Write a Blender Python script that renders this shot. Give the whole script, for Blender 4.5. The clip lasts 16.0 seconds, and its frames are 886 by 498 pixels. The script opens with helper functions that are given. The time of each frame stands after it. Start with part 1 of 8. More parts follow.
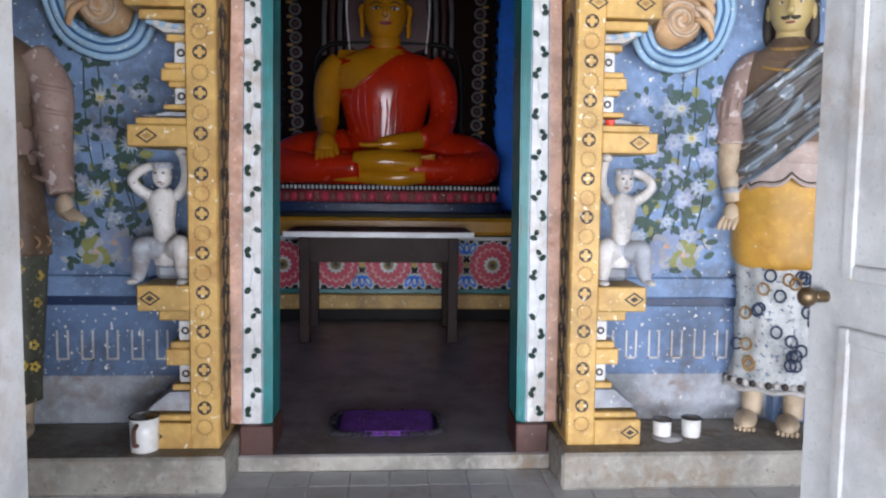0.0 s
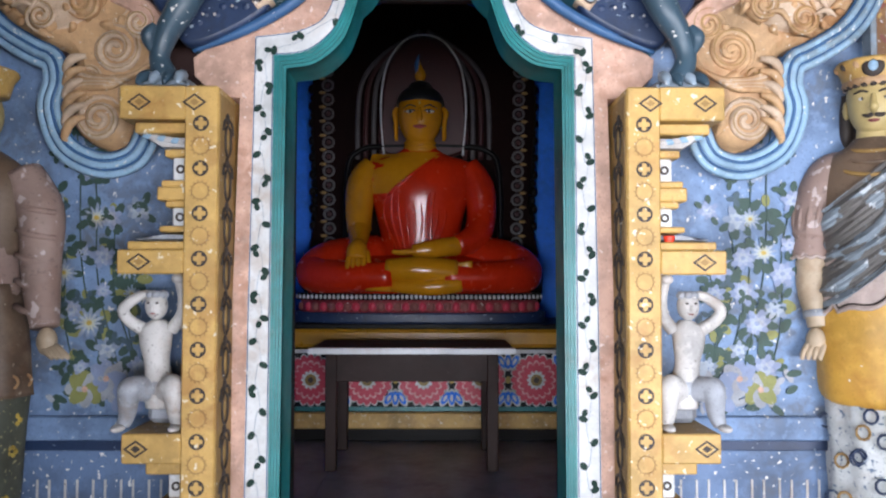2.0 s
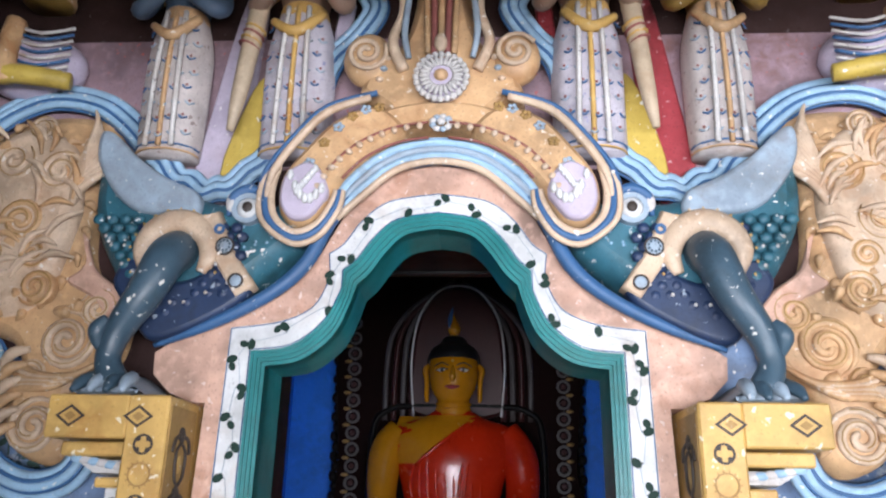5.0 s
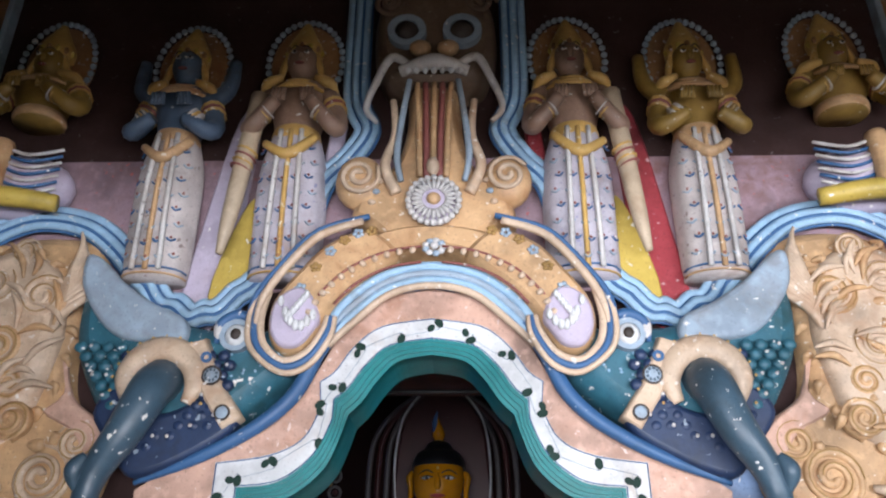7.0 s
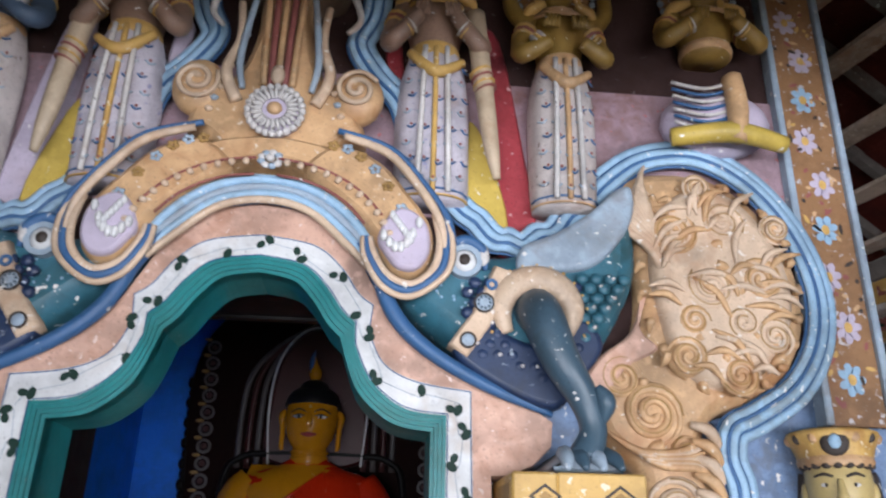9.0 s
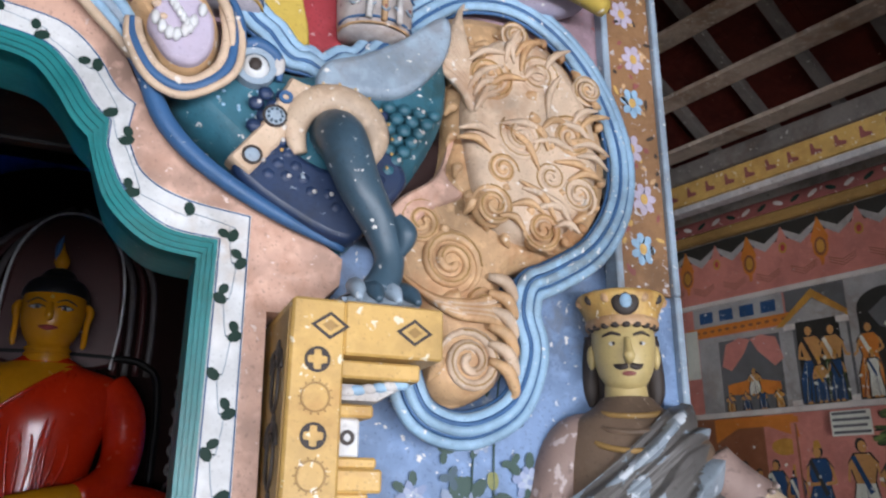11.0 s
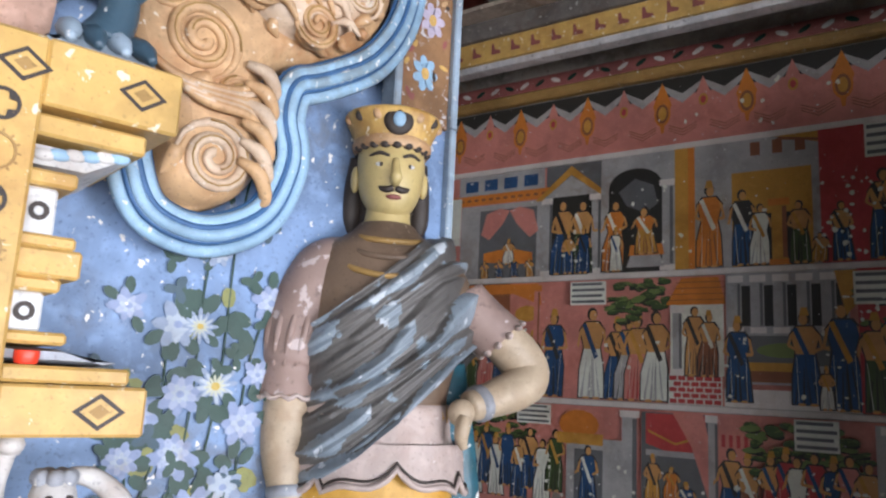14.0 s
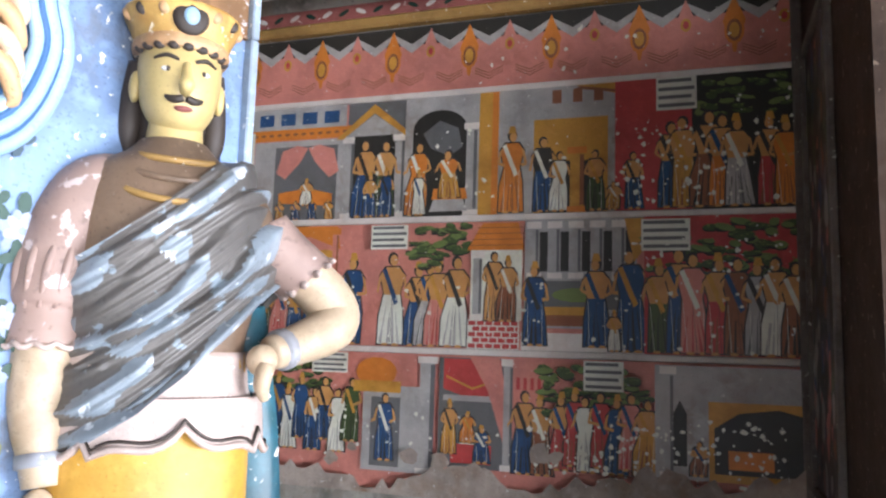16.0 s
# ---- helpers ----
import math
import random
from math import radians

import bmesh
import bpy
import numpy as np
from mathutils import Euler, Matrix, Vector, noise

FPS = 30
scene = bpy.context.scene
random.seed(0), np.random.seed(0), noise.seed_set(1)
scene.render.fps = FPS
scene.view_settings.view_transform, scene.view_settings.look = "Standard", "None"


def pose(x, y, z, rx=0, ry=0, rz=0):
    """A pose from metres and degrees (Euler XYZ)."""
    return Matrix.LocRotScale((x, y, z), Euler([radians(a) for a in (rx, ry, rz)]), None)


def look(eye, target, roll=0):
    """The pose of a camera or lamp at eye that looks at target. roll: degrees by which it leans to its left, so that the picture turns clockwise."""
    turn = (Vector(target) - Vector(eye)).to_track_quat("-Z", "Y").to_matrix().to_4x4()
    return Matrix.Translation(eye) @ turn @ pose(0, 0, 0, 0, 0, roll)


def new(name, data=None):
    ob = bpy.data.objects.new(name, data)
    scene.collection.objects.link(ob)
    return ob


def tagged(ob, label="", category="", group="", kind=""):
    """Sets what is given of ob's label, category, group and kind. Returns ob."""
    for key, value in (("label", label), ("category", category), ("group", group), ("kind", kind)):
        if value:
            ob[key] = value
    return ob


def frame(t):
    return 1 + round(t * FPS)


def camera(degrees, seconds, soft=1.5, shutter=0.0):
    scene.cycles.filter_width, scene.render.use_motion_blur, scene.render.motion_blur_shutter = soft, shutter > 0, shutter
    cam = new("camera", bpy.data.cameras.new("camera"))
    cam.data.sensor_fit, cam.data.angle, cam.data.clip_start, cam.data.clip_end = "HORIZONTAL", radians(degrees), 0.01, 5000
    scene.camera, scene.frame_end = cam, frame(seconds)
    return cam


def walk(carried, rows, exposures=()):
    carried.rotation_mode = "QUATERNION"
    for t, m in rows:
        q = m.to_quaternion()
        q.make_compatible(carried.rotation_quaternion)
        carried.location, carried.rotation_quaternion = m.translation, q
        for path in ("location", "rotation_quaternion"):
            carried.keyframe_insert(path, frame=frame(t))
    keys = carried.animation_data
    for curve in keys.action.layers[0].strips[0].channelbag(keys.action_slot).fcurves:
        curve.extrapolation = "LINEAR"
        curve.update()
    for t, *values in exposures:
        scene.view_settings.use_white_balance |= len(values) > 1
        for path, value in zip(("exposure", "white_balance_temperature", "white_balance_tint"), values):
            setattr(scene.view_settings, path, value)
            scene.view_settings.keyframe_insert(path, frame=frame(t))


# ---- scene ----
cam = camera(60.0, 16.0, soft=2.2, shutter=0.3)
PATH = [
    (0, (-0.015, -3.21, 1.201), (0.114, -1.221, 1.035), 0.7),
    (0.5, (0.01, -3.114, 1.233), (0.093, -1.119, 1.118), 0.8),
    (1, (0.001, -2.985, 1.267), (0.131, -0.989, 1.216), -0.1),
    (1.5, (0.002, -2.889, 1.298), (0.097, -0.891, 1.334), -0.5),
    (2, (0.051, -2.789, 1.323), (0.065, -0.79, 1.398), 0.1),
    (2.5, (0.09, -2.682, 1.367), (0.076, -0.687, 1.52), -0.3),
    (3, (0.108, -2.551, 1.417), (0.094, -0.563, 1.643), 0.5),
    (3.5, (0.115, -2.419, 1.492), (0.092, -0.448, 1.833), -0.6),
    (4, (0.122, -2.305, 1.574), (0.066, -0.362, 2.043), -1.1),
    (4.5, (0.125, -2.258, 1.654), (0.049, -0.34, 2.215), 0.5),
    (5, (0.152, -2.235, 1.699), (0.038, -0.344, 2.341), 1.2),
    (7.5, (0.094, -2.249, 1.837), (0.047, -0.443, 2.694), 0.2),
    (8, (0.258, -2.214, 1.834), (0.186, -0.392, 2.656), 0.2),
    (8.5, (0.332, -2.179, 1.807), (0.341, -0.339, 2.591), 0.9),
    (9, (0.355, -2.114, 1.778), (0.508, -0.264, 2.521), 1.3),
    (11.5, (0.412, -1.698, 1.535), (1.234, 0.027, 2.125), 0.5),
    (12, (0.419, -1.683, 1.514), (1.342, 0.004, 2.065), 0.8),
    (12.5, (0.41, -1.655, 1.492), (1.446, -0.019, 1.992), 1.3),
    (13, (0.428, -1.614, 1.467), (1.569, -0.033, 1.911), 2.0),
    (13.5, (0.481, -1.571, 1.455), (1.695, -0.036, 1.867), 2.4),
    (14, (0.558, -1.526, 1.441), (1.816, -0.013, 1.798), 2.9),
    (14.5, (0.603, -1.496, 1.428), (1.926, -0.03, 1.749), 3.6),
    (15, (0.63, -1.436, 1.429), (2.099, -0.113, 1.731), 2.2),
    (15.5, (0.642, -1.379, 1.433), (2.213, -0.177, 1.73), 1.8),
    (16, (0.664, -1.35, 1.422), (2.306, -0.237, 1.679), 1.8),
]
EXPOSURES = [(0.0, -0.54), (1.0, -0.41), (3.0, -0.28), (5.0, -0.22), (7.5, -0.42), (9.0, -0.62), (11.5, -0.64), (13.0, -0.50), (14.0, -0.34), (14.5, -0.08), (15.0, 0.2), (16.0, 0.66)]
walk(cam, [(t, look(eye, target, roll)) for t, eye, target, roll in PATH], EXPOSURES)
import itertools
from mathutils.geometry import tessellate_polygon as tessellate

# ---- world and light ----
world = bpy.data.worlds.new("sky")
scene.world = world
world.use_nodes = True
wn = world.node_tree.nodes
sky = wn.new("ShaderNodeTexSky")
sky.sky_type = "NISHITA"
sky.sun_disc = False
sky.sun_elevation, sky.sun_rotation = radians(62), radians(200)
world.node_tree.links.new(sky.outputs[0], wn["Background"].inputs[0])
wn["Background"].inputs[1].default_value = 0.12
sun = new("sun", bpy.data.lights.new("sun", "SUN"))
sun.data.energy, sun.data.angle, sun.data.color = 3.0, radians(0.5), (1.0, 0.95, 0.88)
sun.matrix_world = look((2, -8, 14), (0, 0, 0))
yard = new("yard_daylight", bpy.data.lights.new("yard_daylight", "AREA"))
yard.data.shape, yard.data.size, yard.data.size_y = "RECTANGLE", 40.0, 1.3
yard.data.energy, yard.data.color = 8300.0, (0.88, 0.91, 1.02)
yard.matrix_world = look((0.0, -9.0, 0.62), (0.0, 0.0, 0.62))


# ---- materials ----
def paint(name, color, rough=0.55, flake=0.0, grime=0.35, scale=1.0, bump=0.25, metal=0.0, chip=(0.72, 0.70, 0.66), vary=0.0):
    """Old wall paint: cloudy grime, fine mottling, chips that show the plaster."""
    m = bpy.data.materials.new(name)
    m.use_nodes = True
    n, l = m.node_tree.nodes, m.node_tree.links
    b = n["Principled BSDF"]
    pos = n.new("ShaderNodeNewGeometry").outputs["Position"]

    def tex(s, detail=5.0, distort=0.0):
        t = n.new("ShaderNodeTexNoise")
        t.inputs["Scale"].default_value, t.inputs["Detail"].default_value, t.inputs["Distortion"].default_value = s, detail, distort
        l.new(pos, t.inputs["Vector"])
        return t.outputs["Fac"]

    def ramp(src, a, c):
        r = n.new("ShaderNodeMapRange")
        r.inputs[1].default_value, r.inputs[2].default_value = a, c
        l.new(src, r.inputs[0])
        return r.outputs[0]

    def mix(fac, a, c):
        x = n.new("ShaderNodeMix")
        x.data_type = "RGBA"
        for socket, v in ((x.inputs[0], fac), (x.inputs[6], a), (x.inputs[7], c)):
            if hasattr(v, "is_linked"):
                l.new(v, socket)
            elif isinstance(v, (int, float)):
                socket.default_value = v
            else:
                socket.default_value = (*v, 1)
        return x.outputs[2]

    def times(src, k):
        t = n.new("ShaderNodeMath")
        t.operation = "MULTIPLY"
        t.inputs[1].default_value = k
        l.new(src, t.inputs[0])
        return t.outputs[0]

    dark = tuple(c * 0.42 + 0.001 for c in color)
    pale = tuple(min(1, c * 1.2 + 0.05 * max(color)) for c in color)
    out = mix(times(ramp(tex(5 * scale), 0.42, 0.75), grime * 1.6), color, dark)
    out = mix(times(ramp(tex(31 * scale), 0.5, 0.8), grime), out, pale)
    # rusty damp stains, wide clouds broken by fine specks
    stain = tuple(c * k + 0.003 for c, k in zip(color, (0.62, 0.48, 0.38)))
    wide = n.new("ShaderNodeMath")
    wide.operation = "MULTIPLY"
    l.new(ramp(tex(2.6 * scale, 6.0, 0.8), 0.47, 0.68), wide.inputs[0])
    l.new(ramp(tex(19 * scale, 6.0, 0.5), 0.40, 0.62), wide.inputs[1])
    out = mix(times(wide.outputs[0], grime * 1.5), out, stain)
    out = mix(times(ramp(tex(130 * scale, 2.0), 0.60, 0.72), grime * 0.9), out, dark)
    if vary:
        info = n.new("ShaderNodeObjectInfo")
        out = mix(times(info.outputs["Random"], vary), out, dark)
    height = tex(75 * scale)
    if flake:
        chips = ramp(tex(42 * scale, 5.0, 0.3), 0.76 - 0.26 * flake, 0.79 - 0.26 * flake)
        out = mix(chips, out, chip)
        sub = n.new("ShaderNodeMath")
        sub.operation = "SUBTRACT"
        l.new(height, sub.inputs[0])
        l.new(chips, sub.inputs[1])
        height = sub.outputs[0]
    l.new(out, b.inputs["Base Color"])
    r = n.new("ShaderNodeMapRange")
    r.inputs[3].default_value, r.inputs[4].default_value = max(0.05, rough - 0.12), min(1, rough + 0.15)
    l.new(tex(12 * scale), r.inputs[0])
    l.new(r.outputs[0], b.inputs["Roughness"])
    b.inputs["Metallic"].default_value = metal
    bp = n.new("ShaderNodeBump")
    bp.inputs["Strength"].default_value, bp.inputs["Distance"].default_value = bump, 0.004
    l.new(height, bp.inputs["Height"])
    l.new(bp.outputs[0], b.inputs["Normal"])
    return m


BLUE = paint("blue_wall_paint", (0.185, 0.285, 0.47), 0.6, 0.38, 0.7)
DADO = paint("faded_blue_paint", (0.12, 0.19, 0.33), 0.6, 0.5, 0.7)
SILT = paint("worn_grey_plaster", (0.36, 0.38, 0.42), 0.75, 0.3, 0.7)
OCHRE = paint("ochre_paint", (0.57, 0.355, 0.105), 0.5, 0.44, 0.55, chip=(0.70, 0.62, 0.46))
OCHRE_DARK = paint("ochre_darker", (0.34, 0.20, 0.06), 0.6, 0.3, 0.5)
UMBER = paint("umber_line_paint", (0.035, 0.025, 0.02), 0.6, 0.2, 0.2)
WHITE = paint("white_gloss_paint", (0.64, 0.65, 0.65), 0.5, 0.22, 0.45, chip=(0.34, 0.34, 0.35))
CHALK = paint("chalky_white_paint", (0.58, 0.56, 0.54), 0.7, 0.4, 0.6, chip=(0.26, 0.24, 0.23))
TEAL = paint("teal_gloss_paint", (0.014, 0.19, 0.195), 0.35, 0.12, 0.45)
TEAL_DARK = paint("dark_teal_paint", (0.03, 0.13, 0.18), 0.45, 0.42, 0.6)
SLATE = paint("slate_leg_paint", (0.045, 0.085, 0.12), 0.4, 0.4, 0.5)
NAVY = paint("navy_scale_paint", (0.016, 0.035, 0.09), 0.45, 0.36, 0.5, chip=(0.30, 0.36, 0.42))
LEAF = paint("dark_leaf_paint", (0.012, 0.035, 0.026), 0.6, 0.1, 0.3)
# dull red taken near black: the shade high on the facade is in the colour
SHADE_RED = paint("shade_dark_wall_paint", (0.045, 0.024, 0.022), 0.7, 0.25, 0.5, chip=(0.12, 0.1, 0.1))
DARK_TIMBER = paint("dark_flaking_wall", (0.055, 0.036, 0.026), 0.7, 0.45, 0.7, chip=(0.16, 0.12, 0.09))
PINK = paint("pale_pink_paint", (0.58, 0.36, 0.27), 0.55, 0.4, 0.7, chip=(0.66, 0.52, 0.46))
TAN = paint("tan_relief_paint", (0.56, 0.35, 0.18), 0.5, 0.38, 0.7, chip=(0.66, 0.57, 0.46))
TAN_PALE = paint("pale_scroll_paint", (0.60, 0.45, 0.32), 0.5, 0.4, 0.6, chip=(0.68, 0.62, 0.55))
SKYLINE = paint("sky_blue_paint", (0.29, 0.46, 0.62), 0.5, 0.42, 0.5)
BLUELINE = paint("deep_blue_paint", (0.035, 0.11, 0.25), 0.5, 0.3, 0.3)
GREY_BLUE = paint("grey_blue_paint", (0.30, 0.38, 0.46), 0.55, 0.3, 0.5)
ROSE = paint("rose_paint", (0.26, 0.08, 0.07), 0.6, 0.35, 0.5)
CRIMSON = paint("crimson_paint", (0.30, 0.03, 0.04), 0.55, 0.4, 0.7, chip=(0.5, 0.3, 0.3))
LILAC = paint("lilac_paint", (0.48, 0.42, 0.52), 0.6, 0.3, 0.4)
YELLOW = paint("yellow_paint", (0.50, 0.36, 0.07), 0.5, 0.35, 0.5)
ROBE = paint("orange_robe_gloss", (0.5, 0.022, 0.003), 0.22, 0.0, 0.25, bump=0.08)
GOLD = paint("golden_skin_gloss", (0.48, 0.2, 0.006), 0.2, 0.0, 0.2, bump=0.05)
HAIR = paint("black_hair_paint", (0.01, 0.01, 0.012), 0.35, 0.0, 0.1)
THRONE = paint("dark_throne_paint", (0.011, 0.0035, 0.003), 0.75, 0.0, 0.4)
AZURE = paint("azure_wall_paint", (0.004, 0.19, 0.85), 0.55, 0.05, 0.25)
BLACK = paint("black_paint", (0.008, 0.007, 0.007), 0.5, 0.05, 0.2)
WOOD = paint("dark_table_wood", (0.03, 0.014, 0.011), 0.55, 0.12, 0.5, chip=(0.09, 0.06, 0.045))
CEMENT = paint("polished_grey_cement", (0.34, 0.325, 0.33), 0.35, 0.3, 0.6, chip=(0.44, 0.43, 0.43))
PLASTER = paint("dirty_plaster", (0.36, 0.34, 0.30), 0.85, 0.4, 0.7, chip=(0.2, 0.19, 0.17))
TILE = paint("pale_floor_tile", (0.74, 0.76, 0.79), 0.3, 0.15, 0.3, vary=0.25, bump=0.1)
GROUT = paint("grey_grout", (0.22, 0.21, 0.20), 0.9, 0.1, 0.5)
MAROON = paint("maroon_skirting_paint", (0.085, 0.03, 0.022), 0.5, 0.15, 0.4, chip=(0.25, 0.2, 0.17))
DOOR_WHITE = paint("white_door_paint", (0.50, 0.51, 0.51), 0.5, 0.15, 0.4, chip=(0.35, 0.28, 0.2))
BRASS = paint("tarnished_brass", (0.16, 0.11, 0.06), 0.4, 0.1, 0.5, metal=0.8)
PURPLE = paint("purple_rag_weave", (0.10, 0.02, 0.22), 0.95, 0.45, 0.7, 2.5, 0.9, chip=(0.35, 0.25, 0.45))
FRINGE = paint("black_white_fringe", (0.03, 0.025, 0.035), 0.95, 0.4, 0.7, 3.0, 0.9, chip=(0.5, 0.48, 0.5))
ENAMEL = paint("white_enamel", (0.75, 0.75, 0.73), 0.25, 0.05, 0.2)
MEDAL = paint("dark_red_medallion", (0.05, 0.008, 0.008), 0.4, 0.1, 0.3)
LAMP_RED = paint("red_plastic", (0.75, 0.05, 0.02), 0.35, 0.0, 0.1)
SKIN = paint("cream_skin_paint", (0.50, 0.39, 0.27), 0.5, 0.2, 0.45)
FACE = paint("yellow_cream_face_paint", (0.52, 0.40, 0.17), 0.42, 0.08, 0.35)
BROWN_CLOTH = paint("brown_bodice_paint", (0.16, 0.105, 0.068), 0.55, 0.28, 0.7, chip=(0.34, 0.28, 0.22))
SLEEVE = paint("mauve_sleeve_paint", (0.34, 0.235, 0.20), 0.6, 0.62, 0.6, 0.45, chip=(0.54, 0.45, 0.43))
# sash in a darker and a paler copy; the paler one carries painted highlights
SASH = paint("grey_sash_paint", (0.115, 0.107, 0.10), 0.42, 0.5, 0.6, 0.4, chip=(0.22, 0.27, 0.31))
SASH_LIGHT = paint("pale_sash_highlight", (0.25, 0.30, 0.345), 0.42, 0.62, 0.6, 0.5, chip=(0.50, 0.54, 0.58))
CREAM = paint("cream_tunic_paint", (0.50, 0.40, 0.36), 0.55, 0.35, 0.5, chip=(0.62, 0.56, 0.54))
APRON = paint("amber_apron_paint", (0.58, 0.32, 0.05), 0.5, 0.2, 0.5)
PRINT = paint("printed_trouser_paint", (0.50, 0.52, 0.52), 0.6, 0.62, 0.6, 1.4, chip=(0.10, 0.14, 0.20))
MOSS = paint("dark_printed_skirt", (0.07, 0.075, 0.055), 0.6, 0.45, 0.6, 1.4, chip=(0.34, 0.30, 0.16))
OLIVE = paint("olive_skin_paint", (0.27, 0.165, 0.035), 0.5, 0.25, 0.5)
DARK_BLUE_SKIN = paint("slate_blue_skin", (0.07, 0.11, 0.17), 0.5, 0.25, 0.4)
ROOF_TILE = paint("old_roof_tile", (0.085, 0.014, 0.009), 0.85, 0.2, 0.8, chip=(0.20, 0.10, 0.08), vary=0.5)
RAFTER = paint("painted_rafter_wood", (0.55, 0.44, 0.34), 0.7, 0.5, 0.7, chip=(0.65, 0.58, 0.48))
BEAM = paint("grey_beam_wood", (0.15, 0.13, 0.115), 0.75, 0.35, 0.7, chip=(0.4, 0.38, 0.35))
BURLAP = paint("brown_border_paint", (0.27, 0.14, 0.06), 0.6, 0.55, 0.6, chip=(0.45, 0.42, 0.42))
SOIL = paint("pale_yard_sand", (0.40, 0.34, 0.26), 0.9, 0.2, 0.6, 0.3)
LIMEWASH = paint("limewashed_wall", (0.24, 0.225, 0.20), 0.8, 0.3, 0.6)
for dull, level in ((THRONE, 0.08), (SHADE_RED, 0.15), (ROOF_TILE, 0.15), (DARK_TIMBER, 0.2), (WOOD, 0.25), (BLACK, 0.15), (LEAF, 0.2), (HAIR, 0.3)):
    dull.node_tree.nodes["Principled BSDF"].inputs["Specular IOR Level"].default_value = level


# ---- mesh building ----
def spline(pts, n=6, closed=False):
    """Catmull-Rom points through a short list of control points."""
    p = [Vector(q) for q in pts]
    k = len(p)
    out = []
    for i in range(k if closed else k - 1):
        a, b, c, d = (p[(i + j) % k] if closed else p[min(max(i + j, 0), k - 1)] for j in (-1, 0, 1, 2))
        for s in range(n):
            t = s / n
            out.append(0.5 * (2 * b + (c - a) * t + (2 * a - 5 * b + 4 * c - d) * t * t + (3 * b - 3 * c + d - a) * t ** 3))
    if not closed:
        out.append(p[-1])
    return out


class Shape:
    """Collects the faces of one mesh, with a material for each."""

    def __init__(self):
        self.v, self.f, self.m, self.s, self.mats = [], [], [], [], []

    def slot(self, mat):
        if mat not in self.mats:
            self.mats.append(mat)
        return self.mats.index(mat)

    def add(self, verts, faces, mat, smooth=True):
        o, k = len(self.v), self.slot(mat)
        self.v += [tuple(v) for v in verts]
        for f in faces:
            self.f.append([o + i for i in f])
            self.m.append(k)
            self.s.append(smooth)

    def box(self, x0, x1, y0, y1, z0, z1, mat, bevel=0.004):
        b = min(bevel, (x1 - x0) / 3, (y1 - y0) / 3, (z1 - z0) / 3)
        bm = bmesh.new()
        bmesh.ops.create_cube(bm, size=1.0, matrix=Matrix.Translation(((x0 + x1) / 2, (y0 + y1) / 2, (z0 + z1) / 2)) @ Matrix.Diagonal((x1 - x0, y1 - y0, z1 - z0, 1)))
        if b > 0:
            bmesh.ops.bevel(bm, geom=bm.edges[:], offset=b, segments=1, affect="EDGES")
        bm.verts.index_update()
        self.add([v.co for v in bm.verts], [[v.index for v in f.verts] for f in bm.faces], mat, False)
        bm.free()

    def beam(self, a, b, w, h, mat):
        """A squared timber from a to b."""
        a, b = Vector(a), Vector(b)
        d = (b - a).normalized()
        side = d.cross(Vector((0, 0, 1))).normalized() * w / 2
        up = side.cross(d).normalized() * h / 2
        vs = [q + s * side + u * up for q in (a, b) for s, u in ((-1, -1), (1, -1), (1, 1), (-1, 1))]
        self.add(vs, [(0, 1, 2, 3), (7, 6, 5, 4), (0, 4, 5, 1), (1, 5, 6, 2), (2, 6, 7, 3), (3, 7, 4, 0)], mat, False)

    def tube(self, pts, radii, mat, seg=8, n=5, flat=1.0):
        """A round bar along a curve; flat squeezes it along y."""
        p = spline(pts, n)
        if not hasattr(radii, "__len__"):
            radii = [radii] * len(pts)
        rr = [v.x for v in spline([(r, 0, 0) for r in radii], n)]
        vs, fs = [], []
        ref = None
        for i, c in enumerate(p):
            d = (p[min(i + 1, len(p) - 1)] - p[max(i - 1, 0)]).normalized()
            if ref is None:
                ref = d.orthogonal().normalized()
            ref = (ref - d * ref.dot(d)).normalized()
            w = d.cross(ref)
            for j in range(seg):
                a = 2 * math.pi * j / seg
                o = (ref * math.cos(a) + w * math.sin(a)) * max(rr[i], 0.0005)
                o.y *= flat
                vs.append(c + o)
        k = len(p)
        for i in range(k - 1):
            for j in range(seg):
                fs.append((i * seg + j, i * seg + (j + 1) % seg, (i + 1) * seg + (j + 1) % seg, (i + 1) * seg + j))
        fs.append(tuple(range(seg))[::-1])
        fs.append(tuple((k - 1) * seg + j for j in range(seg)))
        self.add(vs, fs, mat)

    def ball(self, c, r, mat, seg=14, rings=9, turn=None):
        if not hasattr(r, "__len__"):
            r = (r, r, r)
        vs, fs = [], []
        for i in range(rings + 1):
            t = math.pi * i / rings
            for j in range(seg):
                a = 2 * math.pi * j / seg
                q = Vector((r[0] * math.sin(t) * math.cos(a), r[1] * math.sin(t) * math.sin(a), r[2] * math.cos(t)))
                vs.append((turn @ q if turn else q) + Vector(c))
        for i in range(rings):
            for j in range(seg):
                fs.append((i * seg + j, (i + 1) * seg + j, (i + 1) * seg + (j + 1) % seg, i * seg + (j + 1) % seg))
        self.add(vs, fs, mat)

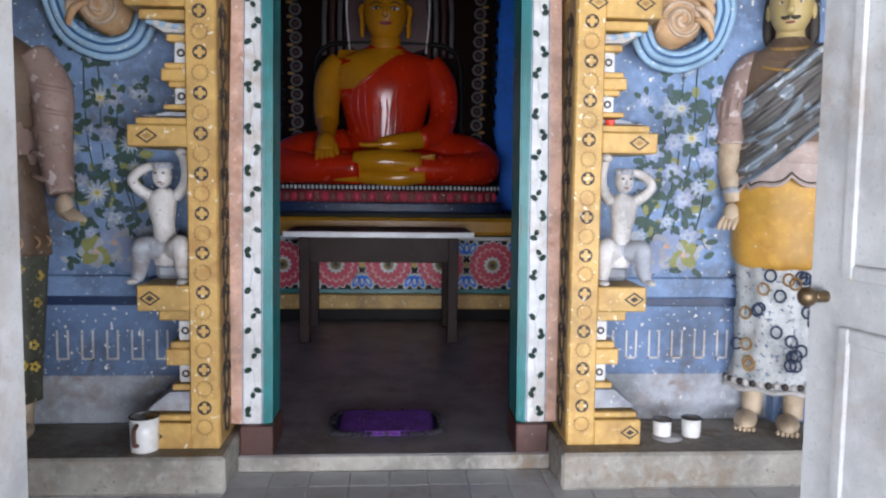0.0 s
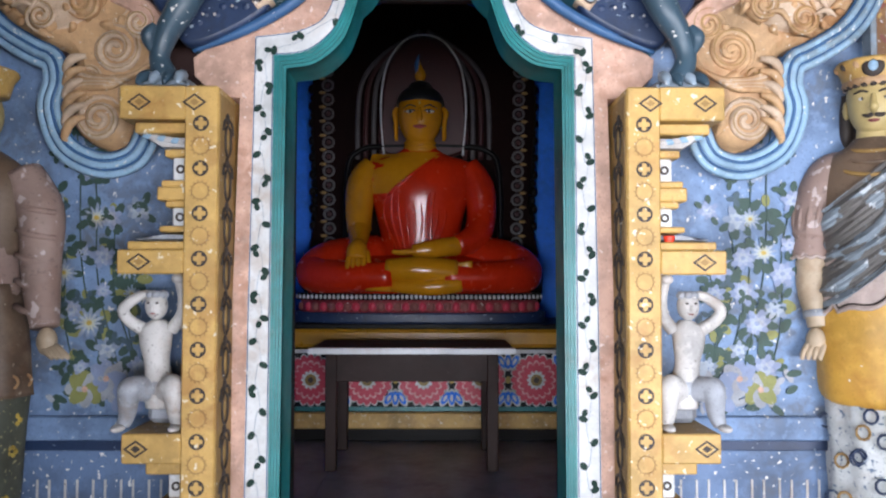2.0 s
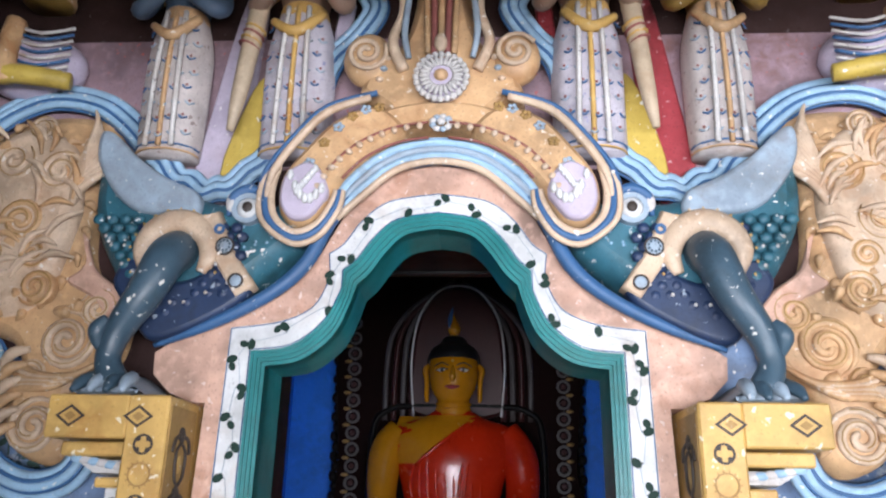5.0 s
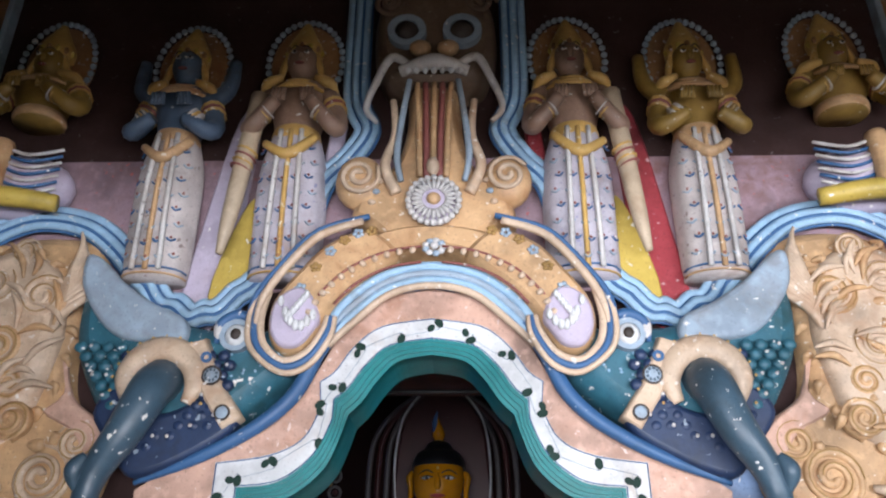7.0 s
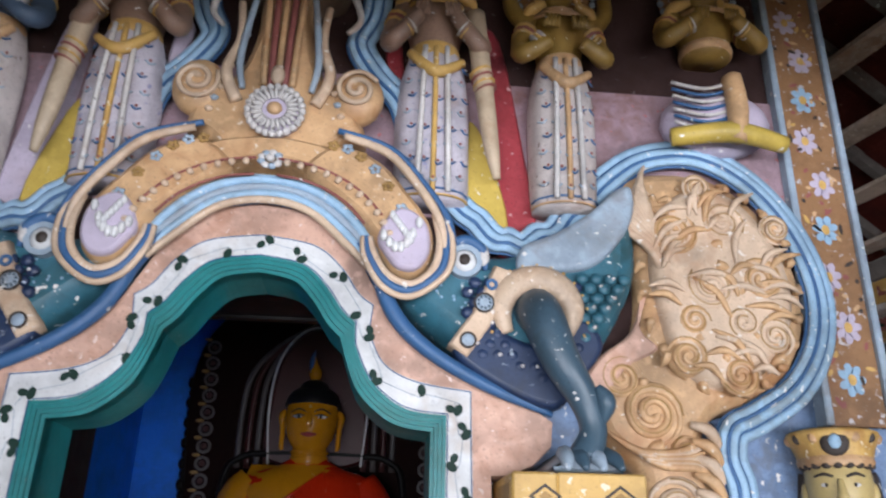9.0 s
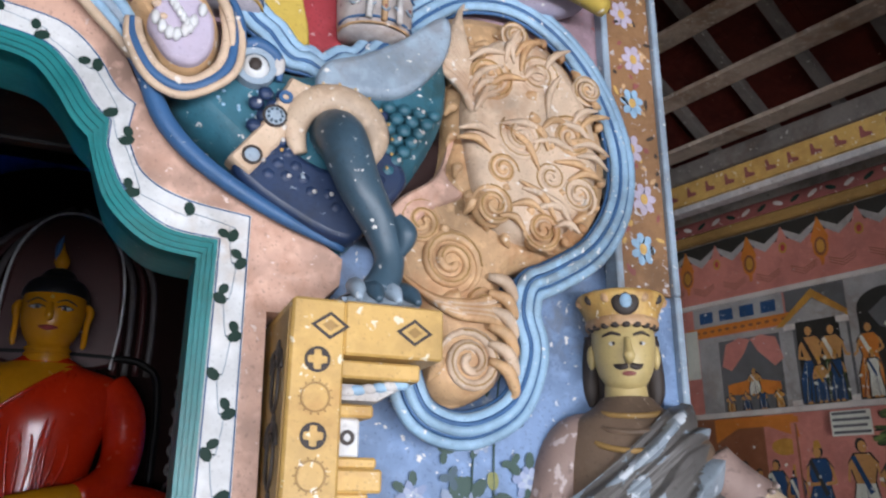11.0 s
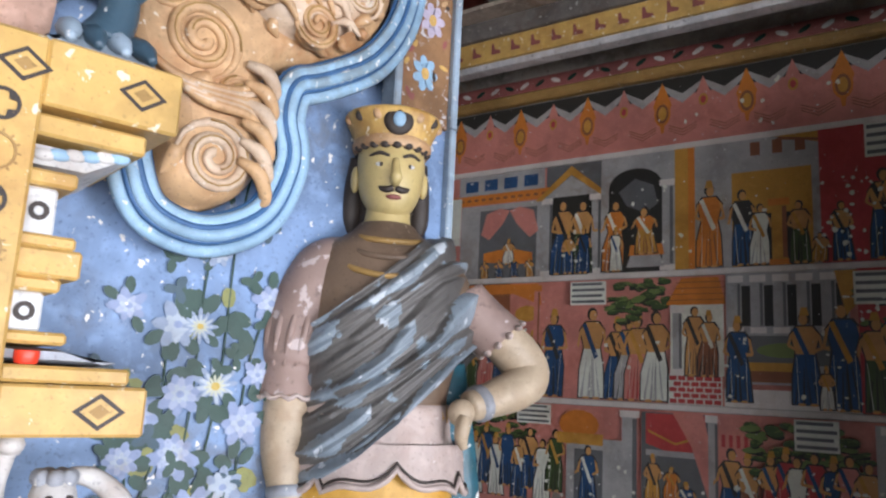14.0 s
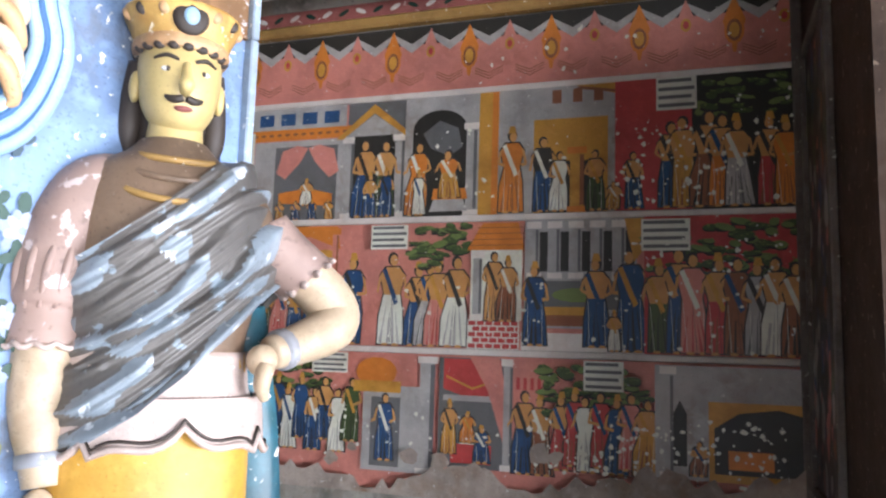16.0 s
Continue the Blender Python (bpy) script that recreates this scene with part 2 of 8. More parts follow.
    def loft(self, rings, mat, seg=28, n=4, fold=0, amp=0.0, power=2.0):
        """Stacked oval rings (z, cx, cy, rx, ry), rounded between; fold: pleats round it."""
        zs = spline([(r[0], r[1], r[2]) for r in rings], n)
        rs = spline([(r[3], r[4], 0) for r in rings], n)
        vs, fs = [], []
        for i, (a, b) in enumerate(zip(zs, rs)):
            for j in range(seg):
                t = 2 * math.pi * j / seg
                k = 1 + amp * math.sin(fold * t + 0.6 * math.sin(i * 0.7)) if fold else 1
                c, s = math.cos(t), math.sin(t)
                c, s = (math.copysign(abs(q) ** (2 / power), q) for q in (c, s))
                vs.append((a.y + b.x * k * c, a.z + b.y * k * s, a.x))
        for i in range(len(zs) - 1):
            for j in range(seg):
                fs.append((i * seg + j, i * seg + (j + 1) % seg, (i + 1) * seg + (j + 1) % seg, (i + 1) * seg + j))
        fs.append(tuple(range(seg))[::-1])
        fs.append(tuple((len(zs) - 1) * seg + j for j in range(seg)))
        self.add(vs, fs, mat)

    def slab(self, outline, y, h, mat, puff=0.0, n=5, back=0.0, smooth=True, curve=True, rim=3):
        """A raised piece on a wall that faces -y: outline in x, z; front h before y; puff: how far the edge rounds in."""
        o = [Vector((q[0], q[1])) for q in outline]
        if curve:
            o = [Vector((q.x, q.y)) for q in spline([(a.x, a.y, 0) for a in o], n, True)]
        area = sum(a.x * b.y - b.x * a.y for a, b in zip(o, o[1:] + o[:1]))
        if area < 0:
            o.reverse()
        k = len(o)
        nor = []
        for i in range(k):
            d = (o[(i + 1) % k] - o[i - 1]).normalized()
            nor.append(Vector((-d.y, d.x)))
        steps = [(0.0, -back)] + ([(puff * (1 - math.cos(math.pi / 2 * j / rim)), h * math.sin(math.pi / 2 * j / rim)) for j in range(rim + 1)] if puff else [(0.0, h)])
        vs, fs = [], []
        for ins, hh in steps:
            vs += [(q.x + w.x * ins, y - hh, q.y + w.y * ins) for q, w in zip(o, nor)]
        for r in range(len(steps) - 1):
            for i in range(k):
                fs.append((r * k + i, r * k + (i + 1) % k, (r + 1) * k + (i + 1) % k, (r + 1) * k + i))
        base = (len(steps) - 1) * k
        top = [Vector(v) for v in vs[base:]]
        from_tess = geometry_tess([top])
        self.add(vs, fs, mat, smooth and puff > 0)
        self.add(top, from_tess, mat, False)

    def disc(self, x, z, y, rx, rz, mat, seg=14, turn=0.0, h=0.0):
        """A flat painted oval."""
        c, s = math.cos(turn), math.sin(turn)
        vs = [(x + c * rx * math.cos(a) - s * rz * math.sin(a), y, z + s * rx * math.cos(a) + c * rz * math.sin(a)) for a in (2 * math.pi * i / seg for i in range(seg))]
        self.add(vs, [tuple(range(seg))], mat, False)

    def flat(self, pts, y, mat):
        vs = [Vector((p[0], y, p[1])) for p in pts]
        self.add(vs, geometry_tess([vs]), mat, False)

    def ring(self, x, z, y, r0, r1, mat, seg=20, h=0.003, squash=1.0):
        vs, fs = [], []
        for r, yy in ((r1, y), (r1, y - h), (r0, y - h), (r0, y)):
            vs += [(x + r * math.cos(2 * math.pi * i / seg), yy, z + squash * r * math.sin(2 * math.pi * i / seg)) for i in range(seg)]
        for q in range(3):
            for i in range(seg):
                fs.append((q * seg + i, q * seg + (i + 1) % seg, (q + 1) * seg + (i + 1) % seg, (q + 1) * seg + i))
        self.add(vs, fs, mat, False)

    def spiral(self, x, z, y, r, turns, rad, mat, start=0.0, sign=1, flat=0.8):
        n = int(turns * 9)
        pts = []
        for i in range(n + 1):
            t = i / n
            a = start + sign * 2 * math.pi * turns * t
            q = r * (1 - 0.88 * t)
            pts.append((x + q * math.cos(a), y - 0.6 * rad * t, z + q * math.sin(a)))
        self.tube(pts, [rad * (0.8 + 0.3 * i / n) for i in range(n + 1)], mat, 6, 2, flat)

    def flip(self):
        """Mirror in x."""
        s = Shape()
        s.v = [(-x, y, z) for x, y, z in self.v]
        s.f = [f[::-1] for f in self.f]
        s.m, s.s, s.mats = list(self.m), list(self.s), list(self.mats)
        return s

    def mesh(self, name):
        me = bpy.data.meshes.new(name)
        me.from_pydata(self.v, [], self.f)
        for m in self.mats:
            me.materials.append(m)
        me.polygons.foreach_set("material_index", self.m)
        me.polygons.foreach_set("use_smooth", self.s)
        me.update()
        return me


def geometry_tess(loops):
    tris = tessellate(loops)
    out = []
    for t in tris:
        a, b, c = (loops[0][i] for i in t)
        nrm = (b - a).cross(c - a)
        out.append(tuple(t) if nrm.y < 0 else tuple(t)[::-1])
    return out


def thing(name, shape, label="", category="", group="", kind="", place=None):
    ob = new(name, shape.mesh(name) if shape else None)
    if place:
        ob.matrix_world = place
    return tagged(ob, label, category, group, kind)


def part(name, shape, parent, label=""):
    ob = new(name, shape if isinstance(shape, bpy.types.Mesh) else shape.mesh(name))
    ob.parent = parent
    return tagged(ob, label)


# ---- setting: ground, floors, walls, roof ----
g = Shape()
g.add([(-400, -400, -0.06), (400, -400, -0.06), (400, 400, -0.06), (-400, 400, -0.06)], [(0, 1, 2, 3)], SOIL, False)
thing("ground", g, "pale sandy temple yard outside the doorway", "ground", kind="structure")

STEP = 0.065      # shrine floor above the porch floor
LEDGE = 0.15      # plinth on which pillars and statues stand
f = Shape()
f.box(-4.2, 4.6, -3.6, 6.0, -0.3, -0.012, GROUT, 0)
porch = thing("floor", f, "pale tiled porch floor with grey joints", "floor", kind="structure")
s = Shape()
s.box(-0.66, 0.66, -0.045, 5.0, -0.01, STEP, CEMENT, 0.006)
thing("floor_shrine", s, "dark polished cement floor of the shrine", "floor", kind="structure")
e = Shape()
e.box(-0.655, 0.655, -0.052, -0.0455, -0.01, STEP - 0.004, PLASTER, 0.002)
thing("trim_step", e, "chipped whitewashed edge of the shrine step", "step", kind="structure")

WALL_Y = 0.15
for side, name in ((-1, "west"), (1, "east")):
    w = Shape()
    a, b = sorted((side * 0.62, side * 1.9))
    w.box(a, b, WALL_Y, 0.6, 0, 2.4, BLUE, 0)
    w.box(*sorted((side * 0.66, side * 1.898)), WALL_Y - 0.006, WALL_Y, LEDGE, 0.36, SILT, 0.002)
    w.box(*sorted((side * 0.66, side * 1.897)), WALL_Y - 0.005, WALL_Y, 0.36, 0.67, DADO, 0.002)
    w.box(*sorted((side * 0.66, side * 1.898)), WALL_Y - 0.018, WALL_Y, 0.67, 0.71, NAVY, 0.004)
    w.box(*sorted((side * 0.66, side * 1.898)), WALL_Y - 0.03, WALL_Y, 0.71, 0.80, BLUE, 0.006)
    for i in range(6):
        x = side * (0.93 + 0.105 * i)
        for dx in (0, 0.045):
            w.box(x + dx - 0.004, x + dx + 0.004, WALL_Y - 0.009, WALL_Y - 0.004, 0.43, 0.56, CHALK, 0)
        w.box(x - 0.004, x + 0.049, WALL_Y - 0.009, WALL_Y - 0.004, 0.43, 0.438, CHALK, 0)
    thing("wall_" + name, w, "blue painted shrine wall with a faded painted balustrade", "wall", kind="structure")
    w = Shape()
    w.box(*sorted((side * 0.655, side * 1.95)), -0.30, WALL_Y - 0.001, 0, LEDGE, PLASTER, 0.012)
    thing("plinth_" + name, w, "low worn plaster plinth along the shrine wall", "plinth", kind="structure")
    w = Shape()
    w.box(*sorted((side * 1.6, side * 1.898)), 0.6, 5.2, 0, 4.4, LIMEWASH, 0)
    thing("wall_side_" + name, w, "limewashed side wall of the shrine room", "wall", kind="structure")

# profiles of the cusped doorway, from the foot to the crown
OUTER = [(0.645, 0.19), (0.636, 1.2), (0.618, 2.205), (0.465, 2.227), (0.371, 2.275), (0.327, 2.365), (0.335, 2.442), (0.291, 2.475), (0.235, 2.554), (0.151, 2.617), (0.0, 2.641)]
INNER = [(0.556, 0.19), (0.552, 1.2), (0.548, 2.134), (0.43, 2.150), (0.335, 2.225), (0.287, 2.325), (0.285, 2.385), (0.245, 2.420), (0.195, 2.490), (0.125, 2.550), (0.0, 2.572)]
TEALIN = [(0.520, 0.19), (0.514, 1.2), (0.507, 2.092), (0.40, 2.112), (0.306, 2.190), (0.262, 2.290), (0.245, 2.345), (0.205, 2.385), (0.160, 2.450), (0.10, 2.508), (0.0, 2.528)]
PINKOUT = [(0.692, 0.19), (0.692, 1.2), (0.665, 2.215), (0.605, 2.245), (0.483, 2.30), (0.405, 2.375), (0.362, 2.435), (0.325, 2.505), (0.265, 2.610), (0.165, 2.705), (0.0, 2.745)]


def dense(prof):
    """The whole profile, rounded along the sweeps and sharp at the corners."""
    half = [Vector((p[0], 0, p[1])) for p in prof[:2]]
    half += spline([(p[0], 0, p[1]) for p in prof[2:6]], 5)
    half += spline([(p[0], 0, p[1]) for p in prof[6:]], 5)
    return half + [Vector((-p.x, 0, p.z)) for p in half[-2::-1]]


def band(prof_a, prof_b, y, h, mat, shape, ya=None):
    """A moulding between two profiles, h proud of y."""
    a, b = dense(prof_a), dense(prof_b)
    k = len(a)
    vs = [(p.x, y, p.z) for p in a] + [(p.x, y - h, p.z) for p in a] + [(p.x, y - h, p.z) for p in b] + [(p.x, y, p.z) for p in b]
    fs = [(r * k + i, r * k + i + 1, (r + 1) * k + i + 1, (r + 1) * k + i) for r in range(3) for i in range(k - 1)]
    shape.add(vs, fs, mat, False)


def lerp(a, b, t):
    return [(p[0] + (q[0] - p[0]) * t, p[1] + (q[1] - p[1]) * t) for p, q in zip(a, b)]


door = thing("door_frame", None, "white cusped doorway frame with a painted leaf vine and teal moulding", "door frame", kind="structure")
q = Shape(); band(PINKOUT, OUTER, 0.12, 0.125, PINK, q); part("pink_surround", q, door, "worn pale pink surround")
for side in (-1, 1):
    q = Shape()
    q.slab([(side * px, pz) for px, pz in ((0.56, 2.242), (0.60, 2.243), (0.70, 2.205), (0.80, 2.165), (0.85, 2.13), (0.845, 2.06), (0.79, 2.005), (0.72, 1.976), (0.56, 1.976))], 0.148, 0.147, PINK, 0.006, curve=False)
    part("pink_shoulder", q, door, "worn pale pink shoulder")
q = Shape(); band(OUTER, INNER, 0.06, 0.066, WHITE, q); part("white_border", q, door)
q = Shape()
for t0, t1, h in ((0.0, 0.22, 0.074), (0.22, 0.5, 0.068), (0.5, 0.75, 0.062), (0.75, 1.0, 0.052)):
    band(lerp(INNER, TEALIN, t0), lerp(INNER, TEALIN, t1), 0.06, h, TEAL, q)
part("teal_moulding", q, door, "glossy teal stepped moulding")
q = Shape()
a = dense(TEALIN)
k = len(a)
q.add([(p.x, 0.008, p.z) for p in a] + [(p.x, 0.21, p.z) for p in a], [(i, i + 1, k + i + 1, k + i) for i in range(k - 1)], TEAL, False)
part("teal_reveal", q, door, "teal painted reveal")
q = Shape()
for t, r in ((0.04, 0.0022), (0.93, 0.0022)):
    line = dense(lerp(OUTER, INNER, t))
    for i in range(0, len(line) - 1):
        u, v = line[i], line[i + 1]
        q.tube([(u.x, -0.006, u.z), (v.x, -0.006, v.z)], r, BLUELINE, 4, 1)
part("border_line", q, door, "thin dark blue line")

# vine on the white border
mid = dense(lerp(OUTER, INNER, 0.5))
run, trail = 0.0, []
for i in range(len(mid) - 1):
    d = mid[i + 1] - mid[i]
    n = max(1, int(d.length / 0.012))
    trail += [(mid[i] + d * j / n, d.normalized()) for j in range(n)]
vine = Shape()
rng = random.Random(4)
for j in range(3, len(trail) - 2, 7):
    c, d = trail[j]
    nrm = Vector((-d.z, 0, d.x))
    sgn = 1 if (j // 7) % 2 else -1
    p2 = c + nrm * sgn * 0.020
    vine.tube([(c.x, -0.007, c.z), ((c.x + p2.x) / 2 + 0.004, -0.008, (c.z + p2.z) / 2), (p2.x, -0.007, p2.z)], 0.0016, LEAF, 4, 2)
    if j + 7 < len(trail):
        c2 = trail[j + 7][0] - nrm * sgn * 0.012
        vine.tube([(p2.x, -0.007, p2.z), (c.x, -0.0075, c.z), (c2.x, -0.007, c2.z)], 0.0011, GREY_BLUE, 4, 3)
    ang = math.atan2(d.z, d.x) + sgn * 0.9 + rng.uniform(-0.4, 0.4)
    vine.disc(p2.x, p2.z, -0.0085, 0.0175, 0.0125, LEAF, 8, ang)
    if rng.random() < 0.75:
        p3 = p2 + d * 0.022 - nrm * sgn * rng.uniform(0.0, 0.02)
        vine.disc(p3.x, p3.z, -0.0088, 0.0145, 0.011, LEAF, 8, ang + 1.6)
part("leaf_vine", vine, door, "painted dark green leaf vine")
for side in (-1, 1):
    q = Shape()
    q.box(*sorted((side * 0.648, side * 0.512)), -0.042, 0.21, STEP, 0.19, MAROON, 0.004)
    part("foot_block", q, door, "maroon painted foot block")

# upper facade wall with the doorway cut out of it
up = Shape()
pk = [p for p in dense(PINKOUT) if p.z > 1.9]
loop = [Vector((p.x, 0.105, p.z)) for p in pk] + [Vector(c) for c in ((-0.70, 0.105, 1.96), (-1.9, 0.105, 2.28), (-1.9, 0.105, 4.5), (1.9, 0.105, 4.5), (1.9, 0.105, 2.28))]
# shade above the figures is put into this wall's dark paint
up.add(loop, geometry_tess([loop]), SHADE_RED, False)
# coloured black to keep the hollow over the arch in shade
up.box(-1.9, 1.9, 0.42, 0.6, 2.64, 4.5, BLACK, 0)
thing("wall_upper", up, "dull red upper facade wall behind the plaster figures, darkened for shade", "wall", kind="structure")
# inner side of the doorway wall, its shade given by black colour
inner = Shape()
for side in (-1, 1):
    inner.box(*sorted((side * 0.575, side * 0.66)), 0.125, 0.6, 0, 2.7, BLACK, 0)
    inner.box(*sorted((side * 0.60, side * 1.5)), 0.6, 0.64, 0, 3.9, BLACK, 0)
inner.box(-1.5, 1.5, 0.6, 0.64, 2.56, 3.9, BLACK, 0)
# lid added over the arch so that no light shows in the hollow
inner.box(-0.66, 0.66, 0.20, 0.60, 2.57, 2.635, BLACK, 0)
thing("wall_inner", inner, "inner side of the shrine doorway wall, coloured black for shade", "wall", kind="structure")
back = Shape()
back.box(-1.6, 1.6, 4.1, 4.2, 0, 3.9, AZURE, 0)
back.box(-1.55, -1.45, 0.64, 4.1, 0, 3.9, AZURE, 0)
back.box(1.45, 1.55, 0.64, 4.1, 0, 3.9, AZURE, 0)
thing("wall_shrine", back, "bright azure painted walls of the image room", "wall", kind="structure")
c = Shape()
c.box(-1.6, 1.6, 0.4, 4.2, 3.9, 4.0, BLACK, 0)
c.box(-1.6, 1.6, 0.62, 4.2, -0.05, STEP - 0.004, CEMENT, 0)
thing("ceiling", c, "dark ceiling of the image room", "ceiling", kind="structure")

# end strip of the facade
for side in (-1, 1):
    st = Shape()
    st.box(*sorted((side * 1.70, side * 1.885)), 0.075, 0.12, 2.16, 4.3, BURLAP, 0.003)
    for x in (1.692, 1.892):
        st.box(*sorted((side * (x - 0.012), side * (x + 0.012))), 0.055, 0.12, 2.16, 4.3, GREY_BLUE, 0.004)
    st.box(*sorted((side * 1.70, side * 1.885)), 0.08, 0.145, LEDGE, 2.158, BLUE, 0.003)
    st.box(*sorted((side * 1.88, side * 1.904)), 0.055, 0.145, LEDGE, 2.158, GREY_BLUE, 0.004)
    for i in range(11):
        st.spiral(side * 1.79, 0.5 + 0.15 * i, 0.079, 0.05, 1.5, 0.004, NAVY, i, 1 if i % 2 else -1, 0.4)
    rng = random.Random(8)
    for i in range(12):
        z = 2.3 + 0.165 * i
        x = side * (1.79 + 0.02 * math.sin(i * 2.1))
        for j in range(7):
            a = j * 2 * math.pi / 7 + i
            st.disc(x + 0.026 * math.cos(a), z + 0.034 * math.sin(a), 0.0725, 0.02, 0.014, LILAC if i % 3 else SKYLINE, 8, a)
        st.disc(x, z, 0.0715, 0.014, 0.018, OCHRE, 9)
        for j in range(9):
            st.disc(side * rng.uniform(1.715, 1.87), z + rng.uniform(-0.08, 0.08), 0.0735 - 0.0002 * j, rng.uniform(0.008, 0.022), 0.007, rng.choice((OCHRE, UMBER, TAN, ROSE)), 7, rng.uniform(0, 3))
    thing("trim_strip", st, "brown painted flower strip at the facade's edge", "trim", kind="structure")

# front wall with the entrance, and the rest of the porch
fw = Shape()
fw.box(-4.2, -0.98, -2.75, -2.5, 0, 4.4, LIMEWASH, 0)
fw.box(0.98, 1.18, -2.75, -2.5, 0, 4.4, LIMEWASH, 0)
# gap left right of the entrance, out of view, to let light onto the mural
fw.box(1.18, 3.2, -2.75, -2.5, 0, 0.12, LIMEWASH, 0)
fw.box(1.18, 3.2, -2.75, -2.5, 2.62, 4.4, LIMEWASH, 0)
fw.box(3.2, 3.3, -2.75, -2.5, 0, 4.4, LIMEWASH, 0)
fw.box(-0.98, 0.98, -2.75, -2.5, 2.5, 4.4, LIMEWASH, 0)
thing("wall_front", fw, "limewashed front wall with an entrance and an unseen opening added for light", "wall", kind="structure")
fw = Shape()
# out-of-view slab added to cut the light bounced up from the yard
fw.box(-5.5, 5.5, -4.9, -2.76, 2.95, 3.05, ROOF_TILE, 0)
thing("roof_porch", fw, "unseen canopy added to block sun and sky before the entrance", "roof", kind="structure")
fw = Shape()
fw.box(-4.2, -4.0, -2.6, 6.0, 0, 4.2, LIMEWASH, 0)
fw.box(-4.2, 4.0, 6.0, 6.2, 0, 4.2, LIMEWASH, 0)
thing("wall_far", fw, "limewashed outer walls of the ambulatory", "wall", kind="structure")

# mural wall: its own frame, x along the wall to the viewer's right, y into the wall
MURAL = Matrix.Translation((3.65, 0, 0)) @ Matrix.Rotation(radians(-74.9), 4, "Z")
mw = Shape()
mw.box(-5.5, 0.9, 0.0, 0.25, 0, 3.6, PLASTER, 0)
thing("wall_mural", mw, "stained plaster wall that carries painted story panels", "wall", kind="structure", place=MURAL)
mw = Shape()
mw.box(0.9, 1.15, -1.3, 0.25, 0, 3.6, DARK_TIMBER, 0)
thing("wall_return", mw, "dark stained return wall with flaking paint", "wall", kind="structure", place=MURAL)

LILAC_DUSK = paint("dusky_lilac_wall_paint", (0.30, 0.20, 0.23), 0.65, 0.4, 0.7, chip=(0.42, 0.10, 0.09))
nb = Shape()
nb.box(-1.75, 1.75, 0.094, 0.101, 2.77, 3.28, LILAC_DUSK, 0)
thing("wall_niche", nb, "stained lilac wall behind the relief figures", "wall", kind="structure")


# ---- pillars with stepped brackets ----
def pillar(side):
    y0 = -0.20
    top = thing("pillar", None, "ochre painted pillar with stepped brackets and dark ornaments, paint chipped", "pillar", group="pillars beside the doorway")
    b = Shape()
    b.box(0.694, 0.808, y0, 0.146, LEDGE, 1.975, OCHRE, 0.006)
    part("shaft", b, top)
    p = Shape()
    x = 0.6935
    # inner side panel, darker than the shaft's front
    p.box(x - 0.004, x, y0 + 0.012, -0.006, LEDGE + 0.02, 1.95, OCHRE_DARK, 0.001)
    z, i = LEDGE + 0.1, 0
    while z < 1.9:
        w = 0.030
        for sy in (-1, 1):
            p.tube([(x - 0.006, -0.1 + sy * 0.004, z - 0.055), (x - 0.007, -0.1 + sy * w, z - 0.03), (x - 0.007, -0.1 + sy * w * 1.1, z + 0.03), (x - 0.006, -0.1 + sy * 0.004, z + 0.055)], 0.0045, UMBER, 5, 4)
            p.tube([(x - 0.006, -0.1 + sy * 0.06, z + 0.03), (x - 0.007, -0.1 + sy * 0.045, z + 0.065), (x - 0.006, -0.1 + sy * 0.012, z + 0.075)], 0.006, UMBER, 5, 3)
        p.ball((x - 0.005, -0.1, z + 0.078), (0.004, 0.026, 0.022), UMBER, 8, 6)
        p.ball((x - 0.005, -0.1, z), (0.003, 0.014, 0.026), OCHRE, 8, 6)
        z += 0.155
    part("side_panel", p, top, "dark brown side panel with black scroll ornament")
    z, i = 1.845, 0
    while z > LEDGE + 0.05:
        m = Shape()
        if i % 2 == 0:
            m.ring(0.752, z, y0, 0.021, 0.027, UMBER, 20, 0.003)
            for a in range(4):
                t = a * math.pi / 2
                m.slab([(0.752 + 0.021 * math.cos(t + o), z + 0.021 * math.sin(t + o)) for o in (0.35, 0.78, 1.22)] + [(0.752 + 0.012 * math.cos(t + 0.785), z + 0.012 * math.sin(t + 0.785))], y0, 0.003, UMBER, 0, curve=False)
        else:
            m.ring(0.752, z, y0, 0.027, 0.031, OCHRE_DARK, 22, 0.003)
            for a in range(14):
                t = a * 2 * math.pi / 14
                m.disc(0.752 + 0.034 * math.cos(t), z + 0.034 * math.sin(t), y0 - 0.002, 0.0035, 0.0025, OCHRE_DARK, 6, t)
        part("medallion", m, top)
        z -= 0.0765
        i += 1
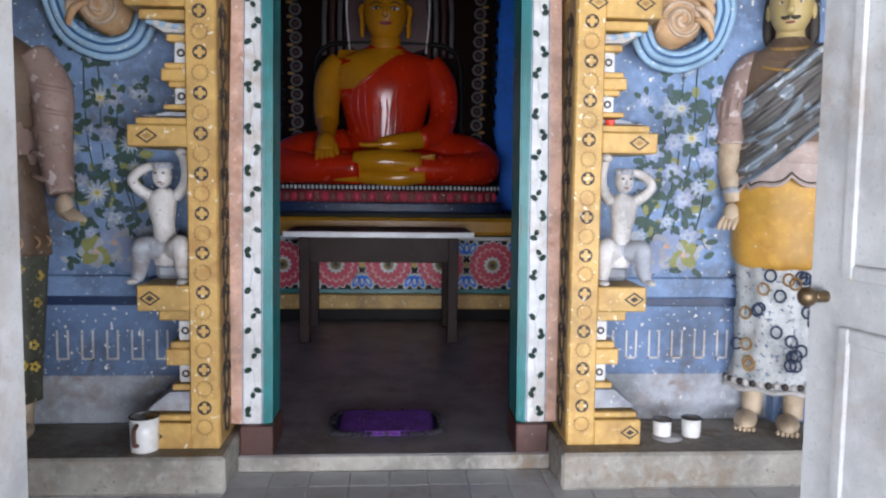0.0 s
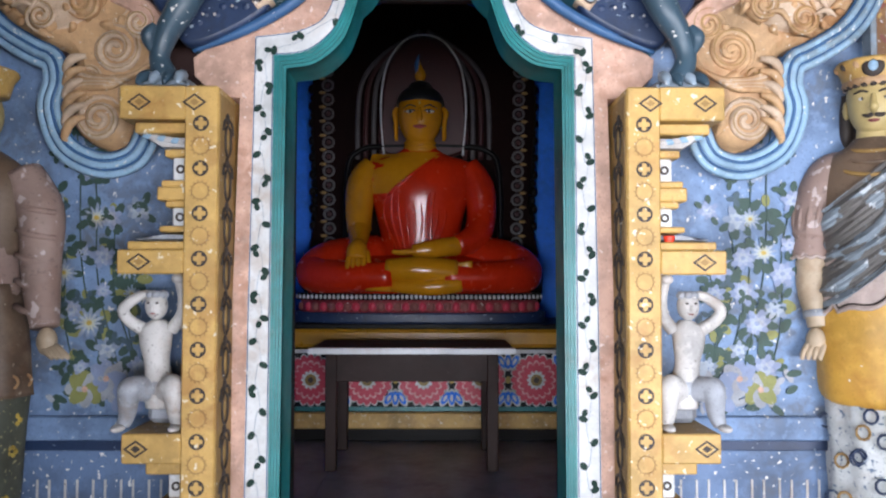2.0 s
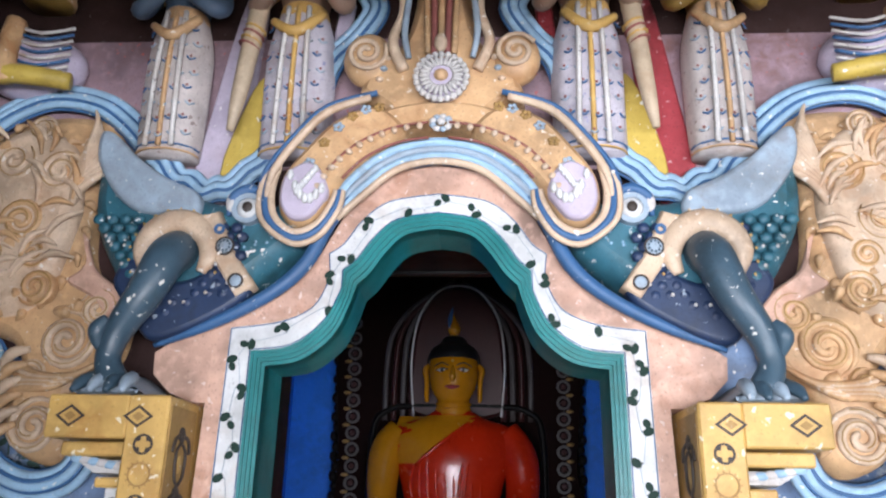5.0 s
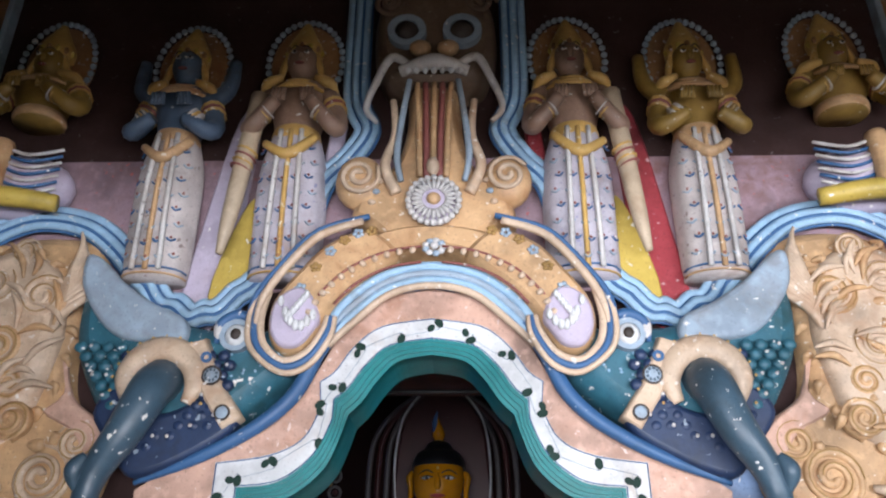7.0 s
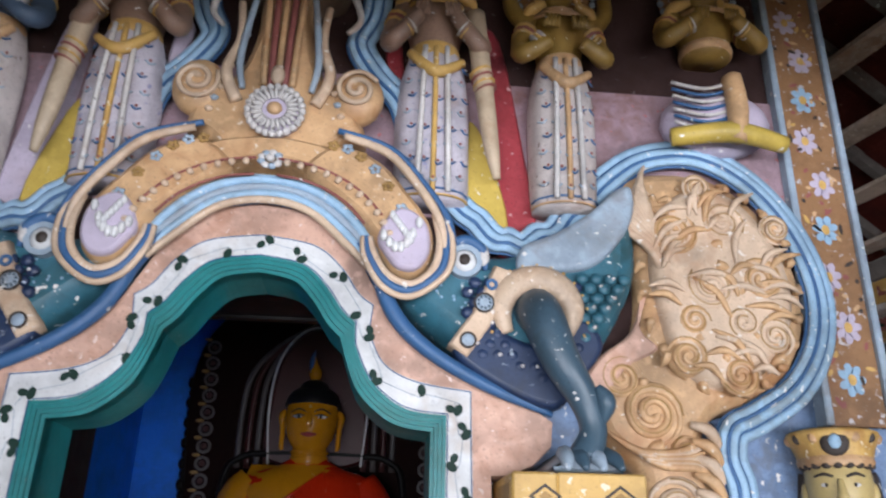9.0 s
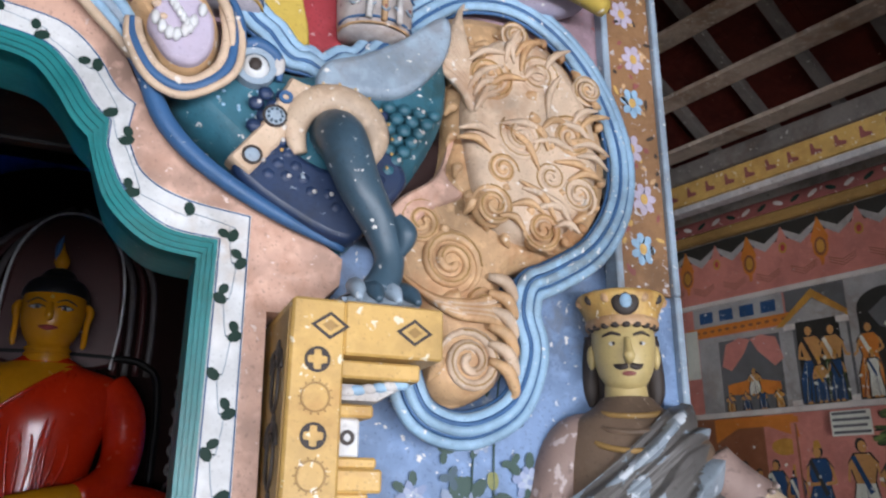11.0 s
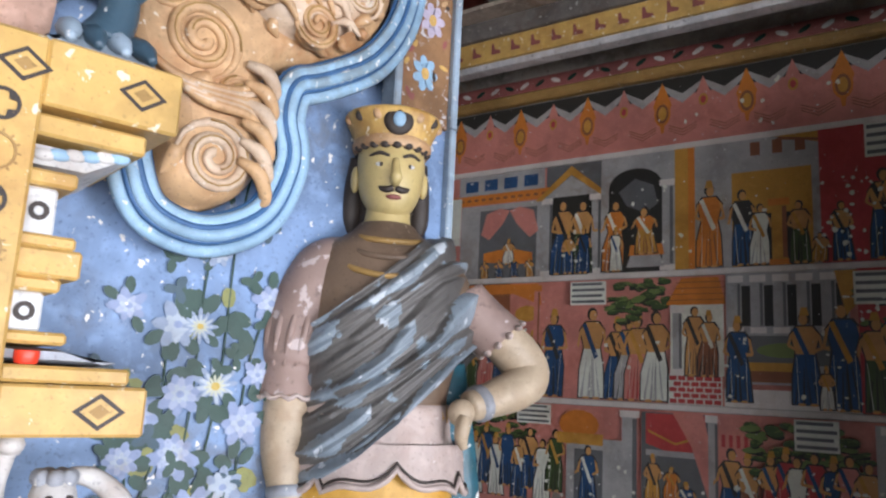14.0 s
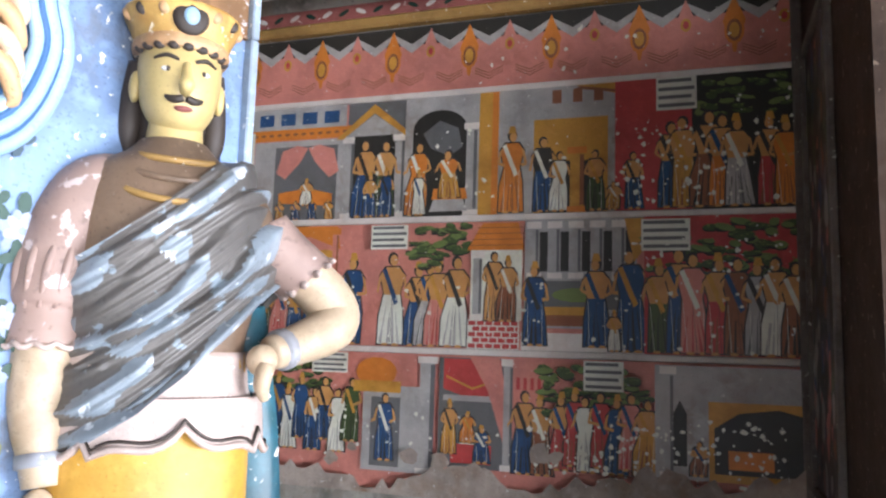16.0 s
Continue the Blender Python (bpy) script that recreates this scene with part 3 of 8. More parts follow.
    # brackets: bottom, top, outer end, front, paint
    rows = [(1.86, 1.975, 1.03, y0, OCHRE), (1.815, 1.852, 0.985, y0 + 0.02, OCHRE), (1.735, 1.762, 0.885, y0 + 0.03, OCHRE), (1.655, 1.735, 0.862, y0 + 0.05, WHITE),
            (1.632, 1.655, 0.895, y0 + 0.03, OCHRE), (1.585, 1.632, 0.905, y0 + 0.02, OCHRE), (1.562, 1.585, 0.88, y0 + 0.03, OCHRE), (1.498, 1.562, 0.862, y0 + 0.05, WHITE),
            (1.478, 1.498, 0.9, y0 + 0.03, OCHRE), (1.418, 1.445, 1.0, y0 + 0.01, OCHRE), (1.335, 1.416, 1.03, y0, OCHRE),
            (0.70, 0.80, 1.005, y0, OCHRE), (0.66, 0.70, 0.93, y0 + 0.02, OCHRE), (0.575, 0.655, 0.862, y0 + 0.05, WHITE), (0.545, 0.573, 0.89, y0 + 0.03, OCHRE),
            (0.48, 0.545, 0.905, y0 + 0.02, OCHRE), (0.405, 0.478, 0.862, y0 + 0.05, WHITE), (0.378, 0.403, 0.885, y0 + 0.03, OCHRE), (0.26, 0.285, 0.985, y0 + 0.01, OCHRE), (LEDGE, 0.255, 1.0, y0, OCHRE)]
    for z0, z1, x1, y, mat in rows:
        r = Shape()
        r.box(0.806, x1, y, 0.146, z0, z1, mat, 0.005)
        if mat is WHITE:
            r.ring((0.808 + x1) / 2, (z0 + z1) / 2, y, 0.008, 0.016, UMBER, 12, 0.003)
        elif z1 - z0 > 0.075:
            for cx in ((0.775, 0.962) if z0 > 1.8 else (0.955,)):
                zc = (z0 + z1) / 2
                for k, mm in ((1.0, UMBER), (0.72, OCHRE), (0.42, UMBER if z0 < 1.3 else OCHRE_DARK)):
                    r.flat([(cx - 0.042 * k, zc), (cx, zc - 0.03 * k), (cx + 0.042 * k, zc), (cx, zc + 0.03 * k)], y - 0.0015 - 0.0015 * (1 - k), mm)
        part("white_square" if mat is WHITE else "bracket_step", r, top)
    for z0, z1 in ((1.445, 1.478), (0.285, 0.378)):
        r = Shape()
        o = [(0.806, z0), (0.985, z0), (0.965, z0 + (z1 - z0) * 0.45), (0.90, z1), (0.806, z1)]
        r.slab(o, 0.14, 0.30, SILT, 0.01, curve=False, smooth=False)
        part("sloped_shoulder", r, top, "grey sloping shoulder")
    r = Shape()
    r.slab([(0.806, 1.765), (0.90, 1.765), (0.96, 1.80), (0.97, 1.813), (0.806, 1.813)], 0.14, 0.29, CHALK, 0.008, curve=False)
    for i in range(6):
        r.ball((0.83 + 0.024 * i, -0.152, 1.79 + 0.004 * i), (0.02, 0.006, 0.011), SKYLINE if i % 2 else CHALK, 8, 6)
    part("leaf_corbel", r, top, "white and blue leaf corbel")
    if side < 0:
        for ch in top.children:
            sh = ch.data
            for v in sh.vertices:
                v.co.x = -v.co.x
            sh.flip_normals()
    return top


pillar(1)
pillar(-1)


def crouching_figure(side):
    """White bearer under the bracket, arms raised to the block."""
    s = Shape()
    cx, y = 0.925, -0.085
    s.loft([(0.87, cx - 0.01, y, 0.05, 0.045), (0.94, cx - 0.008, y - 0.005, 0.052, 0.05), (1.02, cx + 0.004, y, 0.042, 0.042), (1.09, cx + 0.01, y, 0.054, 0.046), (1.145, cx + 0.008, y, 0.055, 0.04), (1.175, cx, y, 0.022, 0.024)], CHALK, 18)
    s.loft([(0.92, cx - 0.01, y, 0.057, 0.054), (0.945, cx - 0.01, y, 0.06, 0.056), (0.965, cx - 0.006, y, 0.054, 0.052)], SILT, 18)
    s.ball((cx + 0.004, y - 0.014, 1.225), (0.038, 0.043, 0.05), CHALK)
    s.ball((cx + 0.004, y - 0.057, 1.218), (0.008, 0.010, 0.012), CHALK, 8, 6)
    for k in (-1, 1):
        s.ball((cx + 0.004 + k * 0.015, y - 0.052, 1.235), (0.007, 0.004, 0.004), UMBER, 8, 5)
    s.ball((cx + 0.004, y - 0.052, 1.198), (0.011, 0.004, 0.003), ROSE, 8, 5)
    s.tube([(cx + 0.052, y, 1.14), (cx + 0.10, y - 0.015, 1.175), (cx + 0.115, y - 0.02, 1.215), (cx + 0.075, y + 0.01, 1.255), (cx + 0.035, y + 0.02, 1.262)], [0.024, 0.021, 0.02, 0.018, 0.014], CHALK, 10)
    s.tube([(cx - 0.045, y, 1.14), (cx - 0.082, y - 0.01, 1.19), (cx - 0.088, y - 0.01, 1.25), (cx - 0.075, y - 0.02, 1.31)], [0.024, 0.022, 0.02, 0.016], CHALK, 10)
    s.ball((cx - 0.075, y - 0.025, 1.318), (0.024, 0.03, 0.018), CHALK)
    s.tube([(cx + 0.01, y, 0.93), (cx + 0.06, y - 0.07, 0.945), (cx + 0.068, y - 0.085, 0.93), (cx + 0.085, y - 0.05, 0.86), (cx + 0.10, y - 0.05, 0.815)], [0.044, 0.042, 0.038, 0.03, 0.022], SILT, 12)
    s.tube([(cx - 0.02, y, 0.92), (cx - 0.075, y - 0.07, 0.955), (cx - 0.082, y - 0.075, 0.93), (cx - 0.078, y - 0.05, 0.865), (cx - 0.085, y - 0.045, 0.82)], [0.044, 0.04, 0.036, 0.028, 0.022], CHALK, 12)
    s.ball((cx + 0.105, y - 0.08, 0.812), (0.022, 0.04, 0.013), CHALK)
    s.ball((cx - 0.085, y - 0.075, 0.812), (0.022, 0.04, 0.013), CHALK)
    s.box(cx - 0.06, cx + 0.06, -0.03, 0.1, 0.802, 0.87, SILT, 0.02)
    for i in range(7):
        a = i * 2 * math.pi / 7
        s.ball((cx + 0.004 + 0.024 * math.cos(a), y - 0.012 + 0.026 * math.sin(a), 1.262), 0.016, SILT, 8, 6)
    if side < 0:
        s = s.flip()
    return thing("bearer_statue", s, "white plaster crouching bearer figure with raised arms, paint worn", "statue", group="crouching bearers")


crouching_figure(1)
crouching_figure(-1)


# ---- life-size attendants ----
def surface(rings, x, z):
    """The front of a stack of oval rings at x, z."""
    for a, b in zip(rings, rings[1:]):
        if a[0] <= z <= b[0]:
            t = (z - a[0]) / (b[0] - a[0])
            cx, cy, rx, ry = (a[i] + (b[i] - a[i]) * t for i in (1, 2, 3, 4))
            u = max(-0.98, min(0.98, (x - cx) / rx))
            return cy - ry * math.sqrt(1 - u * u)
    return rings[-1][2]


def attendant():
    """Standing figure in a draped sash, one hand on the hip."""
    s = Shape()
    x, y = 1.635, -0.02
    # feet and shins
    for k in (-1, 1):
        fx = x + k * 0.085
        s.ball((fx - 0.02, y - 0.09, LEDGE + 0.035), (0.05, 0.115, 0.036), SKIN)
        for j in range(5):
            s.ball((fx - 0.055 + 0.018 * j, y - 0.19 + 0.006 * abs(j - 1.5), LEDGE + 0.016), (0.010, 0.02, 0.013), SKIN, 8, 6)
        s.tube([(fx, y - 0.01, LEDGE + 0.04), (fx, y, 0.28), (fx, y, 0.42)], [0.042, 0.045, 0.06], SKIN, 12)
    # printed trousers, hanging in folds
    s.loft([(0.325, x, y, 0.205, 0.125), (0.36, x, y, 0.20, 0.125), (0.45, x, y, 0.175, 0.12), (0.62, x, y, 0.172, 0.125), (0.80, x, y, 0.178, 0.13), (0.93, x, y, 0.18, 0.13)], PRINT, 48, 5, 9, 0.055)
    rng = random.Random(3)
    for i in range(34):
        a, z = rng.uniform(math.pi * 1.03, math.pi * 1.97), rng.uniform(0.42, 0.86)
        cx2, cy2 = x + 0.178 * math.cos(a), y + 0.132 * math.sin(a)
        s.tube([(cx2 + 0.022 * math.cos(t), cy2 - 0.012, z + 0.026 * math.sin(t)) for t in [j * 2 * math.pi / 9 for j in range(10)]], 0.005, NAVY if i % 4 else OCHRE_DARK, 5, 1)
    for i in range(20):
        a = math.pi + math.pi * i / 19
        s.ball((x + 0.2 * math.cos(a), y + 0.125 * math.sin(a) - 0.006, 0.352), (0.016, 0.01, 0.016), UMBER if i % 2 else CHALK, 8, 6)
    s.tube([(x + 0.205 * math.cos(a), y + 0.13 * math.sin(a), 0.325 + 0.006 * math.sin(a * 9)) for a in [math.pi * (0.95 + 1.1 * i / 20) for i in range(21)]], 0.012, CHALK, 6, 2)
    # amber apron under the scalloped tunic
    s.loft([(0.855, x, y, 0.14, 0.13), (0.88, x, y, 0.19, 0.15), (1.0, x, y, 0.205, 0.155), (1.30, x, y, 0.198, 0.15)], APRON, 40, 4, 7, 0.02)
    tunic = [(1.275, x + 0.015, y, 0.203, 0.161), (1.285, x + 0.01, y, 0.208, 0.165), (1.32, x, y, 0.195, 0.152), (1.40, x, y, 0.185, 0.142)]
    s.loft(tunic, CREAM, 40, 4, 5, 0.015)
    def hem(a):
        w = abs((a - 1.53 * math.pi + math.pi) % (2 * math.pi) - math.pi)
        c = w % 0.85
        return 1.262 - 0.07 * (c / 0.85) ** 0.6 - 0.012 * math.sin(7.4 * c) - (0.02 if w > 0.85 else 0)

    ring_ = [2 * math.pi * i / 72 for i in range(73)]
    s.add([(x + 0.015 + 0.216 * math.cos(a), y + 0.174 * math.sin(a), hem(a)) for a in ring_] + [(x + 0.012 + 0.21 * math.cos(a), y + 0.168 * math.sin(a), 1.31) for a in ring_], [(i, i + 1, 74 + i, 73 + i) for i in range(72)], CREAM)
    for r, k, mat in ((0.008, 0.0, CREAM), (0.0035, 0.014, UMBER)):
        s.tube([(x + 0.015 + 0.219 * math.cos(a), y + 0.178 * math.sin(a), hem(a) + k) for a in ring_[30:]], r, mat, 6, 1)
    # trunk
    trunk = [(1.30, x, y, 0.175, 0.135), (1.42, x, y, 0.178, 0.135), (1.52, x, y, 0.20, 0.14), (1.62, x + 0.01, y, 0.208, 0.14), (1.71, x + 0.015, y, 0.208, 0.125), (1.775, x, y, 0.165, 0.10), (1.815, x, y, 0.10, 0.08), (1.845, x, y, 0.07, 0.065)]
    s.loft(trunk, BROWN_CLOTH, 40)
    s.loft([(1.335, x, y, 0.182, 0.142), (1.36, x, y, 0.186, 0.146), (1.40, x, y, 0.182, 0.14)], APRON, 32)
    # necklace rows
    for k, zz in enumerate((1.81, 1.785, 1.755)):
        s.tube([(x + (0.085 + 0.02 * k) * math.cos(a), y - 0.02 + (0.085 + 0.018 * k) * math.sin(a), zz - 0.045 * -math.sin(a) * (0.5 + 0.4 * k)) for a in [math.pi * (1.0 + i / 10) for i in range(11)]], 0.008, BROWN_CLOTH if k % 2 else OCHRE_DARK, 6, 2)
    # sash: overlapping folds from one hip to the other shoulder
    def front(px, pz):
        a = surface(trunk, px, max(1.30, min(1.84, pz)))
        return min(a, surface(tunic, px, max(1.276, min(1.39, pz)))) if pz < 1.37 else a

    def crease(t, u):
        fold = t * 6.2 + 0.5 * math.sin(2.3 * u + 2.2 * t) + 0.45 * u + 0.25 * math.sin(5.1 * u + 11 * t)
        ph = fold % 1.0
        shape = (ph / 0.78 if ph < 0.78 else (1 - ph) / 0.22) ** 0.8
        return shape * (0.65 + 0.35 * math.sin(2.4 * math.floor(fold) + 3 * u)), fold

    # fold crests get the paler copy, a highlight painted into the colour
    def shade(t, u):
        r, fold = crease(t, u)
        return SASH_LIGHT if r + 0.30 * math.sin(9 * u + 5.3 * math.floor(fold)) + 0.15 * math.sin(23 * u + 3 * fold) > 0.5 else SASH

    edge = lambda t: (x + 0.175 - 0.075 * t ** 1.4, 1.50 + 0.315 * t)
    n1, n2 = 108, 40
    vs, light, dim = [], [], []
    for i in range(n1 + 1):
        for j in range(n2 + 1):
            t, u = i / n1, j / n2
            ex, ez = edge(t)
            px = x - 0.19 + (ex - x + 0.19) * u
            z0 = 1.20 + 0.375 * t
            pz = z0 + (ez - z0) * u ** 1.15
            r, fold = crease(t, u)
            vs.append((px, front(px, pz) - 0.010 - 0.034 * r - 0.0025 * math.sin(t * 95 + 5 * u), pz - 0.010 * r))
            if i < n1 and j < n2:
                q = i * (n2 + 1) + j
                (light if shade(t, u) is SASH_LIGHT else dim).append((q, q + 1, q + n2 + 2, q + n2 + 1))
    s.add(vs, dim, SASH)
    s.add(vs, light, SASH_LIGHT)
    # the sash goes on over the shoulder and down the back
    vs, light, dim, n3 = [], [], [], 24
    for i in range(n1 + 1):
        t = i / n1
        ex, ez = edge(t)
        fy = front(ex, ez) - 0.010
        way = spline([(ex, fy, ez), (ex + 0.06 - 0.02 * t, fy + 0.055, ez + 0.045 - 0.03 * t), (ex + 0.10 - 0.045 * t, y + 0.03, ez + 0.05 - 0.03 * t), (ex + 0.07 - 0.03 * t, y + 0.11, ez + 0.0), (ex + 0.03, y + 0.14, ez - 0.1)], 6)
        for j in range(n3 + 1):
            u = 1 + 0.5 * j / n3
            r, fold = crease(t, u)
            w = way[j]
            d = Vector((w.x - x, w.y - y, 0.05)).normalized() * 0.034 * r
            if j == 0:
                d = Vector((0, -0.034 * r, -0.010 * r))
            vs.append((w.x + d.x, w.y + d.y, w.z + d.z))
            if i < n1 and j < n3:
                q = i * (n3 + 1) + j
                (light if shade(t, u) is SASH_LIGHT else dim).append((q, q + 1, q + n3 + 2, q + n3 + 1))
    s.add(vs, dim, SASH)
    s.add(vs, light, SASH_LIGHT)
    low = [(x - 0.19 + (edge(0)[0] - x + 0.19) * u, 1.20 + 0.30 * u ** 1.15) for u in [k / 10 for k in range(11)]]
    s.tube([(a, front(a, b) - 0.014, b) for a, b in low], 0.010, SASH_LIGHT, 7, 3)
    s.tube([(x + 0.19, y + 0.06, 1.5), (x + 0.235, y + 0.08, 1.2), (x + 0.25, y + 0.08, 0.9), (x + 0.255, y + 0.08, 0.55)], [0.05, 0.06, 0.065, 0.06], TEAL_DARK, 10, 4, 0.6)
    # hanging arm
    ax = x - 0.19
    s.tube([(x - 0.08, y, 1.76), (x - 0.14, y, 1.73), (ax + 0.012, y, 1.665), (ax - 0.012, y - 0.005, 1.57), (ax - 0.02, y - 0.012, 1.49), (ax - 0.022, y - 0.014, 1.468), (ax - 0.024, y - 0.015, 1.435), (ax - 0.024, y - 0.016, 1.405)], [0.05, 0.072, 0.083, 0.086, 0.080, 0.069, 0.075, 0.080], SLEEVE, 20)
    for j in range(11):
        a = math.pi * (0.9 + 1.25 * j / 10)
        s.tube([(ax + 0.005 + 0.070 * math.cos(a), y + 0.070 * math.sin(a), 1.63), (ax - 0.013 + 0.084 * math.cos(a + 0.1), y - 0.006 + 0.084 * math.sin(a + 0.1), 1.56), (ax - 0.02 + 0.068 * math.cos(a), y - 0.012 + 0.068 * math.sin(a), 1.475)], [0.004, 0.010, 0.006], SLEEVE, 6, 4)
    s.tube([(ax - 0.024 + (0.080 + 0.004 * math.sin(11 * a)) * math.cos(a), y - 0.016 + (0.080 + 0.004 * math.sin(11 * a)) * math.sin(a), 1.404 + 0.005 * math.sin(13 * a)) for a in [2 * math.pi * k / 60 for k in range(61)]], 0.006, CREAM, 6, 1)
    s.tube([(ax - 0.022, y - 0.015, 1.44), (ax - 0.025, y - 0.03, 1.30), (ax - 0.012, y - 0.05, 1.20), (ax - 0.005, y - 0.06, 1.14)], [0.062, 0.058, 0.045, 0.037], SKIN, 14)
    s.tube([(ax - 0.011, y - 0.05, 1.20), (ax - 0.009, y - 0.055, 1.175)], 0.05, SILT, 12, 2)
    s.ball((ax - 0.012, y - 0.075, 1.09), (0.036, 0.03, 0.05), SKIN)
    for j in range(4):
        s.tube([(ax - 0.04 + 0.018 * j, y - 0.085, 1.075), (ax - 0.055 + 0.02 * j, y - 0.105, 1.045), (ax - 0.06 + 0.02 * j, y - 0.11, 1.02)], [0.012, 0.011, 0.008], SKIN, 7)
    before = len(s.v)
    # bent arm, hand on the hip
    s.tube([(x + 0.20, y + 0.01, 1.68), (x + 0.255, y + 0.01, 1.60), (x + 0.315, y + 0.01, 1.545)], [0.07, 0.08, 0.078], SLEEVE, 16)
    for j in range(12):
        a = 2 * math.pi * j / 12
        s.ball((x + 0.318 + 0.052 * math.cos(a), y + 0.01 + 0.076 * math.sin(a), 1.545 + 0.052 * math.cos(a)), (0.010, 0.022, 0.010), CREAM, 8, 6)
    s.tube([(x + 0.31, y + 0.01, 1.555), (x + 0.385, y + 0.01, 1.475), (x + 0.375, y - 0.015, 1.425), (x + 0.28, y - 0.06, 1.385), (x + 0.215, y - 0.085, 1.365)], [0.062, 0.06, 0.056, 0.045, 0.036], SKIN, 14)
    s.tube([(x + 0.255, y - 0.07, 1.378), (x + 0.235, y - 0.08, 1.37)], 0.046, SILT, 12, 2)
    s.ball((x + 0.195, y - 0.10, 1.35), (0.034, 0.03, 0.034), SKIN)
    s.tube([(x + 0.20, y - 0.12, 1.34), (x + 0.19, y - 0.13, 1.30), (x + 0.20, y - 0.12, 1.27)], [0.02, 0.018, 0.010], SKIN, 8)
    for i in range(before, len(s.v)):
        vx, vy, vz = s.v[i]
        s.v[i] = (vx, vy, vz + 0.035 * min(1, max(0, (1.70 - vz) / 0.15)))
    # head
    hz = 1.905
    s.tube([(x, y, 1.76), (x, y - 0.005, 1.90)], [0.068, 0.055], FACE, 14)
    first = len(s.v)
    s.loft([(hz - 0.105, x, y - 0.03, 0.03, 0.035), (hz - 0.09, x, y - 0.025, 0.058, 0.062), (hz - 0.05, x, y - 0.015, 0.083, 0.088), (hz, x, y - 0.01, 0.094, 0.098), (hz + 0.06, x, y - 0.005, 0.096, 0.098), (hz + 0.11, x, y, 0.08, 0.085)], FACE, 26)
    s.loft([(1.76, x, y + 0.065, 0.075, 0.045), (1.84, x, y + 0.06, 0.085, 0.055), (1.95, x, y + 0.04, 0.100, 0.075), (2.03, x, y + 0.02, 0.095, 0.085)], UMBER, 20)
    s.tube([(x, y - 0.105, hz + 0.03), (x, y - 0.122, hz - 0.005), (x, y - 0.125, hz - 0.02), (x, y - 0.105, hz - 0.032)], [0.010, 0.014, 0.018, 0.012], FACE, 8)
    for k in (-1, 1):
        s.ball((x + k * 0.04, y - 0.094, hz + 0.018), (0.015, 0.0065, 0.0065), WHITE, 10, 6)
        s.ball((x + k * 0.04, y - 0.0985, hz + 0.018), (0.0055, 0.004, 0.006), UMBER, 8, 6)
        s.tube([(x + k * 0.018, y - 0.103, hz + 0.04), (x + k * 0.045, y - 0.098, hz + 0.048), (x + k * 0.07, y - 0.078, hz + 0.042)], [0.004, 0.005, 0.003], UMBER, 6)
        s.tube([(x + k * 0.004, y - 0.112, hz - 0.045), (x + k * 0.020, y - 0.108, hz - 0.049), (x + k * 0.034, y - 0.100, hz - 0.046), (x + k * 0.042, y - 0.094, hz - 0.041)], [0.008, 0.009, 0.007, 0.003], UMBER, 7)
        s.ball((x + k * 0.098, y + 0.005, hz - 0.005), (0.014, 0.022, 0.036), FACE, 10, 8)
        s.tube([(x + k * 0.090, y + 0.04, hz + 0.06), (x + k * 0.098, y + 0.05, hz - 0.03), (x + k * 0.100, y + 0.06, hz - 0.10), (x + k * 0.095, y + 0.06, hz - 0.14)], [0.024, 0.028, 0.028, 0.014], UMBER, 9)
    s.ball((x, y - 0.10, hz - 0.066), (0.022, 0.010, 0.007), ROSE, 10, 6)
    for j in range(9):
        a = math.pi * (1.08 + 0.84 * j / 8)
        s.ball((x + 0.097 * math.cos(a), y - 0.005 + 0.098 * math.sin(a), hz + 0.072), (0.015, 0.010, 0.010), UMBER, 8, 6)
    # crown
    s.loft([(hz + 0.075, x, y, 0.105, 0.105), (hz + 0.12, x, y, 0.118, 0.112), (hz + 0.165, x, y, 0.138, 0.125), (hz + 0.18, x, y, 0.10, 0.095), (hz + 0.19, x, y, 0.03, 0.03)], OCHRE, 26)
    s.loft([(hz + 0.07, x, y, 0.108, 0.108), (hz + 0.085, x, y, 0.114, 0.112), (hz + 0.10, x, y, 0.110, 0.109)], TAN, 26)
    s.ball((x, y - 0.112, hz + 0.135), (0.042, 0.014, 0.040), UMBER)
    s.ball((x, y - 0.122, hz + 0.135), (0.019, 0.010, 0.021), SKYLINE)
    for j in range(7):
        a = math.pi * (1.06 + 0.88 * j / 6)
        s.ball((x + 0.128 * math.cos(a), y + 0.118 * math.sin(a), hz + 0.15), (0.016, 0.008, 0.016), UMBER if j % 2 else TAN, 8, 6)
    for i in range(first, len(s.v)):
        vx, vy, vz = s.v[i]
        s.v[i] = (x + (vx - x) * 0.91, y + (vy - y) * 0.92, 1.863 + (vz - 1.80) * 0.978)
    return s


TURN = Matrix.Translation((1.685, 0.06, 0)) @ Matrix.Rotation(radians(-28), 4, "Z") @ Matrix.Translation((-1.635, 0.02, 0))
thing("attendant_statue", attendant(), "painted plaster attendant with amber crown, grey sash and hand on hip", "statue", group="attendant statues", place=TURN)


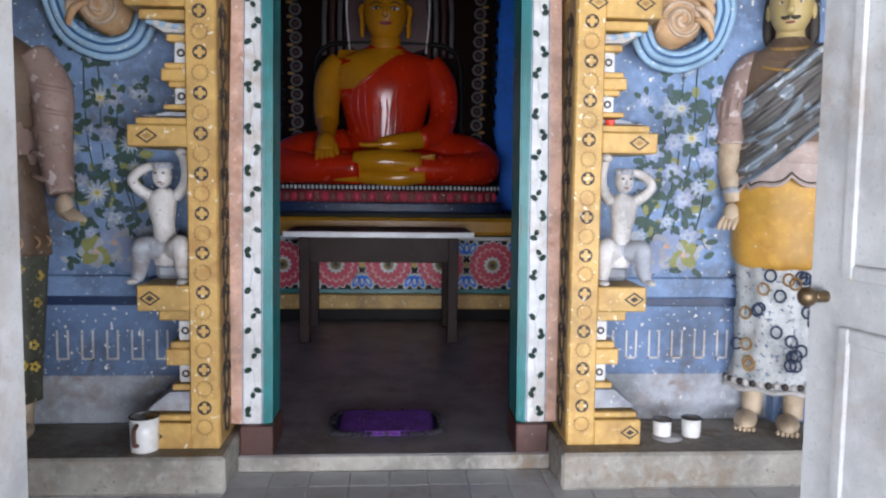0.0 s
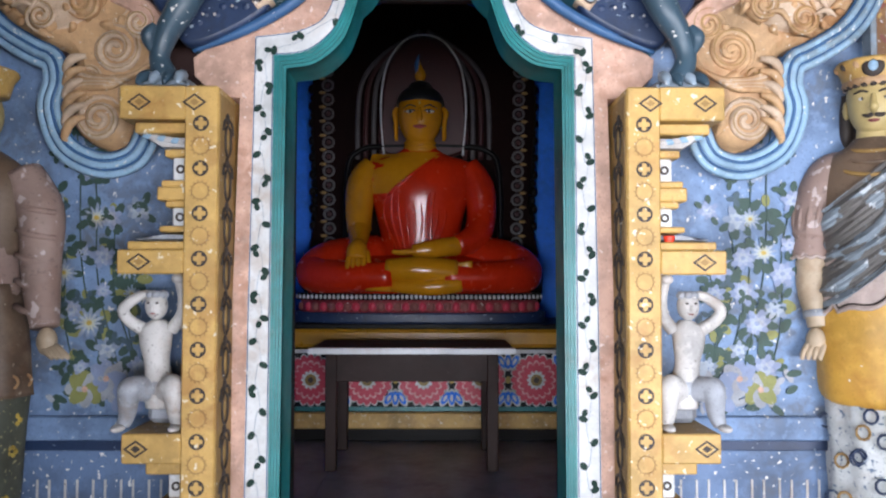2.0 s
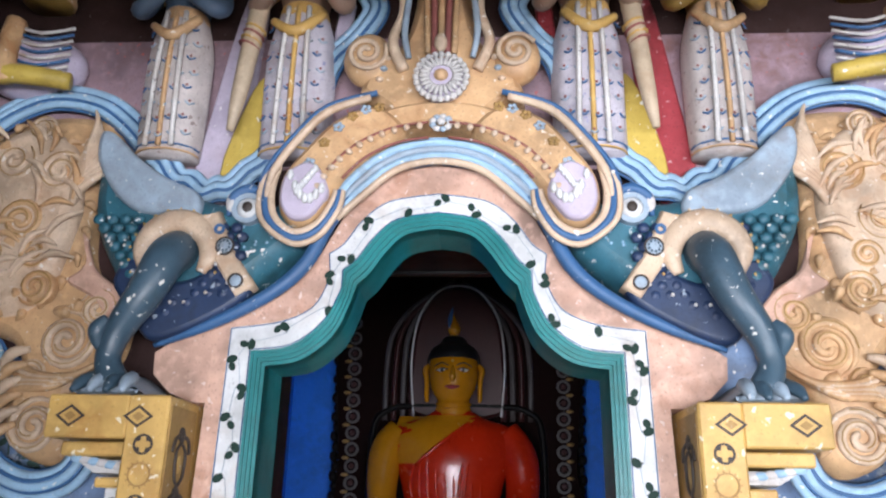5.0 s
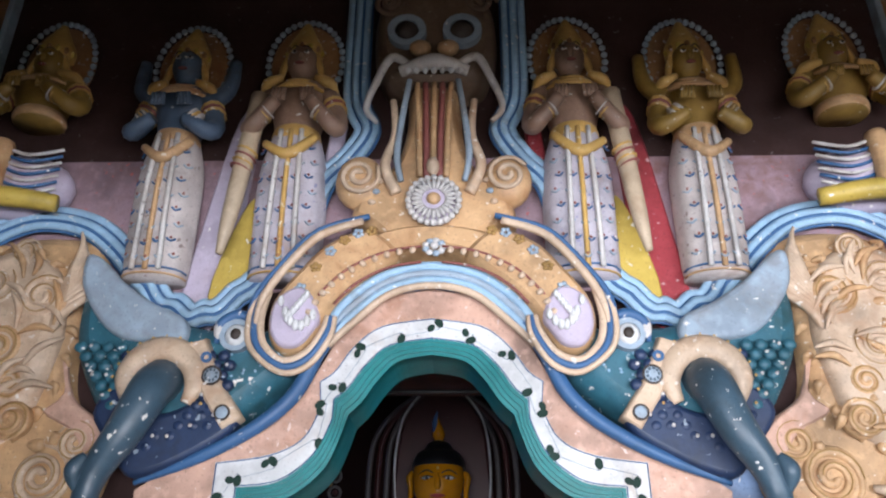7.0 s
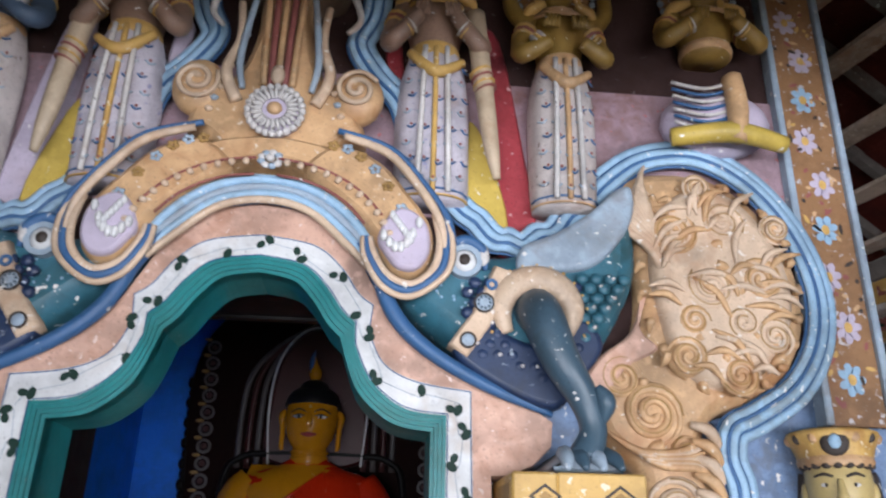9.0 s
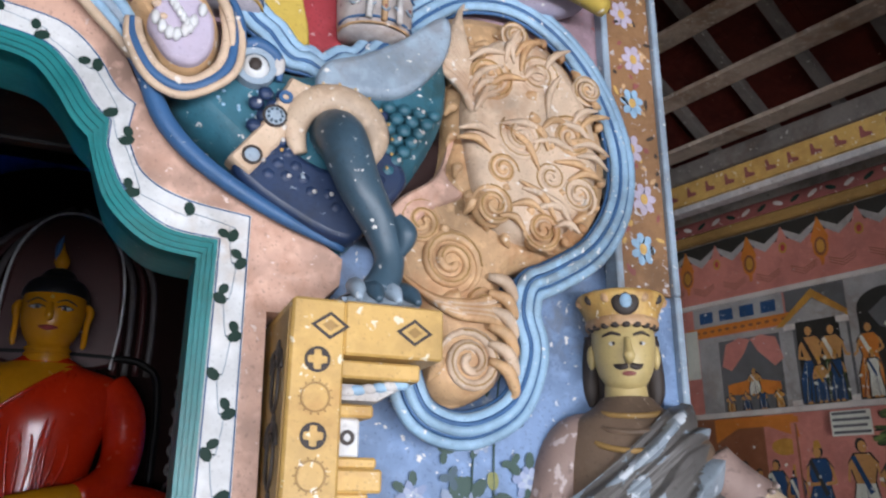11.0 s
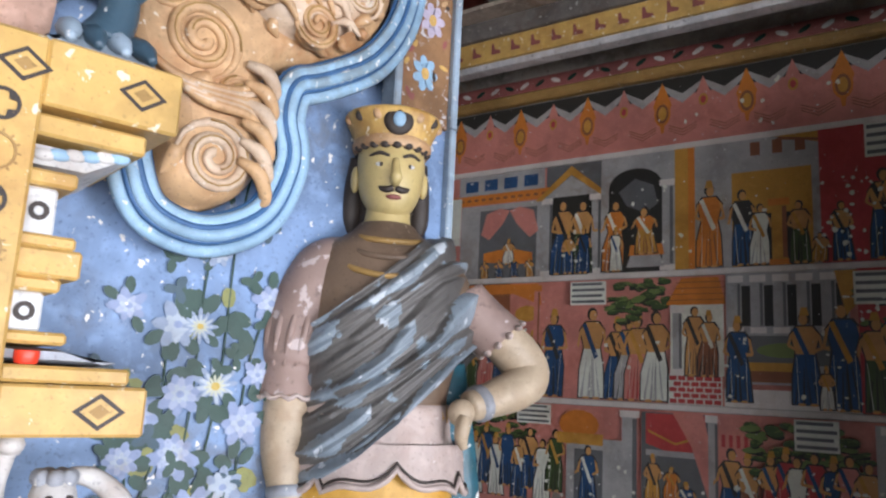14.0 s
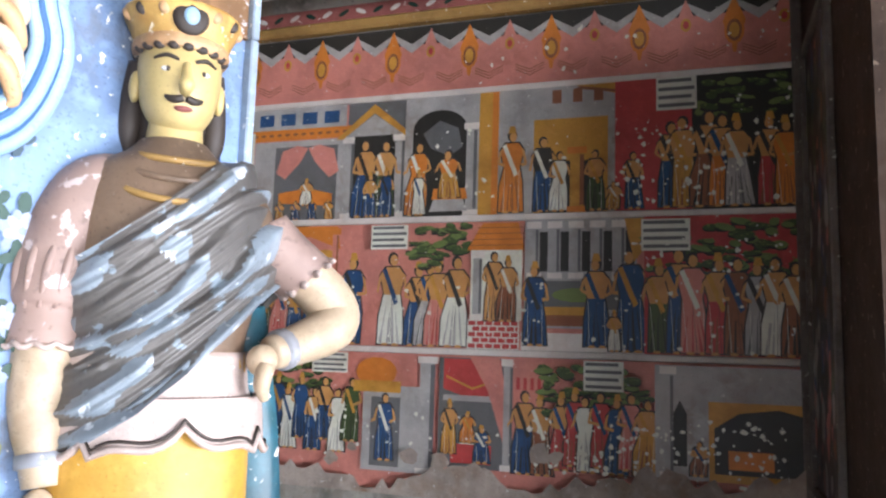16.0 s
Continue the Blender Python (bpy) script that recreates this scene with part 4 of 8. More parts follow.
def second_attendant():
    """The figure across the doorway: long sleeves, dark printed skirt."""
    s = Shape()
    x, y = -1.62, -0.02
    for k in (-1, 1):
        fx = x + k * 0.085
        s.ball((fx + 0.02, y - 0.09, LEDGE + 0.035), (0.05, 0.115, 0.036), SKIN)
        for j in range(5):
            s.ball((fx - 0.015 + 0.018 * j, y - 0.19, LEDGE + 0.016), (0.010, 0.02, 0.013), SKIN, 8, 6)
        s.tube([(fx, y, LEDGE + 0.04), (fx, y, 0.42)], [0.044, 0.058], SKIN, 12)
    s.loft([(0.30, x, y, 0.16, 0.12), (0.45, x, y, 0.165, 0.125), (0.70, x, y, 0.185, 0.14), (0.93, x, y, 0.20, 0.15)], MOSS, 44, 5, 8, 0.04)
    rng = random.Random(5)
    for i in range(26):
        a, z = rng.uniform(math.pi * 1.03, math.pi * 1.97), rng.uniform(0.40, 0.88)
        for j in range(5):
            t = j * 2 * math.pi / 5
            s.ball((x + 0.185 * math.cos(a) + 0.014 * math.cos(t), y + 0.14 * math.sin(a) - 0.006, z + 0.014 * math.sin(t)), (0.009, 0.006, 0.009), YELLOW, 6, 5)
    s.loft([(0.90, x, y, 0.215, 0.155), (1.0, x, y, 0.205, 0.15), (1.15, x, y, 0.19, 0.145), (1.3, x, y, 0.18, 0.14)], BROWN_CLOTH, 40, 4, 9, 0.025)
    for i in range(9):
        a = math.pi * (1.0 + i / 8)
        s.ring(x + 0.2 * math.cos(a), 0.955, y + 0.155 * math.sin(a), 0.018, 0.026, TAN, 12, 0.006)
    s.loft([(1.26, x, y, 0.182, 0.145), (1.34, x, y, 0.182, 0.145), (1.44, x, y, 0.185, 0.14)], SLEEVE, 32, 4, 6, 0.02)
    s.loft([(1.40, x, y, 0.185, 0.14), (1.52, x, y, 0.205, 0.142), (1.64, x, y, 0.215, 0.135), (1.72, x, y, 0.17, 0.11), (1.79, x, y, 0.07, 0.07)], BROWN_CLOTH, 36)
    s.tube([(x + 0.17, y, 1.69), (x + 0.245, y - 0.01, 1.56), (x + 0.255, y - 0.02, 1.40), (x + 0.275, y - 0.045, 1.25), (x + 0.30, y - 0.07, 1.15)], [0.075, 0.08, 0.07, 0.06, 0.048], SLEEVE, 16)
    for j in range(5):
        s.tube([(x + 0.185, y - 0.05, 1.58 - 0.09 * j), (x + 0.25, y - 0.09, 1.56 - 0.09 * j), (x + 0.32, y - 0.05, 1.55 - 0.09 * j)], 0.012, SLEEVE, 6, 3)
    s.ball((x + 0.315, y - 0.085, 1.10), (0.035, 0.03, 0.05), SKIN)
    for j in range(4):
        s.tube([(x + 0.30 + 0.016 * j, y - 0.09, 1.085), (x + 0.335 + 0.018 * j, y - 0.115, 1.06), (x + 0.355 + 0.018 * j, y - 0.12, 1.045)], [0.012, 0.011, 0.008], SKIN, 7)
    s.tube([(x - 0.17, y, 1.69), (x - 0.25, y, 1.56), (x - 0.30, y, 1.42), (x - 0.2, y - 0.12, 1.34)], [0.075, 0.08, 0.07, 0.05], SLEEVE, 14)
    s.tube([(x, y, 1.76), (x, y, 1.86)], [0.066, 0.058], FACE, 14)
    s.ball((x, y - 0.01, 1.91), (0.094, 0.098, 0.115), FACE, 20, 14)
    s.loft([(1.98, x, y, 0.105, 0.105), (2.03, x, y, 0.12, 0.115), (2.07, x, y, 0.138, 0.125), (2.09, x, y, 0.05, 0.05)], OCHRE, 24)
    return s


thing("attendant_statue", second_attendant(), "painted plaster attendant in mauve long sleeves and dark printed skirt", "statue", group="attendant statues")


# ---- seated image on its altar ----
def seated_image():
    s = Shape()
    x, y, z = -0.095, 3.5, 1.20
    # crossed legs
    s.loft([(z, x, y, 0.96, 0.36), (z + 0.06, x, y, 0.985, 0.38), (z + 0.15, x, y, 0.97, 0.37), (z + 0.25, x, y + 0.02, 0.86, 0.33), (z + 0.30, x, y + 0.05, 0.6, 0.27)], ROBE, 44)
    for k in (-1, 1):
        s.tube([(x + k * 0.35, y + 0.05, z + 0.30), (x + k * 0.72, y - 0.1, z + 0.24), (x + k * 0.88, y - 0.2, z + 0.16), (x + k * 0.70, y - 0.34, z + 0.13), (x + k * 0.2, y - 0.42, z + 0.13)], [0.18, 0.19, 0.155, 0.13, 0.11], ROBE, 18)
    s.tube([(x + 0.30, y - 0.42, z + 0.16), (x, y - 0.46, z + 0.185), (x - 0.25, y - 0.43, z + 0.18)], [0.10, 0.10, 0.085], GOLD, 14)
    s.tube([(x - 0.22, y - 0.45, z + 0.06), (x + 0.10, y - 0.48, z + 0.055), (x + 0.34, y - 0.46, z + 0.075)], [0.045, 0.07, 0.06], GOLD, 14)
    s.tube([(x - 0.42, y - 0.44, z + 0.05), (x - 0.22, y - 0.46, z + 0.055)], [0.028, 0.042], GOLD, 12)
    for j in range(5):
        s.tube([(x + 0.3 + 0.015 * j, y - 0.47, z + 0.22 - 0.02 * j), (x + 0.43, y - 0.47, z + 0.24 - 0.016 * j)], 0.014, GOLD, 7)
    # trunk
    t = [(z + 0.24, x, y + 0.08, 0.36, 0.26), (z + 0.42, x, y + 0.06, 0.34, 0.24), (z + 0.62, x, y + 0.04, 0.375, 0.235), (z + 0.82, x, y + 0.03, 0.435, 0.24), (z + 0.98, x, y + 0.04, 0.49, 0.225), (z + 1.075, x, y + 0.05, 0.44, 0.19), (z + 1.14, x, y + 0.06, 0.24, 0.15), (z + 1.20, x, y + 0.05, 0.125, 0.115)]
    s.loft(t, ROBE, 44)
    # bare shoulder and chest: a sheet just over the trunk
    vs, fs, n = [], [], 10
    for i in range(n + 1):
        for j in range(n + 1):
            u, v = i / n, j / n
            zz = z + 0.80 + 0.345 * v
            right = x - 0.24 + 0.46 * v ** 1.1
            left = x - 0.46 + 0.12 * max(0, v - 0.6)
            px = left + (right - left) * u
            vs.append((px, surface(t, px, zz) - 0.008, zz))
    fs = [(i * (n + 1) + j, (i + 1) * (n + 1) + j, (i + 1) * (n + 1) + j + 1, i * (n + 1) + j + 1) for i in range(n) for j in range(n)]
    s.add(vs, fs, GOLD)
    s.tube([(x - 0.265 + 0.46 * v ** 1.1, surface(t, x - 0.24 + 0.46 * v ** 1.1, z + 0.79 + 0.35 * v) - 0.008, z + 0.785 + 0.35 * v) for v in [i / 6 for i in range(7)]], 0.013, ROBE, 8, 2)
    # robe folds
    for k in range(9):
        v = k / 8
        x0 = x - 0.28 + 0.42 * v
        s.tube([(x0, surface(t, x0, z + 0.80 + 0.26 * v) - 0.004, z + 0.80 + 0.26 * v), (x0 - 0.02 + 0.1 * v, surface(t, x0 - 0.02 + 0.1 * v, z + 0.6) - 0.003, z + 0.60), (x + (x0 - x) * 0.6, surface(t, x + (x0 - x) * 0.6, z + 0.3) - 0.004, z + 0.30)], [0.006, 0.011, 0.006], ROBE, 6, 5)
    for dx in (0.05, 0.09):
        s.tube([(x + dx + 0.1, surface(t, x + dx + 0.1, z + 1.08) - 0.006, z + 1.08), (x + dx + 0.02, surface(t, x + dx, z + 0.7) - 0.006, z + 0.70), (x + dx, surface(t, x + dx, z + 0.3) - 0.008, z + 0.30)], 0.014, ROBE, 7, 5)
    # bare arm reaching down
    s.tube([(x - 0.40, y + 0.03, z + 1.03), (x - 0.50, y + 0.01, z + 0.90), (x - 0.525, y - 0.02, z + 0.68), (x - 0.515, y - 0.06, z + 0.50)], [0.115, 0.128, 0.118, 0.102], GOLD, 20)
    s.tube([(x - 0.515, y - 0.06, z + 0.52), (x - 0.505, y - 0.2, z + 0.42), (x - 0.50, y - 0.30, z + 0.36)], [0.10, 0.078, 0.062], GOLD, 18)
    s.tube([(x - 0.50, y - 0.30, z + 0.37), (x - 0.50, y - 0.38, z + 0.33), (x - 0.50, y - 0.42, z + 0.26)], [0.065, 0.085, 0.08], GOLD, 16, flat=0.6)
    for j in range(4):
        s.tube([(x - 0.56 + 0.04 * j, y - 0.43, z + 0.27), (x - 0.565 + 0.042 * j, y - 0.455, z + 0.18), (x - 0.565 + 0.043 * j, y - 0.45, z + 0.09 + 0.01 * abs(j - 1.5))], [0.024, 0.022, 0.015], GOLD, 10)
    s.tube([(x - 0.42, y - 0.38, z + 0.32), (x - 0.395, y - 0.43, z + 0.24)], [0.024, 0.016], GOLD, 10)
    # robed arm, hand in the lap
    s.tube([(x + 0.40, y + 0.03, z + 1.03), (x + 0.51, y + 0.01, z + 0.86), (x + 0.53, y - 0.02, z + 0.62), (x + 0.47, y - 0.12, z + 0.45), (x + 0.30, y - 0.28, z + 0.37)], [0.12, 0.135, 0.125, 0.115, 0.08], ROBE, 20)
    s.tube([(x + 0.32, y - 0.27, z + 0.375), (x + 0.12, y - 0.38, z + 0.345), (x - 0.05, y - 0.40, z + 0.325)], [0.075, 0.07, 0.05], GOLD, 14, flat=0.8)
    for j in range(4):
        s.tube([(x - 0.02, y - 0.36 - 0.03 * j, z + 0.325), (x - 0.14, y - 0.355 - 0.03 * j, z + 0.315), (x - 0.21, y - 0.35 - 0.03 * j, z + 0.322)], [0.024, 0.02, 0.014], GOLD, 8)
    # head
    hz = z + 1.44
    s.tube([(x, y + 0.04, z + 1.16), (x, y + 0.03, z + 1.28)], [0.14, 0.125], GOLD, 20)
    for j in range(2):
        s.tube([(x + 0.135 * math.cos(a), y + 0.035 + 0.135 * math.sin(a), z + 1.20 + 0.035 * j) for a in [math.pi * (1 + i / 10) for i in range(11)]], 0.008, GOLD, 6, 2)
    s.loft([(hz - 0.215, x, y - 0.03, 0.05, 0.06), (hz - 0.19, x, y - 0.02, 0.11, 0.11), (hz - 0.11, x, y, 0.165, 0.165), (hz, x, y, 0.19, 0.19), (hz + 0.10, x, y + 0.01, 0.192, 0.19), (hz + 0.17, x, y + 0.02, 0.17, 0.17)], GOLD, 28)
    s.loft([(hz + 0.115, x, y + 0.02, 0.206, 0.20), (hz + 0.16, x, y + 0.02, 0.198, 0.195), (hz + 0.215, x, y + 0.03, 0.165, 0.165), (hz + 0.245, x, y + 0.03, 0.115, 0.11), (hz + 0.29, x, y + 0.03, 0.085, 0.08), (hz + 0.315, x, y + 0.03, 0.03, 0.03)], HAIR, 26)
    s.loft([(hz - 0.06, x, y + 0.10, 0.198, 0.11), (hz + 0.10, x, y + 0.09, 0.208, 0.13), (hz + 0.17, x, y + 0.07, 0.19, 0.13)], HAIR, 22)
    s.tube([(x, y - 0.185, hz + 0.045), (x, y - 0.215, hz - 0.03), (x, y - 0.195, hz - 0.055)], [0.014, 0.026, 0.018], GOLD, 8)
    for k in (-1, 1):
        s.tube([(x + k * 0.03, y - 0.188, hz + 0.05), (x + k * 0.085, y - 0.172, hz + 0.072), (x + k * 0.145, y - 0.125, hz + 0.05)], [0.004, 0.006, 0.004], HAIR, 6)
        s.ball((x + k * 0.08, y - 0.168, hz + 0.018), (0.04, 0.016, 0.012), WHITE, 10, 6)
        s.ball((x + k * 0.08, y - 0.178, hz + 0.016), (0.016, 0.008, 0.011), HAIR, 8, 6)
        s.tube([(x + k * 0.035, y - 0.185, hz + 0.02), (x + k * 0.08, y - 0.182, hz + 0.032), (x + k * 0.128, y - 0.148, hz + 0.02)], 0.005, HAIR, 6)
        s.tube([(x + k * 0.195, y + 0.01, hz + 0.08), (x + k * 0.222, y, hz + 0.04), (x + k * 0.21, y, hz - 0.04), (x + k * 0.208, y - 0.01, hz - 0.16), (x + k * 0.20, y - 0.005, hz - 0.19)], [0.02, 0.026, 0.02, 0.018, 0.012], GOLD, 8)
    s.tube([(x - 0.055, y - 0.172, hz - 0.10), (x, y - 0.186, hz - 0.105), (x + 0.055, y - 0.172, hz - 0.10)], [0.006, 0.016, 0.006], CRIMSON, 8)
    s.ball((x, y - 0.19, hz + 0.085), 0.011, YELLOW, 8, 6)
    # flame on the crown of the head
    s.tube([(x, y + 0.03, hz + 0.30), (x, y + 0.02, hz + 0.36), (x - 0.01, y + 0.02, hz + 0.43), (x - 0.015, y + 0.02, hz + 0.50)], [0.022, 0.05, 0.026, 0.003], GOLD, 10)
    s.tube([(x - 0.03, y + 0.0, hz + 0.36), (x - 0.03, y, hz + 0.45), (x - 0.012, y, hz + 0.53)], [0.012, 0.02, 0.003], BLUELINE, 8)
    s.v = [(x + (vx - x) * 0.95, vy, vz) for vx, vy, vz in s.v]
    return s


thing("seated_statue", seated_image(), "glossy seated statue in an orange robe with golden skin", "statue")


def altar():
    top = thing("altar", None, "painted altar with lotus frieze and yellow mouldings", "altar")
    y = 3.15
    # black base stands in for the shadow below the yellow moulding
    a = Shape(); a.box(-1.44, 1.44, y + 0.04, 4.09, STEP, 0.16, BLACK, 0.004); part("plinth", a, top, "set-back base, black in place of the shadow under the altar")
    a = Shape(); a.box(-1.44, 1.44, y - 0.02, 4.09, 0.165, 0.29, OCHRE, 0.012); part("lower_moulding", a, top, "worn yellow moulding")
    a = Shape(); a.box(-1.44, 1.44, y + 0.02, 4.09, 0.29, 0.77, BLACK, 0.003)
    a.box(-1.44, 1.44, y + 0.012, y + 0.022, 0.295, 0.33, TEAL, 0.002); a.box(-1.44, 1.44, y + 0.012, y + 0.022, 0.74, 0.77, WHITE, 0.002)
    part("frieze_ground", a, top)
    for i in range(7):
        cx = -1.36 + 0.435 * i
        a = Shape()
        for r, n, mat, dy in ((0.205, 20, WHITE, 0.0), (0.195, 20, MAGENTA, 0.002), (0.15, 16, ROSEPALE, 0.004), (0.135, 16, MAGENTA, 0.006), (0.075, 12, WHITE, 0.008)):
            for j in range(n):
                t = 2 * math.pi * j / n
                a.disc(cx + r * 0.72 * math.cos(t), 0.535 + r * 0.72 * math.sin(t), y + 0.018 - dy - 0.0003 * (j % 2), r * 0.30, r * 0.17, mat, 9, t)
            a.disc(cx, 0.535, y + 0.0175 - dy, r * 0.8, r * 0.8, mat, 20)
        a.disc(cx, 0.535, y + 0.006, 0.045, 0.045, OLIVE, 16)
        a.disc(cx, 0.535, y + 0.005, 0.022, 0.022, UMBER, 12)
        part("lotus", a, top, "pink painted lotus medallion")
        a = Shape()
        for k in (-1, 1):
            for j, (mat, w) in enumerate(((WHITE, 0.075), (AZURE, 0.055), (WHITE, 0.028))):
                for dx, rot in ((0, 1.57), (-0.05, 2.1), (0.05, 1.04)):
                    a.disc(cx + 0.2175 + dx, 0.535 + k * 0.14, y + 0.016 - 0.001 * j, w, w * 0.45, mat, 10, k * rot)
        a.disc(cx + 0.2175, 0.535, y + 0.014, 0.02, 0.03, YELLOW, 10)
        part("leaf_spray", a, top, "white and blue leaf spray")
    a = Shape(); a.box(-1.44, 1.44, y - 0.03, 4.09, 0.785, 0.93, YELLOW_DEEP, 0.03); part("upper_moulding", a, top, "glossy yellow moulding")
    a = Shape(); a.box(-1.44, 1.44, y - 0.05, 4.09, 0.93, 0.97, BLACK, 0.006); part("ledge", a, top, "black ledge")
    return top


MAGENTA = paint("pink_lotus_paint", (0.55, 0.03, 0.07), 0.45, 0.1, 0.2)
ROSEPALE = paint("pale_lotus_paint", (0.70, 0.35, 0.36), 0.45, 0.1, 0.2)
YELLOW_DEEP = paint("yellow_moulding_gloss", (0.55, 0.27, 0.02), 0.3, 0.1, 0.3)
altar()
seat = thing("statue_seat", None, "low seat with a beaded white rim and pink petals", "pedestal")
for z0, z1, r, mat, nm in ((0.97, 1.055, 1.02, NAVY, "blue_base"), (1.055, 1.15, 0.96, CRIMSON, "petal_band"), (1.15, 1.20, 0.99, BLACK, "rim")):
    a = Shape()
    a.loft([(z0, -0.095, 3.52, r, 0.42), ((z0 + z1) / 2, -0.095, 3.52, r, 0.42), (z1, -0.095, 3.52, r, 0.42)], mat, 60, 2, power=3.2)
    part(nm, a, seat)
a = Shape()
for i in range(56):
    px = -0.095 + 0.97 * (-1 + 2 * i / 55)
    py = 3.52 - 0.42 * (1 - abs((px + 0.095) / 0.99) ** 3.2) ** (1 / 3.2)
    a.ball((px, py - 0.004, 1.175), (0.013, 0.012, 0.018), WHITE, 7, 5)
tagged(part("bead_row", a, seat, "white beads"), kind="stuff")
a = Shape()
for i in range(30):
    px = -0.095 + 0.93 * (-1 + 2 * i / 29)
    py = 3.52 - 0.42 * (1 - abs((px + 0.095) / 0.96) ** 3.2) ** (1 / 3.2)
    a.ball((px, py - 0.004, 1.10), (0.03, 0.015, 0.035), MAGENTA if i % 2 else ROSE, 8, 6)
tagged(part("petal_row", a, seat, "dull pink petals"), kind="stuff")


def throne():
    top = thing("throne_back", None, "dark throne back with scrolled side bands and a halo", "throne")
    x, y = -0.075, 3.86
    a = Shape()
    o = [(x - 0.92, 0.97), (x - 0.94, 2.0), (x - 1.0, 2.9), (x - 0.86, 3.42), (x - 0.45, 3.72), (x, 3.80), (x + 0.45, 3.72), (x + 0.86, 3.42), (x + 1.0, 2.9), (x + 0.94, 2.0), (x + 0.92, 0.97)]
    a.slab(o, y + 0.2, 0.2, THRONE, 0.03, back=0.02)
    part("panel", a, top)
    for k in (-1, 1):
        a = Shape()
        for i in range(17):
            z = 1.25 + 0.125 * i
            cx = x + k * (0.80 + 0.02 * (z - 1.2))
            a.ring(cx, z, y, 0.035, 0.055, GREYISH, 14, 0.01)
            a.ball((cx, y - 0.004, z), (0.022, 0.01, 0.022), MEDAL, 8, 6)
            a.ball((cx + 0.05 * k, y - 0.004, z + 0.06), (0.03, 0.01, 0.014), OCHRE_DARK, 8, 6)
        part("scroll_band", a, top, "grey and rust scroll band")
        a = Shape()
        for i in range(26):
            z = 1.1 + 0.075 * i
            a.ball((x + k * (0.93 + 0.035 * (z - 1.0) / 2 + 0.015 * (i % 2)), y + 0.05, z), (0.035, 0.05, 0.045), BLACK, 8, 6)
        part("scalloped_edge", a, top, "black scalloped edge")
        for dx, mat in ((0.36, MEDAL), (0.43, GREYISH), (0.50, MEDAL), (0.57, GREYISH)):
            a = Shape()
            a.tube([(x + k * dx, y - 0.005, 2.35), (x + k * dx, y - 0.01, 2.75), (x + k * dx * 0.92, y - 0.01, 3.05), (x + k * dx * 0.6, y - 0.005, 3.28), (x + k * dx * 0.05, y, 3.34 + dx * 0.25)], 0.02, mat, 8, 5, 0.5)
            part("stripe", a, top)
    a = Shape()
    a.slab([(x - 0.33, 2.40), (x - 0.36, 2.8), (x - 0.31, 3.15), (x - 0.17, 3.36), (x, 3.42), (x + 0.17, 3.36), (x + 0.31, 3.15), (x + 0.36, 2.8), (x + 0.33, 2.40)], y - 0.01, 0.04, MEDAL, 0.02, back=0.02)
    part("halo", a, top, "dark red halo")
    a = Shape()
    a.tube([(x - 0.34, y - 0.045, 2.38), (x - 0.37, y - 0.045, 2.8), (x - 0.32, y - 0.045, 3.16), (x - 0.175, y - 0.045, 3.375), (x, y - 0.045, 3.435), (x + 0.175, y - 0.045, 3.375), (x + 0.32, y - 0.045, 3.16), (x + 0.37, y - 0.045, 2.8), (x + 0.34, y - 0.045, 2.38)], 0.009, WHITE, 7)
    part("halo_rim", a, top, "thin white rim")
    a = Shape()
    a.tube([(x - 0.66, y - 0.03, 1.2), (x - 0.66, y - 0.03, 2.2), (x - 0.55, y - 0.03, 2.42), (x - 0.3, y - 0.03, 2.46), (x + 0.3, y - 0.03, 2.46), (x + 0.55, y - 0.03, 2.42), (x + 0.66, y - 0.03, 2.2), (x + 0.66, y - 0.03, 1.2)], 0.025, BLACK, 8)
    part("shoulder_rail", a, top, "black rail")
    return top


GREYISH = paint("grey_band_paint", (0.09, 0.08, 0.08), 0.5, 0.15, 0.4)
throne()


def offering_table():
    top = thing("offering_table", None, "dark wooden offering table with a pale metal edge before the altar", "table")
    x0, x1, y0, y1, h = -0.79, 0.56, 2.22, 2.95, 0.86
    a = Shape(); a.box(x0, x1, y0, y1, h - 0.03, h, WOOD, 0.006); part("tabletop", a, top)
    a = Shape(); a.box(x0, x1, y0 - 0.006, y0 - 0.0005, h - 0.034, h + 0.002, TIN, 0.002)
    a.box(x0, x1, y0 - 0.004, y0 + 0.06, h + 0.0005, h + 0.004, TIN, 0.001)
    part("edge_strip", a, top, "pale metal edge strip")
    a = Shape(); a.box(x0 + 0.12, x1 - 0.12, y0 + 0.03, y0 + 0.055, h - 0.215, h - 0.03, WOOD, 0.004); part("apron", a, top)
    a = Shape(); a.box(x0 + 0.12, x1 - 0.12, y1 - 0.085, y1 - 0.06, h - 0.215, h - 0.03, WOOD, 0.004); part("apron", a, top)
    for lx in (x0 + 0.11, x1 - 0.185):
        for ly in (y0 + 0.02, y1 - 0.09):
            a = Shape(); a.box(lx, lx + 0.075, ly, ly + 0.07, STEP, h - 0.03, WOOD, 0.006); part("leg", a, top)


TIN = paint("pale_metal_strip", (0.75, 0.76, 0.78), 0.35, 0.1, 0.3, chip=(0.3, 0.25, 0.2))
offering_table()


